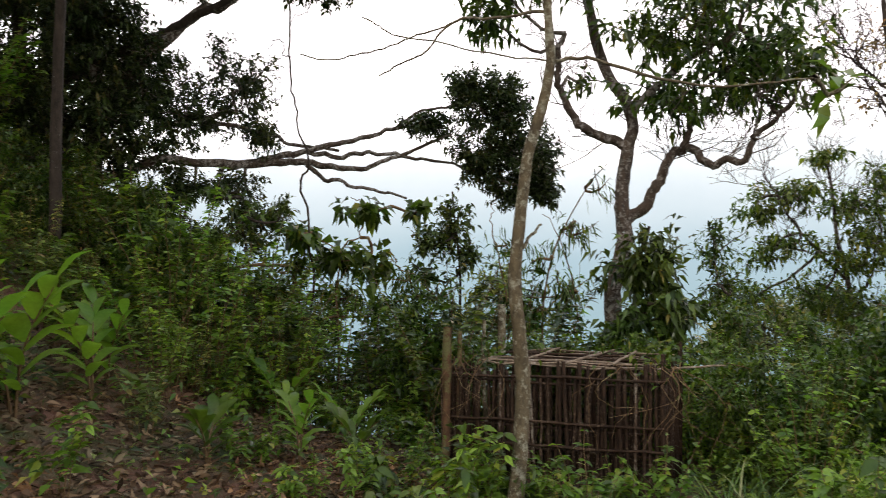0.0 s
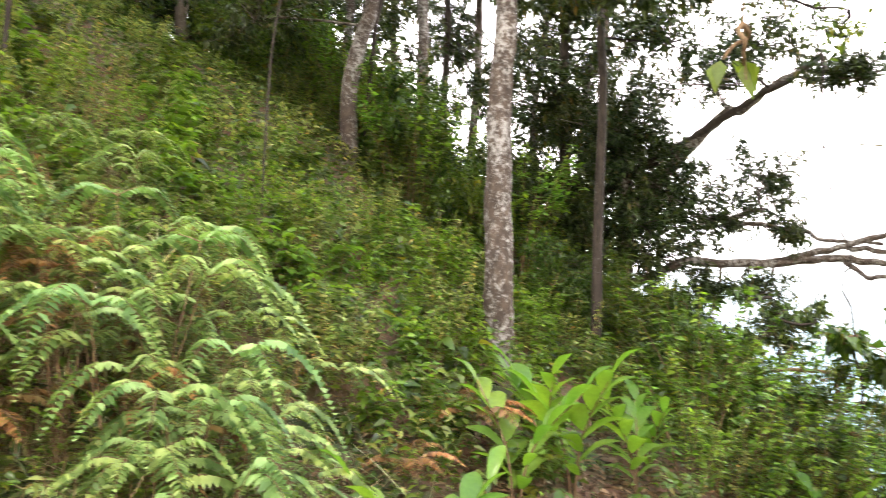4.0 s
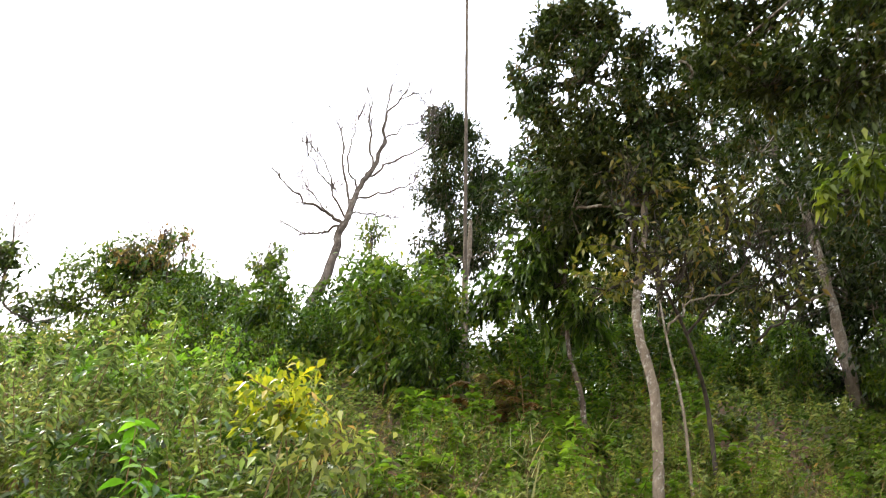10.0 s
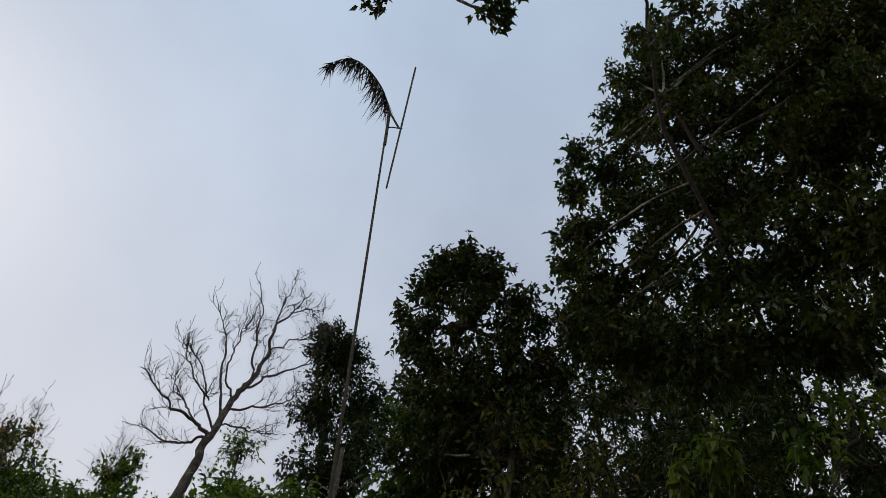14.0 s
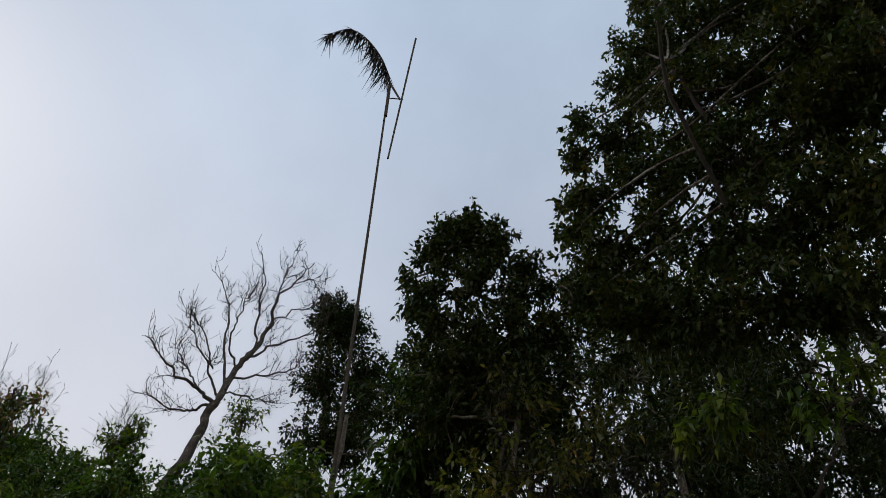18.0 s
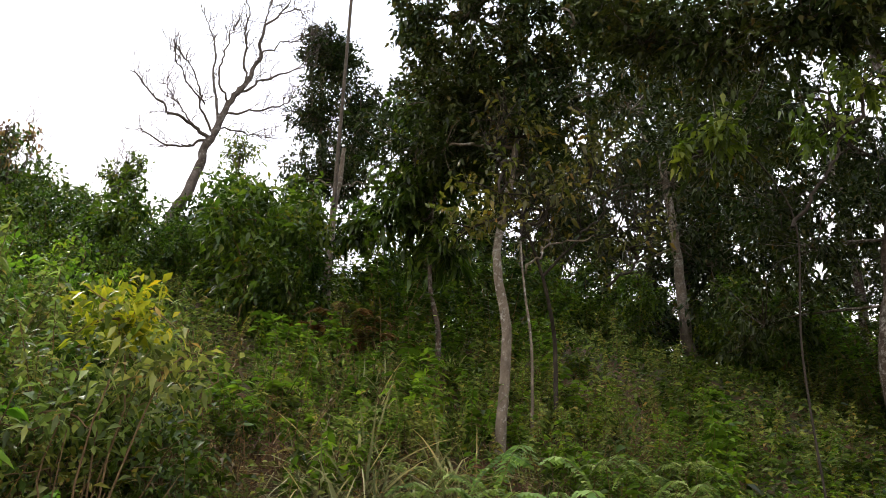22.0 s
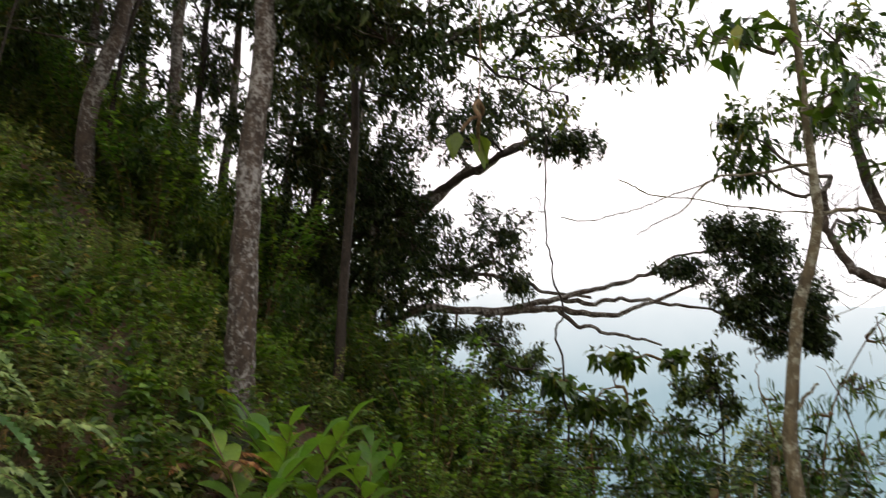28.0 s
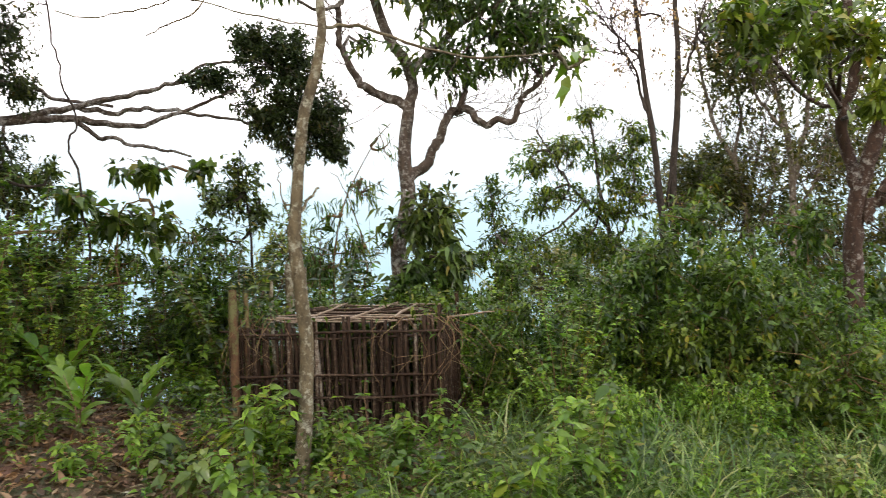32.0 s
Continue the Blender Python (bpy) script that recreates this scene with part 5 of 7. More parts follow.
tree("hilltop_tree", "bushy green tree with reddish shoots on the hilltop", [(-9.27, -3.51, 5.26), (-9.22, -3.64, 5.84), (-9.18, -3.76, 6.39), (-9.17, -3.78, 6.73)], 0.04, 0.012,
     blobs=[((-9.15, -3.84, 6.28), (0.7, 0.6, 0.4), 130), ((-9.02, -4.16, 5.83), (0.6, 0.6, 0.35), 100), ((-9.38, -3.17, 6.06), (0.6, 0.6, 0.35), 100), ((-9.53, -2.58, 6.30), (0.5, 0.5, 0.3), 80), ((-9.07, -4.04, 6.54), (0.4, 0.4, 0.2), 50), ((-8.99, -4.23, 6.30), (0.6, 0.6, 0.4), 100), ((-9.27, -3.50, 6.56), (0.6, 0.6, 0.35), 90), ((-8.83, -4.57, 5.76), (0.5, 0.5, 0.35), 70), ((-8.76, -3.58, 6.39), (0.5, 0.5, 0.35), 70), ((-8.68, -3.81, 5.97), (0.6, 0.6, 0.4), 80), ((-8.93, -3.10, 6.18), (0.6, 0.5, 0.4), 80)], leaf=LEAF_OVAL, mat_leaf=M_MID, bark=M_BARK, seed=71, k=8, bare=0.008, group="hilltop trees")
tree("hilltop_tree", "small twiggy tree on the hilltop", [(-7.73, -4.54, 4.71), (-7.67, -4.64, 5.19), (-7.63, -4.70, 5.72), (-7.60, -4.76, 5.99)], 0.03, 0.01,
     blobs=[((-7.62, -4.73, 5.64), (0.3, 0.3, 0.25), 60), ((-7.65, -4.68, 5.31), (0.3, 0.3, 0.2), 24), ((-8.11, -4.44, 5.18), (0.5, 0.5, 0.3), 60)], leaf=LEAF_OVAL, mat_leaf=M_DARK, bark=M_BARK, seed=72, k=8, bare=0.008, group="hilltop trees")
tree("hilltop_tree", "thin-crowned little tree on the hilltop", [(-10.10, -2.30, 6.11), (-10.09, -2.40, 6.71), (-10.07, -2.49, 7.45)], 0.03, 0.01,
     blobs=[((-10.07, -2.48, 7.26), (0.4, 0.4, 0.3), 34), ((-10.13, -2.17, 6.67), (0.6, 0.5, 0.3), 70)], leaf=LEAF_OVAL, mat_leaf=M_MID, bark=M_BARK, seed=73, k=8, bare=0.008, group="hilltop trees")
tree("hilltop_tree", "small tree with rusty red shoots on the hilltop", [(-8.70, -3.17, 5.43), (-8.64, -3.34, 6.04), (-8.61, -3.42, 6.48), (-8.59, -3.48, 6.82)], 0.025, 0.008,
     limbs=[([(-8.64, -3.33, 6.05), (-8.67, -3.25, 6.56), (-8.64, -3.33, 6.98)], 0.01, 0.004), ([(-8.63, -3.36, 6.11), (-8.53, -3.63, 6.30), (-8.41, -3.93, 6.39)], 0.01, 0.004)],
     blobs=[((-8.58, -3.51, 6.60), (0.25, 0.25, 0.22), 26), ((-8.66, -3.29, 6.70), (0.12, 0.15, 0.25), 12), ((-8.56, -3.56, 6.26), (0.4, 0.35, 0.2), 30), ((-8.42, -3.89, 6.25), (0.3, 0.3, 0.15), 20)], leaf=(0.08, 0.034, 0.22, 0.75, 0.25, 0.2), mat_leaf=M_BROWNLEAF, bark=M_BARK, seed=77, k=7, bare=0.004, bare_length=0.3, group="hilltop trees")
tree("hilltop_tree", "leafy tree at the edge of the hilltop", [(-9.87, -0.81, 5.84), (-9.87, -0.92, 6.51), (-9.86, -0.99, 7.24), (-9.86, -1.02, 7.82)], 0.035, 0.012,
     blobs=[((-9.86, -1.00, 7.04), (0.6, 0.5, 0.5), 90), ((-9.86, -1.03, 7.92), (0.45, 0.4, 0.25), 50)], leaf=LEAF_OVAL, mat_leaf=M_MID, bark=M_BARK, seed=79, k=8, bare=0.006, group="hilltop trees")
tree("hilltop_tree", "low round-crowned tree on the hilltop", [(-10.15, -2.35, 6.16), (-10.13, -2.47, 6.75), (-10.11, -2.53, 7.29)], 0.03, 0.01,
     blobs=[((-10.12, -2.51, 7.20), (0.35, 0.35, 0.25), 46), ((-10.14, -2.39, 7.53), (0.2, 0.2, 0.15), 16), ((-10.05, -2.79, 6.82), (0.4, 0.4, 0.25), 46)], leaf=LEAF_OVAL, mat_leaf=M_MID, bark=M_BARK, seed=78, k=8, bare=0.007, group="hilltop trees")
tree("hanging_vine", "thin vine with large yellow-green leaves hanging at its end", [(-1.43, 4.32, 3.17), (-1.44, 4.32, 3.52), (-1.44, 4.32, 4.00), (-1.49, 4.31, 4.88)], 0.005, 0.004, blobs=[((-1.44, 4.32, 3.28), (0.1, 0.08, 0.08), 3), ((-1.55, 4.29, 3.32), (0.05, 0.05, 0.05), 1)], leaf=(0.15, 0.12, 0.05, 0.4, 0.5, 1.2), mat_leaf=M_YELLOWGREEN, bark=M_STALK, seed=74, k=2, category="vine")

tree("thicket_tree", "dense olive-green tree behind the half-bare trunks", [(6.44, 8.68, 0.39), (6.50, 8.63, 0.93), (6.61, 8.55, 1.69), (6.72, 8.47, 2.43)], 0.05, 0.02,
     blobs=[((6.14, 8.88, 1.16), (0.7, 0.6, 0.5), 90), ((6.61, 8.55, 1.46), (0.7, 0.6, 0.5), 90), ((7.10, 8.17, 1.23), (0.7, 0.6, 0.5), 90), ((6.89, 8.34, 2.05), (0.6, 0.6, 0.5), 60), ((5.84, 9.08, 1.71), (0.5, 0.5, 0.4), 50), ((6.38, 8.72, 2.07), (0.5, 0.5, 0.4), 40)], leaf=(0.11, 0.045, 0.24, 0.8, 0.25, 0.2), mat_leaf=M_OLIVE, bark=M_BARK, seed=75, k=8, bare=0.01, group="thicket at the valley edge")
tree("thicket_tree", "dense olive-green tree behind the lichen-spotted trunk", [(7.16, 7.45, 0.34), (7.15, 7.46, 0.96), (7.19, 7.42, 1.72), (7.14, 7.46, 2.54)], 0.05, 0.02,
     blobs=[((7.11, 7.50, 1.03), (0.7, 0.6, 0.5), 100), ((7.45, 7.17, 1.17), (0.7, 0.6, 0.6), 100), ((7.40, 7.22, 2.11), (0.7, 0.6, 0.6), 90), ((7.01, 7.58, 2.14), (0.6, 0.6, 0.5), 70), ((6.59, 7.55, 0.64), (0.7, 0.6, 0.35), 80), ((7.21, 6.99, 0.52), (0.7, 0.6, 0.35), 80), ((7.27, 7.35, 3.06), (0.7, 0.6, 0.5), 60)], leaf=(0.11, 0.045, 0.24, 0.8, 0.25, 0.2), mat_leaf=M_OLIVE, bark=M_BARK, seed=76, k=8, bare=0.01, group="thicket at the valley edge")

tree("hillside_tree", "bushy green tree on the slope beyond the cage", [(4.90, 11.79, -2.51), (4.90, 11.79, 0.37)], 0.08, 0.04, blobs=[((4.73, 11.85, 0.47), (0.33, 0.33, 0.26), 110), ((5.13, 11.69, 0.64), (0.39, 0.39, 0.31), 110), ((4.37, 11.99, 0.25), (0.33, 0.33, 0.26), 110), ((4.90, 11.78, 0.11), (0.44, 0.44, 0.35), 110), ((5.34, 11.60, 0.35), (0.44, 0.44, 0.35), 110), ((4.18, 12.05, -0.02), (0.39, 0.39, 0.31), 110)], leaf=LEAF_OVAL, mat_leaf=M_SLOPEHAZED, bark=M_BARK, seed=81, k=9, group="trees on the far slope")
tree("hillside_tree", "dense olive-green tree on the slope beyond the cage", [(6.38, 12.21, -2.88), (6.38, 12.21, 0.33)], 0.08, 0.04, blobs=[((6.08, 12.36, 0.66), (0.44, 0.44, 0.35), 120), ((6.48, 12.16, 0.50), (0.47, 0.47, 0.38), 120), ((6.83, 11.98, 0.29), (0.47, 0.47, 0.38), 120), ((6.21, 12.30, 0.09), (0.58, 0.58, 0.46), 120), ((6.74, 12.02, -0.16), (0.58, 0.58, 0.46), 120), ((7.20, 11.76, 0.14), (0.47, 0.47, 0.38), 120), ((5.85, 12.47, 0.35), (0.42, 0.42, 0.33), 120)], leaf=LEAF_OVAL, mat_leaf=M_SLOPEHAZED, bark=M_BARK, seed=82, k=9, group="trees on the far slope")

tree("bamboo_clump", "thin bamboo culms with narrow hanging leaves", [(0.83, 6.84, 0.77), (0.85, 6.84, 1.18), (0.96, 6.83, 1.64), (1.23, 6.78, 2.15), (1.40, 6.75, 2.35)], 0.012, 0.004,
     limbs=[([(0.52, 6.88, 0.76), (0.47, 6.88, 1.28), (0.37, 6.89, 1.80), (0.42, 6.88, 2.01)], 0.01, 0.003), ([(1.13, 6.80, 0.77), (1.08, 6.81, 1.39), (0.83, 6.84, 1.90)], 0.01, 0.003), ([(-0.36, 6.90, 0.76), (-0.41, 6.89, 1.28), (-0.57, 6.88, 1.59)], 0.01, 0.003)],
     blobs=[((1.08, 6.81, 1.74), (0.3, 0.3, 0.2), 18), ((0.78, 6.85, 1.54), (0.25, 0.3, 0.2), 16), ((1.33, 6.76, 2.15), (0.15, 0.15, 0.2), 7), ((1.03, 6.81, 1.23), (0.4, 0.3, 0.25), 40), ((0.42, 6.88, 1.64), (0.2, 0.2, 0.15), 9), ((-0.41, 6.89, 1.33), (0.25, 0.25, 0.2), 20), ((-0.15, 6.90, 1.17), (0.3, 0.25, 0.2), 25), ((0.68, 6.86, 1.07), (0.4, 0.3, 0.25), 45)],
     leaf=(0.13, 0.02, 0.25, 0.45, 0.35, 0.8), mat_leaf=M_MID, bark=M_STALK, seed=61, k=6, category="bamboo")
tree("valley_sapling", "slender sapling with drooping dark leaves", [(-1.91, 7.07, 0.95), (-1.91, 7.07, 1.38), (-1.96, 7.06, 1.80), (-1.98, 7.05, 2.07)], 0.016, 0.005, blobs=[((-1.96, 7.06, 1.96), (0.3, 0.3, 0.18), 34), ((-2.11, 7.01, 1.70), (0.35, 0.3, 0.2), 40), ((-1.81, 7.09, 1.64), (0.25, 0.25, 0.2), 26), ((-1.61, 7.14, 1.97), (0.2, 0.2, 0.1), 12), ((-2.20, 6.99, 2.12), (0.25, 0.25, 0.1), 14)], leaf=(0.1, 0.042, 0.24, 0.7, 0.3, 0.3), mat_leaf=M_DARK, bark=M_BARKDARK, seed=65, k=7, group="saplings at the valley edge")
tree("valley_sapling", "sapling with broad light-green leaves", [(-1.03, 6.84, 0.77), (-1.05, 6.83, 1.18), (-1.03, 6.84, 1.54), (-1.23, 6.80, 1.69)], 0.014, 0.005, limbs=[([(-1.03, 6.84, 1.54), (-0.82, 6.86, 1.80), (-0.77, 6.87, 2.00), (-0.92, 6.85, 2.06)], 0.008, 0.003)], blobs=[((-1.03, 6.84, 1.54), (0.35, 0.3, 0.14), 26), ((-0.82, 6.86, 1.95), (0.28, 0.25, 0.1), 16), ((-1.33, 6.79, 1.74), (0.25, 0.25, 0.12), 18), ((-0.72, 6.87, 1.44), (0.25, 0.25, 0.2), 20), ((-0.31, 6.90, 1.95), (0.15, 0.2, 0.1), 9)], leaf=(0.13, 0.09, 0.16, 0.7, 0.4, 0.4), mat_leaf=M_MID, bark=M_STALK, seed=66, k=5, group="saplings at the valley edge")
tree("valley_sapling", "sapling with drooping narrow leaves", [(-1.36, 6.98, 0.64), (-1.41, 6.97, 1.07), (-1.46, 6.96, 1.43)], 0.014, 0.005, blobs=[((-1.46, 6.96, 1.43), (0.35, 0.3, 0.25), 40), ((-1.71, 6.91, 1.23), (0.35, 0.3, 0.2), 40), ((-1.05, 7.03, 1.17), (0.35, 0.3, 0.22), 40), ((-0.63, 7.08, 1.06), (0.35, 0.3, 0.2), 36), ((-2.19, 6.78, 1.44), (0.4, 0.3, 0.25), 50)], leaf=(0.12, 0.035, 0.24, 0.6, 0.35, 0.4), mat_leaf=M_MID, bark=M_STALK, seed=67, k=7, group="saplings at the valley edge")
tree("hanging_vine", "thin bare vine hanging from the tree limbs", [(-1.27, 6.68, 0.98), (-1.24, 6.69, 1.39), (-1.29, 6.68, 1.89), (-1.34, 6.67, 2.20), (-1.28, 6.68, 2.36), (-1.37, 6.66, 2.77), (-1.43, 6.65, 3.24), (-1.44, 6.65, 3.98), (-1.49, 6.64, 4.62)], 0.011, 0.008, limbs=[([(-1.43, 6.65, 3.29), (-1.53, 6.63, 3.42), (-1.63, 6.61, 3.37)], 0.006, 0.003), ([(-1.44, 6.65, 3.55), (-1.23, 6.69, 3.76), (-0.97, 6.73, 3.86)], 0.004, 0.002)], bark=M_BARKDARK, seed=68, category="vine", wobble=0.3)
tree("light_shrub", "light yellow-green bush beyond the cage", [(0.46, 7.48, 0.69), (0.49, 7.48, 1.03), (0.46, 7.48, 1.31)], 0.02, 0.008, blobs=[((0.46, 7.48, 1.20), (0.35, 0.3, 0.3), 80), ((0.74, 7.46, 0.92), (0.4, 0.3, 0.2), 60), ((0.18, 7.50, 0.91), (0.3, 0.3, 0.2), 40)], leaf=(0.09, 0.035, 0.2, 0.7, 0.3, 0.2), mat_leaf=M_HERB, bark=M_STALK, seed=62, k=8, category="bush")

# ---- bamboo pole with palm leaf ----
def wind_pole():
    a, b = np.array((-8.17, 0.25, 6.30)), np.array((-7.98, -0.20, 14.57))
    root = thing("bamboo_pole", tuple(a), "very tall thin bamboo pole with a palm frond tail on top", "pole")
    rng = np.random.default_rng(40)

    def bit(name, pts, r0, r1, sides=7, mat=M_POLE):
        return part(name, (tube(curve(pts, 5 + 5 * len(pts), 0.0, rng), r0, r1, sides)[0] - a, tube(curve(pts, 5 + 5 * len(pts), 0.0, rng), r0, r1, sides)[1]), mat, root)

    mid = np.array((-7.97, 0.08, 9.15))
    bit("pole", [a, mid, b], 0.026, 0.018)
    bit("sleeve", [(-7.97, -0.13, 13.41), (-7.98, -0.19, 14.58)], 0.032, 0.03)
    arm = np.array((-7.77, 0.05, 13.77))
    bit("arm", [(-7.98, -0.20, 14.61), (-7.92, -0.14, 14.37), arm], 0.025, 0.02)
    bit("brace", [(-7.98, -0.15, 14.02), (-7.87, -0.05, 13.90), (-7.71, 0.10, 13.69)], 0.012, 0.012)
    bit("crossbar", [(-7.67, 0.06, 11.79), (-7.75, 0.08, 13.71), (-7.76, 0.10, 16.16)], 0.016, 0.02)
    rib = curve([(-7.98, -0.18, 14.54), (-8.03, -0.43, 15.37), (-8.06, -0.86, 16.09), (-8.07, -1.28, 16.29), (-8.07, -1.68, 15.72)], 40, 0, rng)
    bit("frond_rib", list(rib[::5]), 0.02, 0.006, 6, M_BARKDARK)
    n = 260
    u = rng.uniform(0.06, 1, n)
    p = rib[(u * 39).astype(int)]
    fall = np.array((-8.07, -0.79, 13.38)) - np.array((-8.08, -0.54, 15.39))
    d = unit(fall)[None] + rng.normal(0, 0.2, (n, 3))
    V, F = strips(p, d, rng.uniform(0.35, 0.75, n) * (1.1 - 0.4 * u), 0.028, 0.25, 4, rng)
    part("frond_fringe", (V - a, F), M_BARKDARK, root, "", "stuff")


wind_pole()


def dead_tree():
    """A leafless tree: forking limbs, ever finer."""
    rng = np.random.default_rng(41)
    base = np.array((-9.0, -1.6, 6.2))
    root = thing("dead_tree", (base[0], base[1], float(gz(base[0], base[1]))), "leafless grey dead tree leaning over, with fine twigs", "dead tree")
    o = np.array(root.location)
    main = [np.array([base[0], base[1] - 0.1, o[2] - 0.1]), base, np.array((-9.01, -1.46, 6.96)), np.array((-9.02, -1.40, 7.41)), np.array((-9.03, -1.26, 8.01)), np.array((-9.05, -1.12, 8.50)), np.array((-9.05, -1.03, 8.96)), np.array((-9.05, -1.01, 9.42)), np.array((-9.06, -0.86, 9.90)), np.array((-9.07, -0.65, 10.42))]
    q = curve(main, 60, 0.022, rng)
    V, F = tube(q, 0.085, 0.007, 8, 0.75, 0.08, rng)
    part("trunk", (V - o, F), M_TWIGDEAD, root)
    big = [([(-9.02, -1.41, 7.45), (-8.91, -1.66, 7.53), (-8.79, -1.90, 7.56), (-8.66, -2.17, 7.71), (-8.52, -2.45, 7.87)], 0.03),
           ([(-9.02, -1.41, 7.45), (-9.05, -1.65, 7.30), (-9.07, -1.93, 7.26), (-9.07, -2.28, 7.41)], 0.022),
           ([(-9.02, -1.40, 7.56), (-8.89, -1.61, 7.95), (-8.76, -1.79, 8.28), (-8.62, -2.03, 8.50)], 0.018),
           ([(-9.02, -1.35, 7.76), (-9.11, -1.50, 8.44), (-9.18, -1.67, 9.20), (-9.23, -1.99, 9.85)], 0.022),
           ([(-9.03, -1.26, 8.01), (-8.94, -1.47, 8.42), (-8.88, -1.44, 9.02), (-8.82, -1.37, 9.38)], 0.018),
           ([(-9.05, -1.12, 8.50), (-9.13, -1.24, 9.18), (-9.23, -1.32, 9.95), (-9.30, -1.53, 10.60)], 0.02),
           ([(-9.05, -1.03, 8.96), (-9.00, -0.84, 9.20), (-8.94, -0.54, 9.36), (-8.88, -0.35, 9.54)], 0.014),
           ([(-9.05, -1.01, 9.42), (-9.15, -1.04, 9.98), (-9.26, -0.96, 10.60)], 0.014),
           ([(-9.04, -1.22, 8.15), (-9.16, -0.94, 8.65), (-9.28, -0.51, 9.08), (-9.38, -0.32, 9.59)], 0.022),
           ([(-9.03, -1.30, 7.85), (-8.96, -0.94, 7.95), (-8.87, -0.61, 8.13), (-8.78, -0.43, 8.20)], 0.018),
           ([(-9.02, -1.35, 7.63), (-9.20, -1.03, 7.78), (-9.37, -0.68, 7.86)], 0.014),
           ([(-8.98, -1.67, 7.58), (-9.04, -1.93, 7.96), (-9.09, -2.20, 8.27)], 0.014),
           ([(-9.00, -1.56, 7.94), (-8.80, -1.88, 8.18), (-8.61, -2.06, 8.48)], 0.014),
           ([(-9.06, -0.86, 9.90), (-9.07, -0.62, 10.05), (-9.08, -0.44, 9.87)], 0.01)]
    fine = []
    for pts, r in big:
        lq = curve(pts, 24, 0.02, rng)
        V, F = tube(lq, r, 0.006, 6)
        part("limb", (V - o, F), M_TWIGDEAD, root)
        fine += sprouts(lq, 0.012, 1, rng, (4, 12), 0.66, 0.35)
    fine += sprouts(q[26:], 0.012, 1, rng, (4, 18), 0.62, 0.35)
    V, F = join(fine)
    part("twig_growth", (V - o, F), M_TWIGDEAD, root, "", "stuff")


dead_tree()

# ---- herbs, ferns and grasses ----
def herb(name, label, category, seed, height, n_stems, per, leaf, mat, spread=0.3, lean=0.35, pairs=True, stalk=M_STALK, hang=0.15, tops=True, low=0.75):
    """A leafy plant: several stalks with leaves up their length."""
    rng = np.random.default_rng(seed)
    root = thing(name, (0, 0, -60), label, category)
    stems, P, D, S = [], [], [], []
    for s in range(n_stems):
        a = rng.uniform(0, 2 * math.pi)
        out = np.array([math.cos(a), math.sin(a), 0])
        h = height * rng.uniform(0.55, 1.1)
        foot = out * rng.uniform(0, 0.25) * spread
        q = curve([foot - [0, 0, 0.05], foot + out * lean * h * 0.25 + [0, 0, h * 0.5], foot + out * lean * h * rng.uniform(0.5, 1.0) + [0, 0, h]], 8, 0.01 * h, rng)
        stems.append(tube(q, 0.0022 + 0.003 * h, 0.0015, 4))
        for i in range(per):
            u = rng.uniform(0.25, 1.0) if not tops else 1 - rng.uniform(0, low) ** 1.3
            c = q[min(int(u * 7), 6)] + (q[min(int(u * 7) + 1, 7)] - q[min(int(u * 7), 6)]) * rng.random()
            b = rng.uniform(0, 2 * math.pi)
            for j in range(2 if pairs else 1):
                d = np.array([math.cos(b + j * math.pi), math.sin(b + j * math.pi), rng.uniform(-0.1, 0.7) - hang])
                P.append(c)
                D.append(d)
                S.append(rng.uniform(0.55, 1.15) * (0.75 if u > 0.9 else 1))
    part("stalk_growth", join(stems), stalk, root, "", "stuff")
    S = np.array(S)
    part("foliage", (fine_leaves if leaf[0] > 0.068 else leaves)(np.array(P), np.array(D), leaf[0] * S, leaf[1] * S, droop=leaf[2], fold=0.3, rng=rng), mat, root, "", "stuff")
    return root


def fern(name, label, seed, n, L, mat, dry=0, high=0.0):
    """A clump of arching fronds, each a rib with two rows of leaflets."""
    rng = np.random.default_rng(seed)
    root = thing(name, (0, 0, -60), label, "fern")
    if high:
        part("stem", tube(curve([[0, 0, -high - 0.1], [0.03, 0.02, -high * 0.5], [0, 0, 0.0]], 8, 0.01, rng), 0.008 if high < 1 else 0.05, 0.005 if high < 1 else 0.035, 6), M_STALK if high < 1 else M_BARKDARK, root)
    for f in range(n):
        a = 2 * math.pi * (f + rng.random()) / n
        out = np.array([math.cos(a), math.sin(a), 0])
        l = L * rng.uniform(0.7, 1.1)
        rise = rng.uniform(0.25, 1.0)
        q = curve([[0, 0, -0.03], out * l * 0.35 + [0, 0, l * rise * 0.6], out * l * 0.8 + [0, 0, l * rise * 0.66], out * l * 1.2 + [0, 0, l * (rise * 0.5 - 0.18)]], 54, 0.003, rng)
        side = np.array([-out[1], out[0], 0])
        P, D, S = [], [], []
        for i in range(11, 53):
            u = (i - 11) / 42
            for sg in (-1, 1):
                P.append(q[i])
                D.append(side * sg + out * 0.35 + [0, 0, -0.25] + rng.normal(0, 0.08, 3))
                S.append(max(0.12, math.sin(math.pi * min(1, 0.16 + 0.84 * u)) ** 0.8))
        S = np.array(S) * l * 0.185
        frond = part("frond", leaves(np.array(P), np.array(D), S, S * 0.22 + 0.004, up=np.tile([0, 0, 1.0], (len(P), 1)) + rng.normal(0, 0.15, (len(P), 3)), fold=0.15, droop=0.25, rng=rng), M_FERNDRY if f < dry else mat, root)
        part("rib", tube(q[::3], 0.005, 0.0015, 4), M_STALK, frond)
    return root


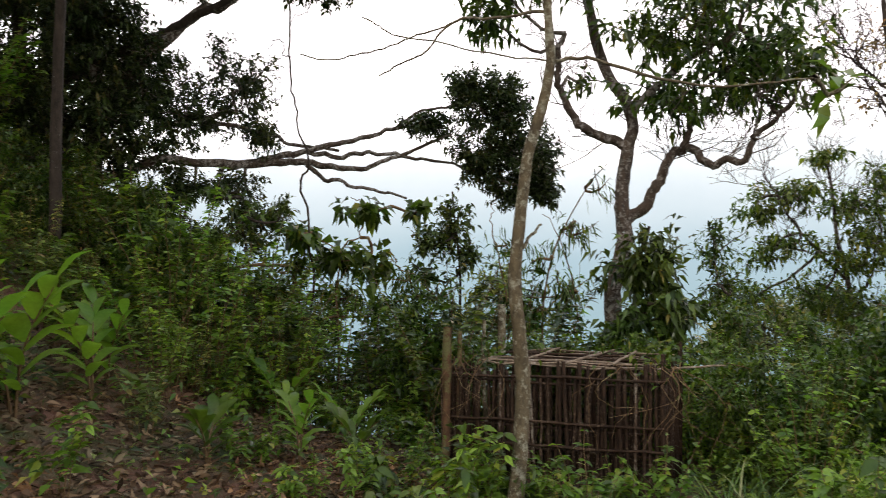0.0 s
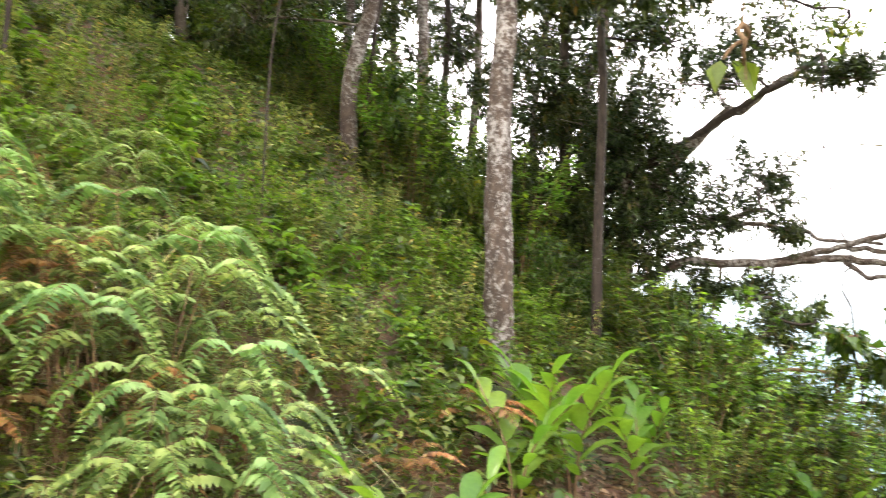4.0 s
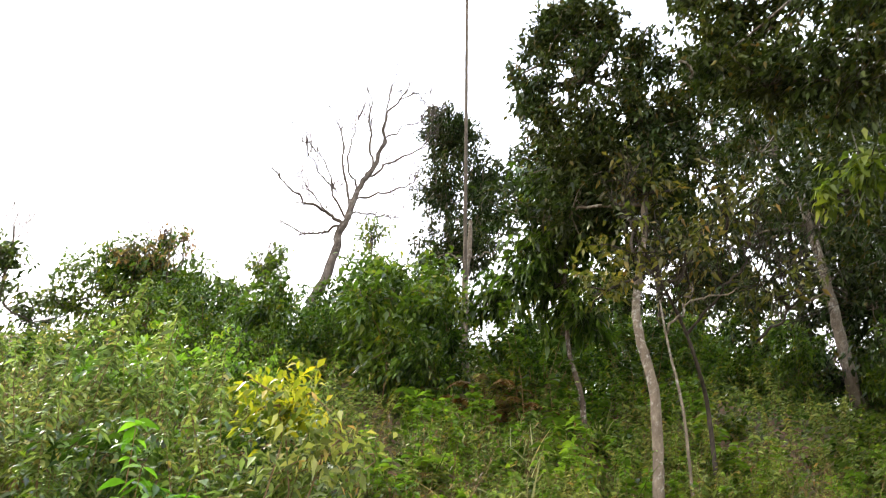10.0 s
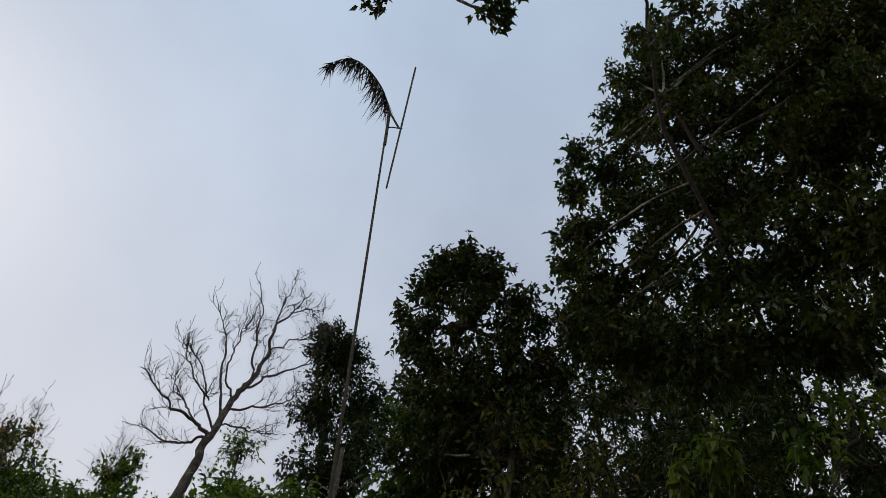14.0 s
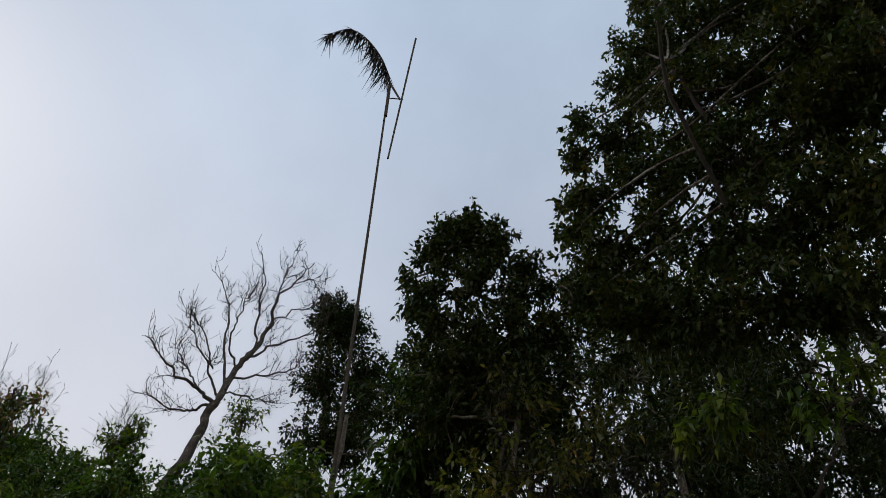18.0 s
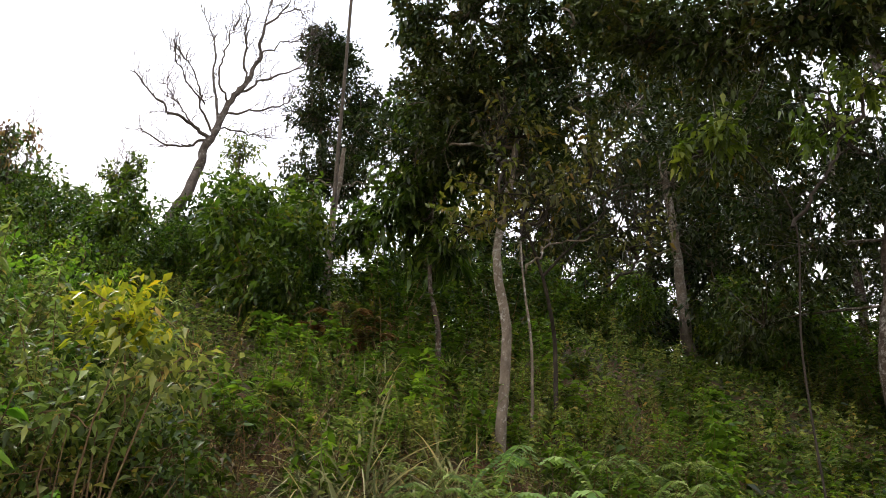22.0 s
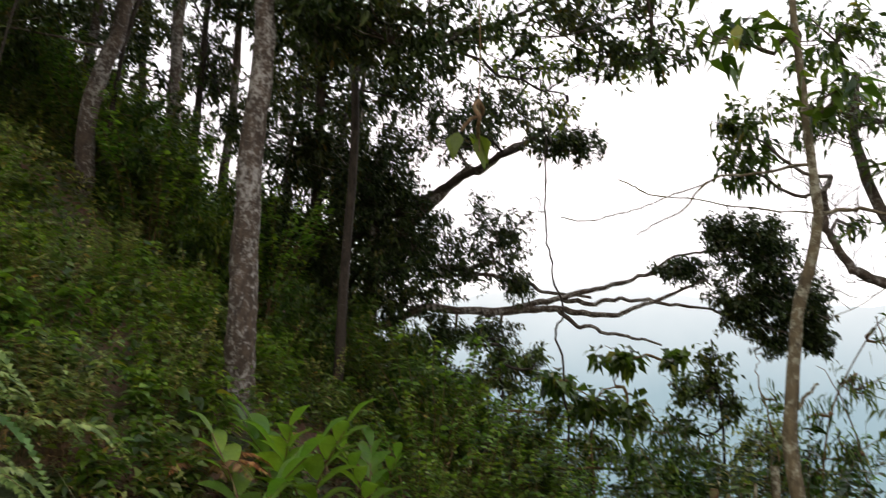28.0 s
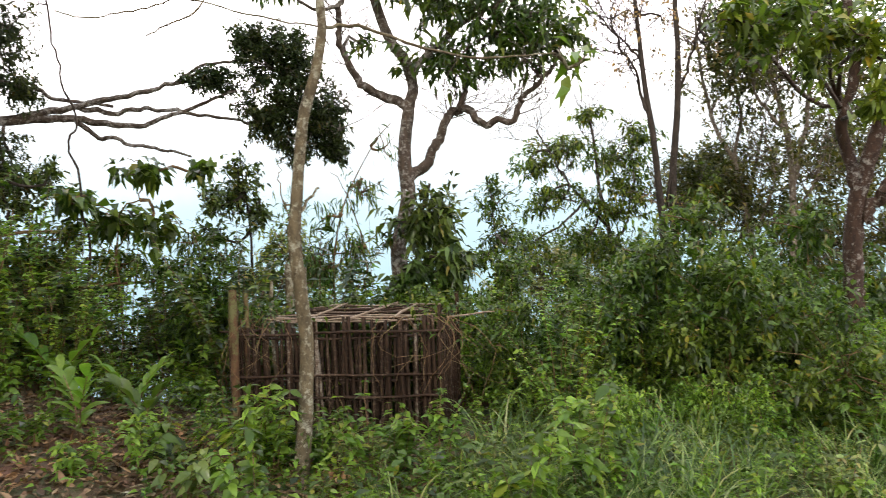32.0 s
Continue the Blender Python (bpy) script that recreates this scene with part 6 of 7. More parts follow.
def fork_fern(name, label, seed, stalks, H, mat, dry=0):
    """A clump of wiry stalks, each with a star of comb-like fronds that bend down."""
    rng = np.random.default_rng(seed)
    root = thing(name, (0, 0, -60), label, "fern")
    n = 0
    for k in range(stalks):
        a = 2 * math.pi * (k + rng.random()) / stalks
        out = np.array([math.cos(a), math.sin(a), 0])
        top = out * rng.uniform(0.05, 0.2) + [0, 0, H * rng.uniform(0.72, 1.05)]
        part("stalk", tube(curve([[0, 0, -0.06], top * [0.35, 0.35, 0.55], top], 8, 0.008, rng), 0.004, 0.0025, 5), M_STALK, root)
        for j in range(4):
            b = a + (j - 1.5) * 1.15 + rng.normal(0, 0.25)
            way, side = np.array([math.cos(b), math.sin(b), 0]), np.array([-math.sin(b), math.cos(b), 0])
            l = rng.uniform(0.22, 0.36)
            rise, fall = rng.uniform(0.05, 0.3), rng.uniform(0.25, 0.75)
            q = curve([top, top + way * l * 0.4 + [0, 0, l * rise], top + way * l * 0.75 + [0, 0, l * (rise - fall * 0.4)], top + way * l * 0.98 + [0, 0, l * (rise - fall)]], 24, 0.002, rng)
            u = np.repeat(np.linspace(0.06, 1, 22), 2)
            sg = np.tile([-1.0, 1.0], 22)[:, None]
            foot = np.repeat(q[2:], 2, 0)
            S = l * 0.18 * np.clip(np.sin(math.pi * (0.2 + 0.8 * u)), 0.08, 1) ** 0.75
            d = side * sg + way * 0.3 + np.array([0, 0, -0.3]) + rng.normal(0, 0.07, (44, 3))
            old = n < dry
            n += 1
            frond = part("frond", leaves(foot, d, S, np.full(44, l * 0.082), up=np.tile([0, 0, 1.0], (44, 1)) + rng.normal(0, 0.12, (44, 3)), fold=0.1, droop=0.2, rng=rng), M_FERNDRY if old else mat, root, "withered rust-brown frond" if old else "")
            part("rib", tube(q[::3], 0.0025, 0.001, 4), M_STALK, frond)
    return root


def tuft(name, label, seed, n, L, W, mat, bend=0.45, spread=0.12, wide=0.38):
    rng = np.random.default_rng(seed)
    root = thing(name, (0, 0, -60), label, "grass tuft")
    p = rng.normal(0, spread * 0.5, (n, 3)) * [1, 1, 0] - [0, 0, 0.02]
    d = np.array([0, 0, 1.0]) + rng.normal(0, wide, (n, 3)) * [1, 1, 0.1]
    part("blade_growth", strips(p, d, L * rng.uniform(0.5, 1.1, n), W * rng.uniform(0.6, 1.1, n), rng.uniform(0.15, bend * 1.6, n), 6, rng), mat, root, "", "stuff")
    return root


def ginger(name, label, seed, n, L, mat, h=0.25):
    """Leaning shoots, each with two ranks of long blades."""
    rng = np.random.default_rng(seed)
    root = thing(name, (0, 0, -60), label, "plant")
    for shoot in range(2):
        a = rng.uniform(0, 2 * math.pi)
        out = np.array([math.cos(a), math.sin(a), 0])
        st = curve([[0, 0, -0.05], out * h * 0.15 + [0, 0, h * 0.6], out * h * 0.6 + [0, 0, h * rng.uniform(0.95, 1.2)]], 14, 0, rng)
        part("stalk", tube(st, 0.009, 0.004, 5), M_STALK, root)
        side = np.array([-out[1], out[0], 0])
        for i in range(n):
            u = 0.3 + 0.7 * i / (n - 1)
            foot = st[int(u * 13)]
            sg = 1 if i % 2 else -1
            l = L * rng.uniform(0.85, 1.1) * (0.7 + 0.4 * math.sin(u * 2.6))
            way = unit(side * sg * (1.2 - 0.85 * u) + out * (0.25 + 0.5 * u) + [0, 0, 0.4 + 0.5 * u] + rng.normal(0, 0.07, 3))
            q = curve([foot, foot + way * l * 0.5 + [0, 0, l * 0.04], foot + way * l * 0.97 - [0, 0, l * 0.13]], 8, 0, rng)
            across = unit(np.cross(way, [0, 0, 1.0]) + rng.normal(0, 0.12, 3))
            w = l * 0.185 * np.sin(np.linspace(0.06, 1, 8) * math.pi) ** 0.7
            lift = np.cross(across, way) * 0.3
            V = np.stack([q - across * w[:, None] + lift * w[:, None], q, q + across * w[:, None] + lift * w[:, None]], 1).reshape(-1, 3)
            F = np.array([[3 * r + c, 3 * r + c + 1, 3 * r + c + 4, 3 * r + c + 3] for r in range(7) for c in range(2)])
            part("leaf", (V, F), mat, root)
    return root


def place(ob, x, y, s=1.0, turn=0.0, sink=0.0, z=None, group="", tilt=0.0):
    h = float(gz(x, y)) if z is None else z
    m = pose(x, y, h - sink, tilt, 0, turn) @ Matrix.Scale(s, 4)
    c = copy_thing(ob, m)
    c.name = ob.name.split(".")[0]
    if group:
        c["group"] = group
    return c


protos = []


def proto(ob):
    protos.append(ob)
    return ob


HERBS = [proto(herb(("bank_herb", "slender_weed", "leafy_weed", "fine_weed")[i], "leafy green weed with paired pointed leaves", "weed", 100 + i, (0.55, 0.75, 0.5, 0.65)[i], (10, 11, 12, 10)[i], (14, 16, 12, 16)[i], ((0.085, 0.034, 0.3), (0.07, 0.03, 0.3), (0.1, 0.045, 0.35), (0.06, 0.022, 0.25))[i], (M_HERB, M_HERB, M_MID, M_FRESH)[i], 0.75)) for i in range(4)]
PATHWEEDS = [proto(herb(("path_weed", "nettle_weed", "low_weed")[i], "fresh green weed with broad toothed leaves", "weed", 110 + i, (0.6, 0.75, 0.4)[i], (5, 6, 7)[i], (13, 14, 9)[i], ((0.11, 0.055, 0.35), (0.085, 0.04, 0.3), (0.12, 0.06, 0.4))[i], M_FRESH)) for i in range(3)]
BROAD = [proto(herb("broadleaf_weed", "low weed with broad heart-shaped drooping leaves", "weed", 120 + i, 0.5, 5, 8, (0.13, 0.075, 0.5), (M_HERB, M_MID)[i], 0.35, 0.5, False, hang=0.4)) for i in range(2)]
DRY = [proto(herb("dry_weed", "brown withered weed with bare stalks", "weed", 130 + i, 0.8, 12, 7, (0.06, 0.02, 0.5), M_BROWNLEAF, 0.5, 0.35, False, hang=0.5)) for i in range(2)]
SHRUBS = [proto(herb("shrub", "dense green shrub with small oval leaves", "shrub", 140 + i, 1.25, 13, 30, ((0.08, 0.036, 0.25), (0.1, 0.04, 0.3), (0.07, 0.034, 0.2))[i], (M_MID, M_DARK, M_FRESH)[i], 0.6, 0.5)) for i in range(3)]
FERNS = [proto(fork_fern("fern", "light green fern with drooping comb-like fronds", 150 + i, 4, (0.35, 0.6, 0.85)[i], M_FERN, (1, 0, 2)[i])) for i in range(3)]
DRYFERN = proto(fern("withered_fern", "withered rust-brown fern with curled fronds", 153, 10, 0.48, M_FERNDRY, 0, 0.25))
TUFTS = [proto(tuft("grass_tuft", "tuft of pale drying grass", 160, 48, 0.58, 0.02, M_STRAW, 0.7, 0.12, 0.6)), proto(tuft("grass_tuft", "tuft of long green grass blades", 161, 45, 0.7, 0.012, M_GRASS, 0.5)), proto(tuft("grass_tuft", "fine green grass tuft", 162, 60, 0.35, 0.006, M_GRASS, 0.4))]
GINGERS = [proto(ginger("ginger_plant", "broad-bladed ginger plant with light green leaves", 170 + i, (9, 7, 10)[i], (0.24, 0.25, 0.27)[i], (M_FRESH, M_MID, M_FRESH)[i], (0.48, 0.3, 0.6)[i])) for i in range(3)]
crown = np.array((-3.20, 5.99, 5.10))
tall = fern("tree_fern", "green tree fern with a slim dark trunk", 175, 12, 0.75, M_MID, 0, float(crown[2] - gz(crown[0], crown[1])))
tall.location = tuple(crown)
tall["category"] = "tree fern"
BRIGHTS = proto(herb("bright_shrub", "bright lime-green shrub with pointed leaves", "shrub", 180, 1.0, 5, 22, (0.09, 0.034, 0.45), M_BRIGHT, 0.25, 0.09, hang=0.3, low=0.7))
TALLWEEDS = [proto(herb("tall_weed", "tall leafy weed with brown stalks", "weed", 182 + i, 1.4, 10, 26, ((0.08, 0.03, 0.4), (0.07, 0.025, 0.4))[i], (M_HERB, M_HERB)[i], 0.6, 0.3, hang=0.35, low=0.5)) for i in range(2)]
STALKS = [proto(tuft("dry_stalks", "tangle of thin brown dried stalks", 165 + i, (70, 110)[i], (0.9, 0.6)[i], 0.0045, M_DRYSTALK, (0.45, 1.0)[i], (0.4, 0.55)[i])) for i in range(2)]
HEAPS = proto(tuft("straw_heap", "flattened heap of dry straw-coloured grass", 163, 130, 0.6, 0.006, M_DRYSTALK, 0.95, 0.3))
LONGGRASS = proto(tuft("long_grass", "long arching green grass blades", 164, 30, 1.05, 0.02, M_GRASS, 0.85, 0.15, 0.5))



def bush(name, label, seed, blobs, leaf, mat, k, other=None, split=0):
    """A rounded bush: several stems and a ragged, dense coat of leaves."""
    rng = np.random.default_rng(seed)
    root = thing(name, (0, 0, -60), label, "bush")
    tips, outs, stems = [], [], []
    for c, r, n in blobs:
        tp, ou = blob_tips(c, r, n, rng, 0.5)
        tips.append(tp)
        outs.append(ou)
        stems.append(tube(curve([[rng.normal(0, 0.05), rng.normal(0, 0.05), -0.1], np.asarray(c) * [0.5, 0.5, 0.5], c], 8, 0.04, rng), 0.006, 0.003, 5))
        for t in tp[::9]:
            stems.append(tube(curve([c, (np.asarray(c) + t) / 2 + rng.normal(0, 0.04, 3), t], 5, 0.01, rng), 0.005, 0.002, 4))
    part("stem_growth", join(stems), M_STALK, root, "", "stuff")
    L, W, length, spread, droop, hang = leaf
    if other:
        part("foliage", clusters(np.vstack(tips[:split]), np.vstack(outs[:split]), k, L, W, length, spread, droop, hang, rng), other, root, "yellow leaves", "stuff")
    part("foliage", clusters(np.vstack(tips[split:]), np.vstack(outs[split:]), k, L, W, length, spread, droop, hang, rng), mat, root, "", "stuff")
    return root


YELLOWS = proto(bush("yellow_shrub", "thin shrub with yellow and green leaves on dark stems", 181, [((0.14, 0.02, 1.4), (0.26, 0.26, 0.18), 44), ((-0.1, 0.08, 1.3), (0.24, 0.24, 0.2), 34), ((0.24, -0.1, 1.15), (0.26, 0.26, 0.2), 28), ((-0.22, -0.1, 1.1), (0.3, 0.3, 0.25), 30), ((0.05, 0.15, 0.95), (0.35, 0.35, 0.25), 26), ((0.25, 0.1, 0.75), (0.3, 0.3, 0.2), 16)], (0.06, 0.026, 0.2, 0.8, 0.25, 0.0), M_HERB, 8, M_YELLOW, 2))
BUSHES = [proto(bush("bush", "rounded dense bush with small green leaves", 190, [((0, 0, 0.55), (0.5, 0.5, 0.45), 130), ((0.3, 0.1, 0.35), (0.4, 0.4, 0.35), 70), ((-0.3, -0.1, 0.4), (0.4, 0.4, 0.35), 70), ((0.05, -0.2, 0.95), (0.3, 0.3, 0.3), 50)], (0.058, 0.026, 0.18, 0.75, 0.25, 0.15), M_MID, 12)),
          proto(bush("bush", "dark green glossy-leaved bush", 191, [((0, 0, 0.5), (0.45, 0.45, 0.45), 110), ((0.25, -0.2, 0.7), (0.35, 0.35, 0.35), 60), ((-0.25, 0.2, 0.8), (0.35, 0.3, 0.35), 60), ((0, 0.1, 1.1), (0.25, 0.25, 0.3), 40)], (0.07, 0.03, 0.2, 0.75, 0.3, 0.25), M_MID, 12)),
          proto(bush("bush", "light yellow-green leafy bush", 192, [((0, 0, 0.4), (0.45, 0.45, 0.38), 90), ((0.3, 0.2, 0.5), (0.3, 0.3, 0.35), 50), ((-0.3, 0.1, 0.35), (0.35, 0.3, 0.3), 50)], (0.065, 0.028, 0.2, 0.7, 0.3, 0.2), M_FRESH, 12))]

rng = np.random.default_rng(99)


# feet of trunks that stand free of the weeds before them
FEET = ((-4.82, 1.21), (-3.16, 4.41), (-5.73, 5.42), (-8.52, 5.17), (-4.95, 1.75), (0.27, 3.72))


def clear(x, y):
    """Where the ground stays open for other things."""
    if math.hypot(x + 0.3, y + 0.2) < 1.75:
        return False
    lx, ly = (x - -0.006) * 0.942 + (y - 4.751) * -0.335, (x - -0.006) * 0.335 + (y - 4.751) * 0.942
    if -0.12 < lx < 1.5 and -0.75 < ly < 0.75:
        return False
    for fx, fy in FEET:
        k, far = math.hypot(fx + 0.3, fy + 0.3), math.hypot(x + 0.3, y + 0.3)
        if k - 1.6 < far < k + 0.1 and abs(math.atan2(y + 0.3, x + 0.3) % 6.2832 - math.atan2(fy + 0.3, fx + 0.3) % 6.2832) < 0.05:
            return rng.random() < 0.15
    u = min(1.0, max(0.0, ((x + 1.5) * -1.4 + (y - 2.3) * 2.2) / 6.8))
    if math.hypot(x + 1.5 + 1.4 * u, y - 2.3 - 2.2 * u) < 0.5:
        return rng.random() < 0.3
    if -2.6 < x < -0.5 and 1.9 < y < 5.2:
        return rng.random() < 0.12
    return True


def scatter(kinds, n, xs, ys, smin, smax, group, keep=None, edge=None):
    k = 0
    while k < n:
        x, y = rng.uniform(*xs), rng.uniform(*ys)
        k += 1
        if not clear(x, y) or (keep and not keep(x, y)):
            continue
        place(kinds[rng.integers(len(kinds))], x, y, rng.uniform(smin, smax), rng.uniform(0, 360), 0.02, None, group)


BRIGHT_AT = ((-3.17, -1.24, 1.92), (-3.13, -0.99, 1.73))


SIGHTS = ((-8.26, 0.29, 5.68), (-9.0, -1.5, 6.6), (-5.75, 5.39, 4.17), (-5.1, 1.5, 4.3), (-8.52, 5.17, 4.94))


def off_sight(x, y):
    """Leaves the ground open before the pole's tree, the dead tree and some trunks."""
    for p in SIGHTS:
        k = math.hypot(p[0] + 0.3, p[1] + 0.3)
        if math.hypot(x + 0.3, y + 0.3) < k + 0.5 and abs(math.atan2(y + 0.3, x + 0.3) % 6.2832 - math.atan2(p[1] + 0.3, p[0] + 0.3) % 6.2832) < 0.075:
            return False
    return True


STRAWS = ((-4.19, 0.19, 2.33), (-4.31, 0.03, 2.34), (-4.19, 0.66, 2.51), (-4.43, 0.48, 2.64))


def thin_near(x, y):
    """Few big-leaved weeds close by on the dry part of the bank, and none before the straw tufts."""
    for p in STRAWS:
        k = math.hypot(p[0] + 0.3, p[1] + 0.3)
        if math.hypot(x + 0.3, y + 0.3) < k + 0.2 and abs(math.atan2(y + 0.3, x + 0.3) % 6.2832 - math.atan2(p[1] + 0.3, p[0] + 0.3) % 6.2832) < 0.09:
            return rng.random() < 0.2
    return not (x > -3.0 and y < 0.6) or rng.random() < 0.45


def off_bright(x, y):
    """Keeps tall weeds from standing before the lime-green shrubs."""
    for p in BRIGHT_AT:
        k = math.hypot(p[0] + 0.3, p[1] + 0.3)
        if math.hypot(x + 0.3, y + 0.3) < k + 0.35 and abs(math.atan2(y + 0.3, x + 0.3) % 6.2832 - math.atan2(p[1] + 0.3, p[0] + 0.3) % 6.2832) < 0.2:
            return False
    return True


# the bank
scatter(HERBS, 360, (-7.5, -1.7), (-4.0, 6.0), 0.45, 0.85, "weeds on the bank", thin_near)
scatter(HERBS[:2] + HERBS[3:], 90, (-6.0, -2.8), (-0.2, 2.6), 0.45, 0.8, "weeds on the bank", thin_near)
scatter(BROAD, 100, (-6.0, -1.6), (-4.0, 5.0), 0.5, 0.9, "weeds on the bank", thin_near)
scatter(DRY, 120, (-6.0, -1.9), (-4.0, 2.5), 0.45, 0.8, "weeds on the bank", thin_near)
scatter(TUFTS[:2], 115, (-7.0, -1.8), (-3.0, 2.0), 0.6, 1.1, "grass tufts on the bank")
scatter(TALLWEEDS, 40, (-5.0, -3.1), (-3.2, -0.95), 0.6, 0.95, "tall weeds on the bank", off_bright)
scatter(STALKS, 130, (-4.8, -1.75), (-4.0, -0.2), 0.6, 1.1, "dry stalks on the bank")
scatter(STALKS[1:], 30, (-5.5, -1.75), (-0.2, 2.0), 0.4, 0.7, "dry stalks on the bank", thin_near)
scatter(SHRUBS[:2], 70, (-12, -6.2), (-1.5, 9.0), 0.6, 1.15, "shrubs up the bank", off_sight)
scatter(PATHWEEDS, 44, (-3.9, -2.5), (-0.9, 0.6), 0.5, 0.85, "green weeds in the dry grass")
scatter(PATHWEEDS[1:], 60, (-6.2, -3.4), (1.2, 5.0), 0.5, 0.9, "weeds on the bank")
scatter(PATHWEEDS, 60, (-7.0, -4.2), (-0.6, 3.0), 0.6, 1.0, "weeds on the bank")
scatter(FERNS[:2], 12, (-4.6, -2.7), (0.6, 2.6), 0.7, 0.95, "ferns on the bank")
scatter(BUSHES[:2], 22, (-12, -6.5), (-1.5, 9.0), 0.7, 1.2, "bushes up the bank", off_sight)
# the valley edge
scatter(BUSHES[:2], 34, (-6.5, 0.0), (5.8, 8.0), 0.75, 1.15, "bushes at the valley edge")
scatter(SHRUBS, 34, (-7.0, 1.5), (5.7, 8.0), 0.8, 1.3, "shrubs at the valley edge")
scatter(BUSHES, 40, (1.6, 7.5), (4.6, 9.5), 0.55, 1.0, "bushes at the valley edge")
scatter(BUSHES[2:], 24, (1.6, 6.0), (3.6, 5.4), 0.45, 0.75, "bushes at the valley edge")
scatter(SHRUBS[2:], 30, (1.6, 7.0), (4.0, 7.0), 0.4, 0.8, "shrubs at the valley edge")
scatter(PATHWEEDS, 170, (-4.5, 5.0), (2.7, 6.0), 0.4, 0.95, "weeds by the cage")
scatter(BROAD, 50, (-3.5, 4.0), (2.6, 5.0), 0.45, 0.8, "weeds by the cage")
scatter(TUFTS[1:], 70, (0.8, 4.5), (2.6, 4.6), 0.5, 0.9, "grass tufts by the path")
for p, s, k in (((3.70, 5.22, 0.79), 1.25, 1), ((3.81, 4.78, 0.66), 1.0, 0), ((3.44, 5.39, 0.60), 1.0, 0), ((3.84, 4.37, 0.55), 0.9, 0), ((3.73, 7.38, 0.67), 0.95, 0), ((3.14, 7.10, 0.61), 0.8, 2), ((4.35, 7.63, 0.81), 1.1, 0), ((2.95, 4.65, 0.1), 1.0, 1), ((3.3, 4.4, 0.1), 0.95, 1), ((3.6, 4.75, 0.1), 1.0, 1)):
    place(BUSHES[k], p[0], p[1], s, rng.uniform(0, 360), 0.05, None, "bushes at the valley edge")
for p, s, k in (((-8.88, -0.59, 5.35), 1.1, 1), ((-8.68, -0.16, 4.96), 0.9, 1), ((-8.86, -1.07, 5.36), 1.1, 1), ((-7.59, 0.73, 4.51), 0.7, 0), ((-9.48, -0.35, 6.04), 1.2, 1), ((-6.18, -1.77, 4.10), 1.0, 2), ((-5.54, -2.20, 3.87), 1.2, 2), ((-4.68, -1.95, 3.24), 0.6, 2)):
    place(BUSHES[k], p[0], p[1], s, rng.uniform(0, 360), 0.05, None, "bushes up the bank")
for x, y, s in ((-6.9, -0.5, 1.3), (-7.3, -0.2, 1.35), (-6.7, -0.1, 0.9), (-7.5, 0.9, 0.9)):
    place(BUSHES[1], x, y, s, rng.uniform(0, 360), 0.05, None, "bushes up the bank")
for x, y, s, k in ((-7.44, -3.00, 1.00, 0), (-8.30, -2.98, 0.88, 1), (-7.61, -2.47, 0.96, 0), (-8.27, -2.32, 0.93, 0), (-7.55, -1.89, 1.03, 1), (-8.00, -1.65, 0.86, 0), (-7.85, -1.28, 0.77, 0), (-8.08, -1.03, 0.61, 1), (-8.69, -0.88, 1.32, 0), (-8.30, -0.59, 1.25, 0), (-8.90, -0.32, 1.26, 1), (-6.59, -2.40, 0.67, 0), (-6.52, -1.93, 0.66, 0), (-6.80, -1.58, 0.75, 0)):
    place(BUSHES[k], x, y, s, rng.uniform(0, 360), 0.05, None, "bushes on the hilltop")

for p, s, k in (((-1.70, 3.11, 0.97), 0.7, 0), ((-0.84, 3.83, 0.48), 0.55, 2), ((-0.50, 3.88, 0.38), 0.6, 0), ((-0.28, 4.20, 0.44), 0.6, 1), ((-1.19, 4.16, 0.58), 0.5, 3), ((0.16, 4.00, 0.37), 0.6, 2), ((0.46, 3.97, 0.32), 0.5, 0), ((0.11, 3.82, 0.37), 0.8, 0), ((0.38, 3.86, 0.33), 0.7, 2), ((0.87, 3.84, 0.22), 0.5, 1), ((-1.68, 2.54, 0.92), 0.8, 0)):
    place(PATHWEEDS[k % 3], p[0], p[1], s, rng.uniform(0, 360), 0.02, None, "weeds by the path")
for p, s, k in (((2.82, 4.59, 0.63), 0.9, 1), ((2.28, 4.64, 0.62), 0.8, 0), ((1.88, 4.59, 0.58), 0.7, 1), ((3.13, 4.16, 0.49), 0.9, 1), ((3.57, 3.55, 0.58), 0.9, 0), ((2.08, 5.79, 0.63), 0.9, 1), ((1.77, 6.51, 0.54), 0.9, 0), ((4.73, 5.19, 0.74), 1.2, 1)):
    place(BUSHES[k], p[0], p[1], s, rng.uniform(0, 360), 0.05, None, "bushes at the valley edge")
for p, s, k in (((-3.13, -0.62, 1.77), 0.7, 0), ((-2.54, -0.32, 1.38), 0.6, 1), ((-2.84, -0.36, 1.53), 0.6, 0), ((-3.13, -0.10, 1.73), 0.6, 1), ((-2.81, 0.01, 1.51), 0.7, 0), ((-3.04, -0.22, 1.64), 0.6, 1), ((-2.77, 0.22, 1.50), 0.6, 1), ((-2.55, 0.27, 1.39), 0.6, 0), ((-4.04, -0.50, 2.40), 0.7, 0), ((-2.83, -0.53, 1.50), 0.6, 1), ((-3.26, 0.33, 1.86), 0.6, 0), ((-4.62, 1.57, 3.35), 0.9, 1), ((-4.49, 1.84, 3.19), 0.9, 0), ((-4.87, 0.87, 3.24), 0.9, 1)):
    place(PATHWEEDS[k], p[0], p[1], s, rng.uniform(0, 360), 0.02, None, "green weeds in the dry grass")
scatter(TUFTS[1:], 60, (0.6, 4.0), (1.9, 3.4), 0.5, 0.9, "grass tufts by the path")
scatter(TUFTS[1:], 34, (1.3, 3.4), (2.3, 3.9), 0.7, 1.1, "grass tufts by the path")
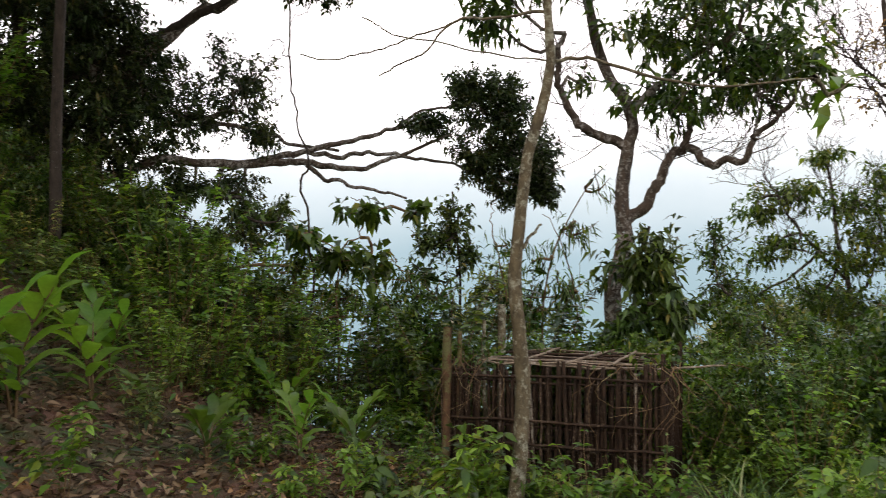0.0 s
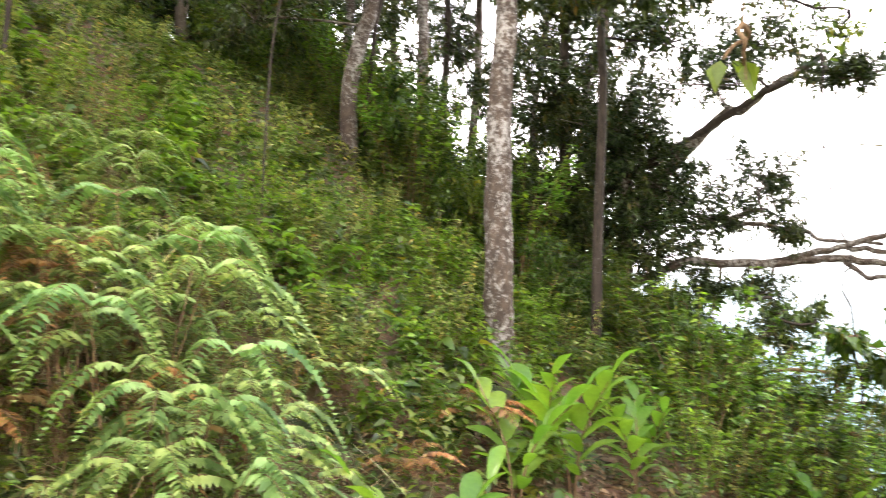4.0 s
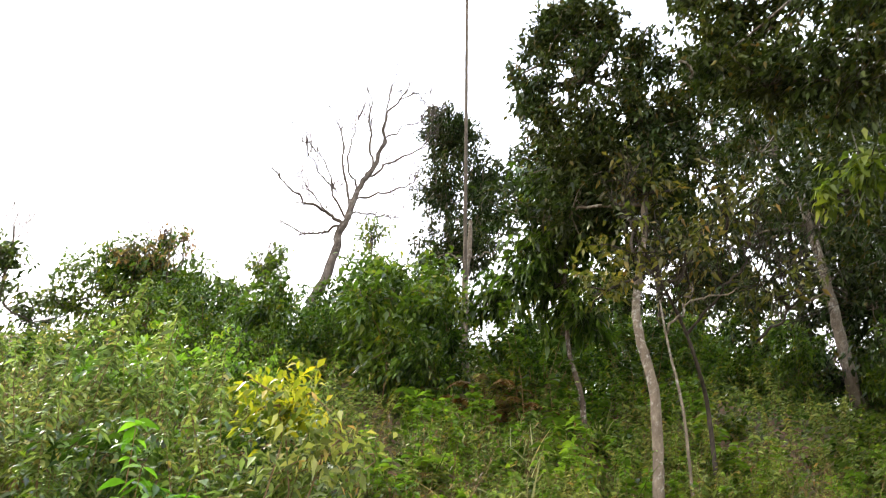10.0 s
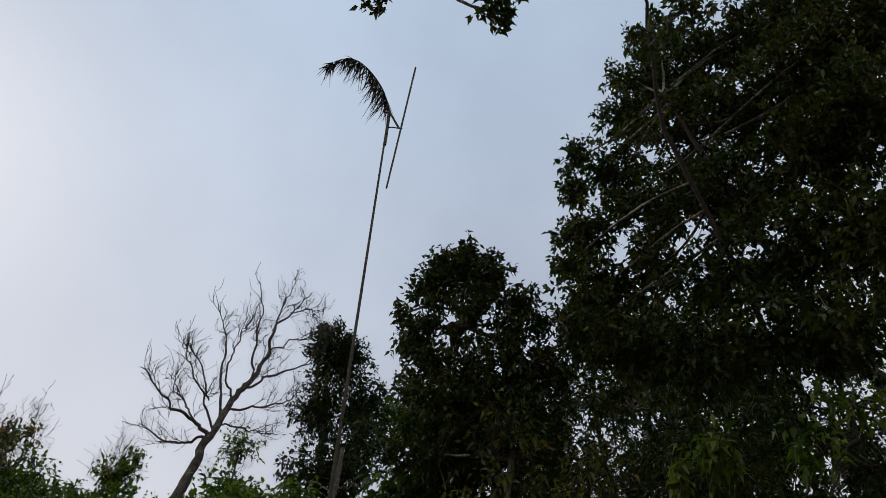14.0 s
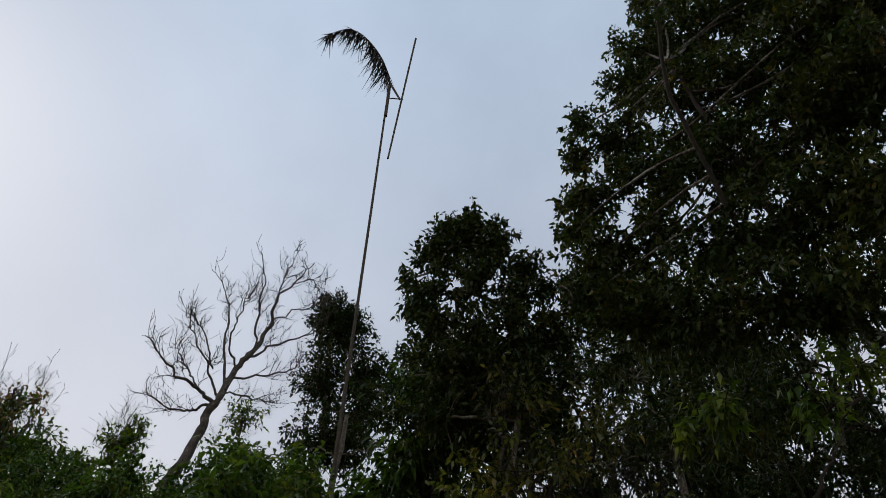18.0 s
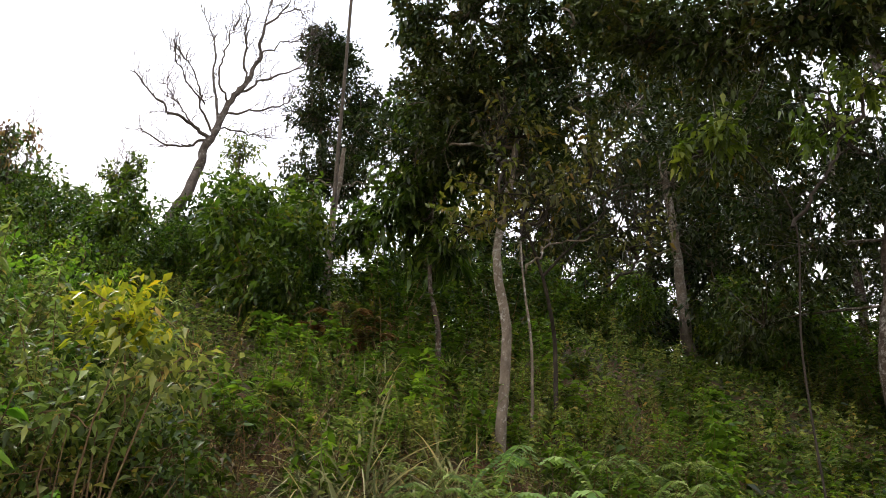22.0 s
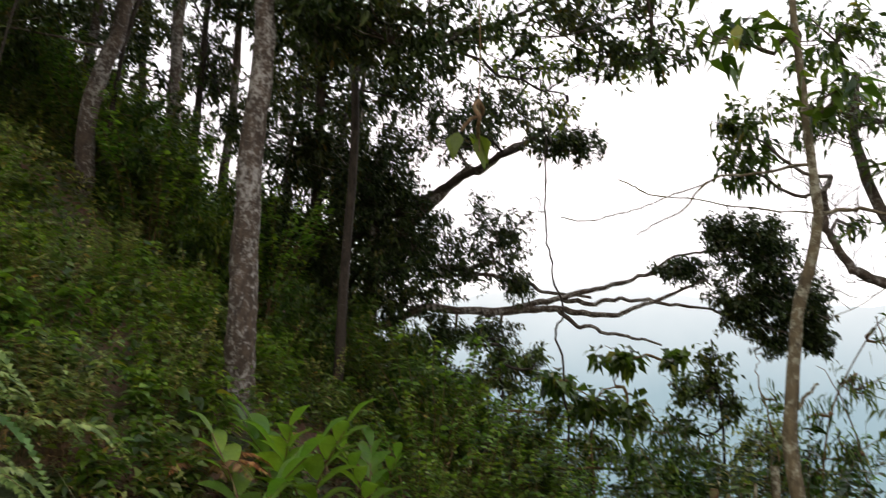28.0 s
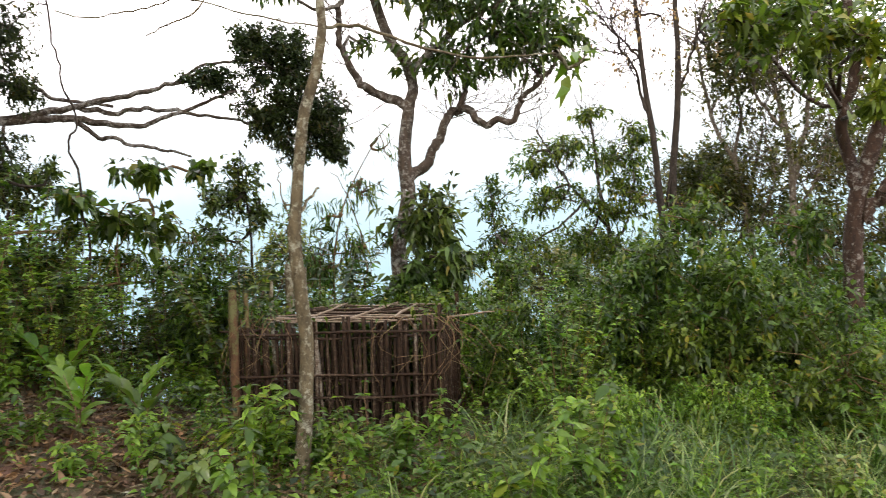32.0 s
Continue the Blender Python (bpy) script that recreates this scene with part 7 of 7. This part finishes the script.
scatter(PATHWEEDS + HERBS[:2], 40, (0.4, 4.2), (2.0, 3.6), 0.3, 0.6, "weeds by the path")
scatter(PATHWEEDS[1:], 26, (-4.4, -2.6), (2.6, 4.6), 0.5, 0.8, "weeds by the path")
for x, y, s, f in ((-2.5, 1.72, 0.9, 1), (-2.2, 1.62, 0.85, 1), (-2.95, 2.0, 0.8, 1)):
    place(FERNS[f], x, y, s, rng.uniform(0, 360), 0, None, "fern clump on the bank")
for p, s in (((-6.49, 0.36, 3.72), 1.1), ((-6.46, 0.56, 3.64), 0.9), ((-2.89, 0.51, 1.48), 0.6), ((-2.85, 0.86, 1.58), 0.7), ((-2.55, 3.17, 1.24), 0.7), ((-2.96, 1.44, 1.80), 0.6), ((-2.41, 2.49, 1.15), 0.5)):
    place(DRYFERN, p[0], p[1], s, rng.uniform(0, 360), 0, float(gz(p[0], p[1])) + 0.2 * s, "withered ferns")
for x, y, s, k in ((0.15, 1.0, 0.75, 1), (0.55, 1.15, 0.8, 0), (0.95, 1.05, 0.75, 1), (1.35, 1.0, 0.7, 2), (0.35, 1.55, 0.9, 0), (-0.25, 0.9, 0.7, 1), (0.45, 0.95, 0.75, 0), (0.62, 1.25, 0.8, 1), (0.28, 1.2, 0.8, 0)):
    p = cage_map(x, y, 0)
    place(BUSHES[k], float(p[0]), float(p[1]), s, rng.uniform(0, 360), 0.05, None, "bushes at the valley edge")
for p, s, k in (((-2.86, 4.25, 1.41), 0.8, 1), ((-2.97, 3.83, 1.27), 0.7, 0), ((-3.00, 3.78, 1.67), 0.8, 1), ((-2.67, 3.99, 1.66), 0.8, 2), ((-2.74, 4.12, 1.28), 0.8, 1), ((-2.85, 3.81, 1.23), 0.8, 0)):
    place(PATHWEEDS[k], p[0], p[1], s, rng.uniform(0, 360), 0.02, None, "weeds by the path")
for p, s in (((-1.80, 5.43, 1.17), 0.9), ((-1.93, 4.85, 1.08), 0.8), ((-1.30, 5.77, 0.95), 0.8), ((-1.02, 6.43, 1.16), 0.9), ((-1.81, 6.47, 1.47), 1.2), ((-2.30, 6.10, 1.53), 1.2)):
    place(SHRUBS[2], p[0], p[1], s, rng.uniform(0, 360), 0.02, None, "shrubs at the valley edge")
for x, y, s, k in ((-1.01, 4.53, 0.55, 0), (-0.56, 4.38, 0.55, 2), (-0.41, 4.10, 0.50, 0), (-0.12, 4.30, 0.50, 1), (0.04, 4.15, 0.60, 0), (0.11, 4.42, 0.55, 2), (-1.13, 4.30, 0.50, 2), (-0.72, 3.85, 0.45, 1), (-0.16, 3.76, 0.40, 2)):
    place(PATHWEEDS[k], x, y, s, rng.uniform(0, 360), 0.02, None, "weeds by the cage")
# single plants
for x, y, s, k in ((-3.15, -0.72, 0.95, 0), (-3.05, -0.86, 0.9, 1), (-3.12, -1.02, 0.95, 0), (-3.22, -0.9, 1.0, 1)):
    place(DRY[k], x, y, s, rng.uniform(0, 360), 0.02, None, "weeds on the bank")
for x, y, s, turn in ((2.35, 3.55, 0.6, 0), (2.6, 3.7, 0.65, 80), (2.1, 3.35, 0.5, 200), (1.75, 4.35, 0.55, 140)):
    place(LONGGRASS, x, y, s, turn)
for x, y, s, f in ((-3.15, 0.83, 1.09, 2), (-3.06, 0.64, 0.96, 2), (-3.08, 1.00, 1.09, 2), (-3.50, 1.03, 1.09, 2), (-3.00, 1.17, 1.12, 2), (-3.06, 1.48, 1.15, 2), (-2.82, 0.72, 0.91, 2), (-2.75, 1.10, 1.09, 2), (-2.68, 1.41, 1.19, 2), (-2.50, 1.14, 1.00, 2), (-2.26, 1.23, 0.99, 2), (-2.21, 1.12, 0.84, 2), (-2.21, 1.04, 0.99, 1), (-2.19, 1.33, 1.11, 1)):
    place(FERNS[f], x, y, 0.93 * s, rng.uniform(0, 360), 0, None, "fern clump on the bank")
for p, s in zip(BRIGHT_AT, (1.15, 0.7)):
    place(BRIGHTS, p[0], p[1], s, rng.uniform(0, 360))
place(YELLOWS, -3.4, -0.85, 1.0, 200, 0.05)
for x, y, s in ((-8.78, 1.18, 0.80), (-9.26, 1.80, 0.80), (-8.73, 2.20, 0.84), (-9.35, 2.89, 0.97), (-8.59, 3.17, 0.90), (-9.09, 4.00, 1.01), (-8.31, 4.18, 0.96), (-7.94, 5.45, 1.10), (-7.16, 5.46, 1.06), (-7.28, 6.22, 1.12)):
    place(BUSHES[1], x, y, s, rng.uniform(0, 360), 0.05, None, "bushes up the bank")
for x, y, s, k in ((-3.75, -1.5, 0.95, 0), (-4.1, -0.85, 0.95, 0), (-4.4, -1.4, 1.0, 2), (-4.0, -1.9, 0.95, 0)):
    place(BUSHES[k], x, y, s, rng.uniform(0, 360), 0.05, None, "bushes up the bank")
place(HEAPS, -3.23, -1.0, 0.9, 30)
for x, y, s in ((-4.45, 0.05, 1.0), (-4.3, 0.3, 1.0), (-4.35, 0.75, 0.95), (-4.2, 0.5, 0.85), (-4.6, 0.15, 1.0)):
    place(TUFTS[0], x, y, s, rng.uniform(0, 360), 0, None, "grass tufts on the bank")
for p, s in (((-2.67, 0.69, 1.29), 0.9), ((-2.49, 0.85, 1.28), 0.8), ((-2.39, -1.34, 1.35), 0.8)):
    place(HEAPS, p[0], p[1], s, rng.uniform(0, 360))
for x, y, s, turn in ((-2.72, -0.86, 0.95, 20), (-2.78, -0.7, 1.0, 200), (-2.68, -1.0, 0.9, 110), (-2.74, -0.6, 0.85, 290)):
    place(LONGGRASS, x, y, s, turn)
for p, s in (((-2.53, -1.25, 1.46), 1.1), ((-2.38, -1.35, 1.46), 1.0), ((-2.61, -1.01, 1.50), 0.8), ((-2.89, -0.43, 1.50), 0.8), ((-3.08, -0.59, 1.56), 0.8)):
    place(BROAD[0], p[0], p[1], s, rng.uniform(0, 360), 0.02, None, "weeds on the bank")
for x, y, s, g in ((-2.19, 3.65, 1.00, 2), (-2.19, 4.69, 0.80, 0), (-1.25, 5.46, 0.84, 0), (-1.38, 4.11, 0.85, 1), (-2.17, 3.02, 0.88, 2), (-1.87, 4.57, 0.66, 1), (-2.32, 3.56, 0.85, 2), (-0.70, 5.06, 0.66, 0), (-0.93, 4.45, 0.71, 0), (0.26, 4.02, 0.57, 1), (-2.1, 4.3, 0.85, 2), (-1.87, 1.95, 0.76, 2), (-0.62, 4.75, 0.8, 1)):
    place(GINGERS[g], x, y, s, rng.uniform(0, 360), 0, None, "ginger plants")
for p, s in ((STRAWS[0], 1.05), (STRAWS[1], 0.95), (STRAWS[2], 0.95), (STRAWS[3], 1.0), ((-4.01, 0.14, 2.26), 0.9), ((-4.11, 0.63, 2.41), 0.9), ((-5.17, 0.44, 3.14), 0.9), ((-2.86, 0.76, 1.35), 0.9), ((-4.42, 0.24, 2.14), 1.2), ((-4.67, 0.28, 2.54), 1.3), ((-4.66, 0.79, 2.73), 1.1), ((-5.43, 0.57, 3.26), 1.1)):
    place(TUFTS[0], p[0], p[1], s, rng.uniform(0, 360))

for ob in protos:
    for c in list(ob.children_recursive):
        bpy.data.objects.remove(c)
    bpy.data.objects.remove(ob)

# ---- fallen leaves and low cover ----
n = 12000
x = rng.uniform(-2.8, 1.0, n)
y = rng.uniform(2.2, 5.6, n)
d = rng.normal(0, 1, (n, 3)) * [1, 1, 0.3]
V, F = fine_leaves(np.stack([x, y, gz(x, y) + rng.uniform(0.005, 0.03, n)], 1), d, rng.uniform(0.03, 0.085, n), rng.uniform(0.014, 0.034, n), droop=rng.uniform(-0.25, 0.2, (n, 1)), fold=0.6, rng=rng)
litter = new("leaf_litter", link_mesh("leaf_litter", V, F, M_LITTER))
tagged(litter, "dry brown fallen leaves lying on soil", "leaf litter", "", "stuff")


def cage_zone(x, y):
    lx, ly = (x - -0.006) * 0.942 + (y - 4.751) * -0.335, (x - -0.006) * 0.335 + (y - 4.751) * 0.942
    return (lx > -0.06) & (lx < 1.46) & (ly > -0.1) & (ly < 0.7)


def cover(name, label, n, xs, ys, mat, high, size, seed, wide=0.42):
    """Uncountable small leaves on hidden stalks, in clumps of uneven height."""
    r = np.random.default_rng(seed)
    x, y = r.uniform(*xs, n), r.uniform(*ys, n)
    ok = (np.hypot(x + 0.3, y + 0.2) > 1.75) & ~((x > -2.3) & (x < -0.5) & (y > 2.3) & (y < 5.2) & (r.random(n) < 0.88)) & ~cage_zone(x, y)
    u = np.clip(((x + 1.5) * -1.4 + (y - 2.3) * 2.2) / 6.8, 0, 1)
    ok &= (np.hypot(x + 1.5 + 1.4 * u, y - 2.3 - 2.2 * u) > 0.45) | (r.random(n) < 0.4)
    lump = 0.5 + 0.5 * np.sin(2.3 * x + 1.7 * np.sin(1.9 * y + seed)) * np.cos(2.1 * y + 1.3 * np.sin(1.5 * x))
    ok &= r.random(n) < 0.35 + 0.65 * lump
    x, y, lump = x[ok], y[ok], lump[ok]
    h = high * (0.25 + 0.75 * lump) * r.random(len(x)) ** 0.7
    d = r.normal(0, 1, (len(x), 3)) * [1, 1, 0.3] + [0, 0, 0.3]
    V, F = leaves(np.stack([x, y, gz(x, y) + h], 1), d, size * r.uniform(0.6, 1.3, len(x)), size * wide * r.uniform(0.6, 1.2, len(x)), droop=0.3, rng=r)
    tagged(new(name, link_mesh(name, V, F, mat)), label, "ground cover", "", "stuff")


cover("ground_cover", "low mixed green ground cover of small leaves", 26000, (-9, -1.5), (-4.5, 7), M_HERB, 0.36, 0.085, 1)
cover("ground_cover", "deeper green low growth between the weeds", 24000, (-9, -1.5), (-4.5, 7), M_MID, 0.3, 0.1, 2)
cover("ground_cover", "withered brown leaves and stems in the weeds", 18000, (-6, -1.6), (-4.5, 3.0), M_BROWNLEAF, 0.4, 0.05, 3, 0.2)
cover("ground_cover", "green growth along the valley edge", 26000, (-7, 7), (2.7, 9), M_MID, 0.45, 0.075, 4)
cover("ground_cover", "light green low weeds by the path", 15000, (-5, 2.2), (2.3, 6), M_FRESH, 0.35, 0.06, 5)


def dry_mat(name, label, n, xs, ys, mat, high, seed):
    """Lodged dry grass: thin blades lying criss-cross."""
    r = np.random.default_rng(seed)
    x, y = r.uniform(*xs, n), r.uniform(*ys, n)
    ok = np.hypot(x + 0.3, y + 0.2) > 1.7
    x, y = x[ok], y[ok]
    k = len(x)
    d = r.normal(0, 1, (k, 3)) * [1, 1, 0.55] + [0, 0, 0.25]
    V, F = strips(np.stack([x, y, gz(x, y) + high * r.random(k) ** 1.5], 1), d, r.uniform(0.12, 0.34, k), r.uniform(0.002, 0.006, k), r.uniform(0, 0.5, k), 3, r)
    tagged(new(name, link_mesh(name, V, F, mat)), label, "dry grass", "", "stuff")


dry_mat("dry_grass", "brown lodged dry grass on the bank", 26000, (-4.6, -1.4), (-4.2, 1.8), M_DRYSTALK, 0.3, 21)
dry_mat("dry_grass", "pale straw lying among the weeds", 9000, (-4.6, -1.4), (-4.2, 2.2), M_STRAW, 0.3, 22)
cover("ground_cover", "fresh green weeds in the dry grass", 16000, (-4.2, -1.6), (-4.0, 1.8), M_FRESH, 0.45, 0.06, 8)
cover("ground_cover", "small weeds in the dry grass", 20000, (-4.2, -1.6), (-4.0, 1.6), M_HERB, 0.4, 0.06, 6)
cover("ground_cover", "scattered low weeds among the fallen leaves", 16000, (-2.6, 1.2), (1.9, 4.2), M_MID, 0.16, 0.05, 9)
cover("ground_cover", "short grass and weeds beside the path", 9000, (0.3, 4.5), (1.8, 3.6), M_MID, 0.2, 0.06, 7)
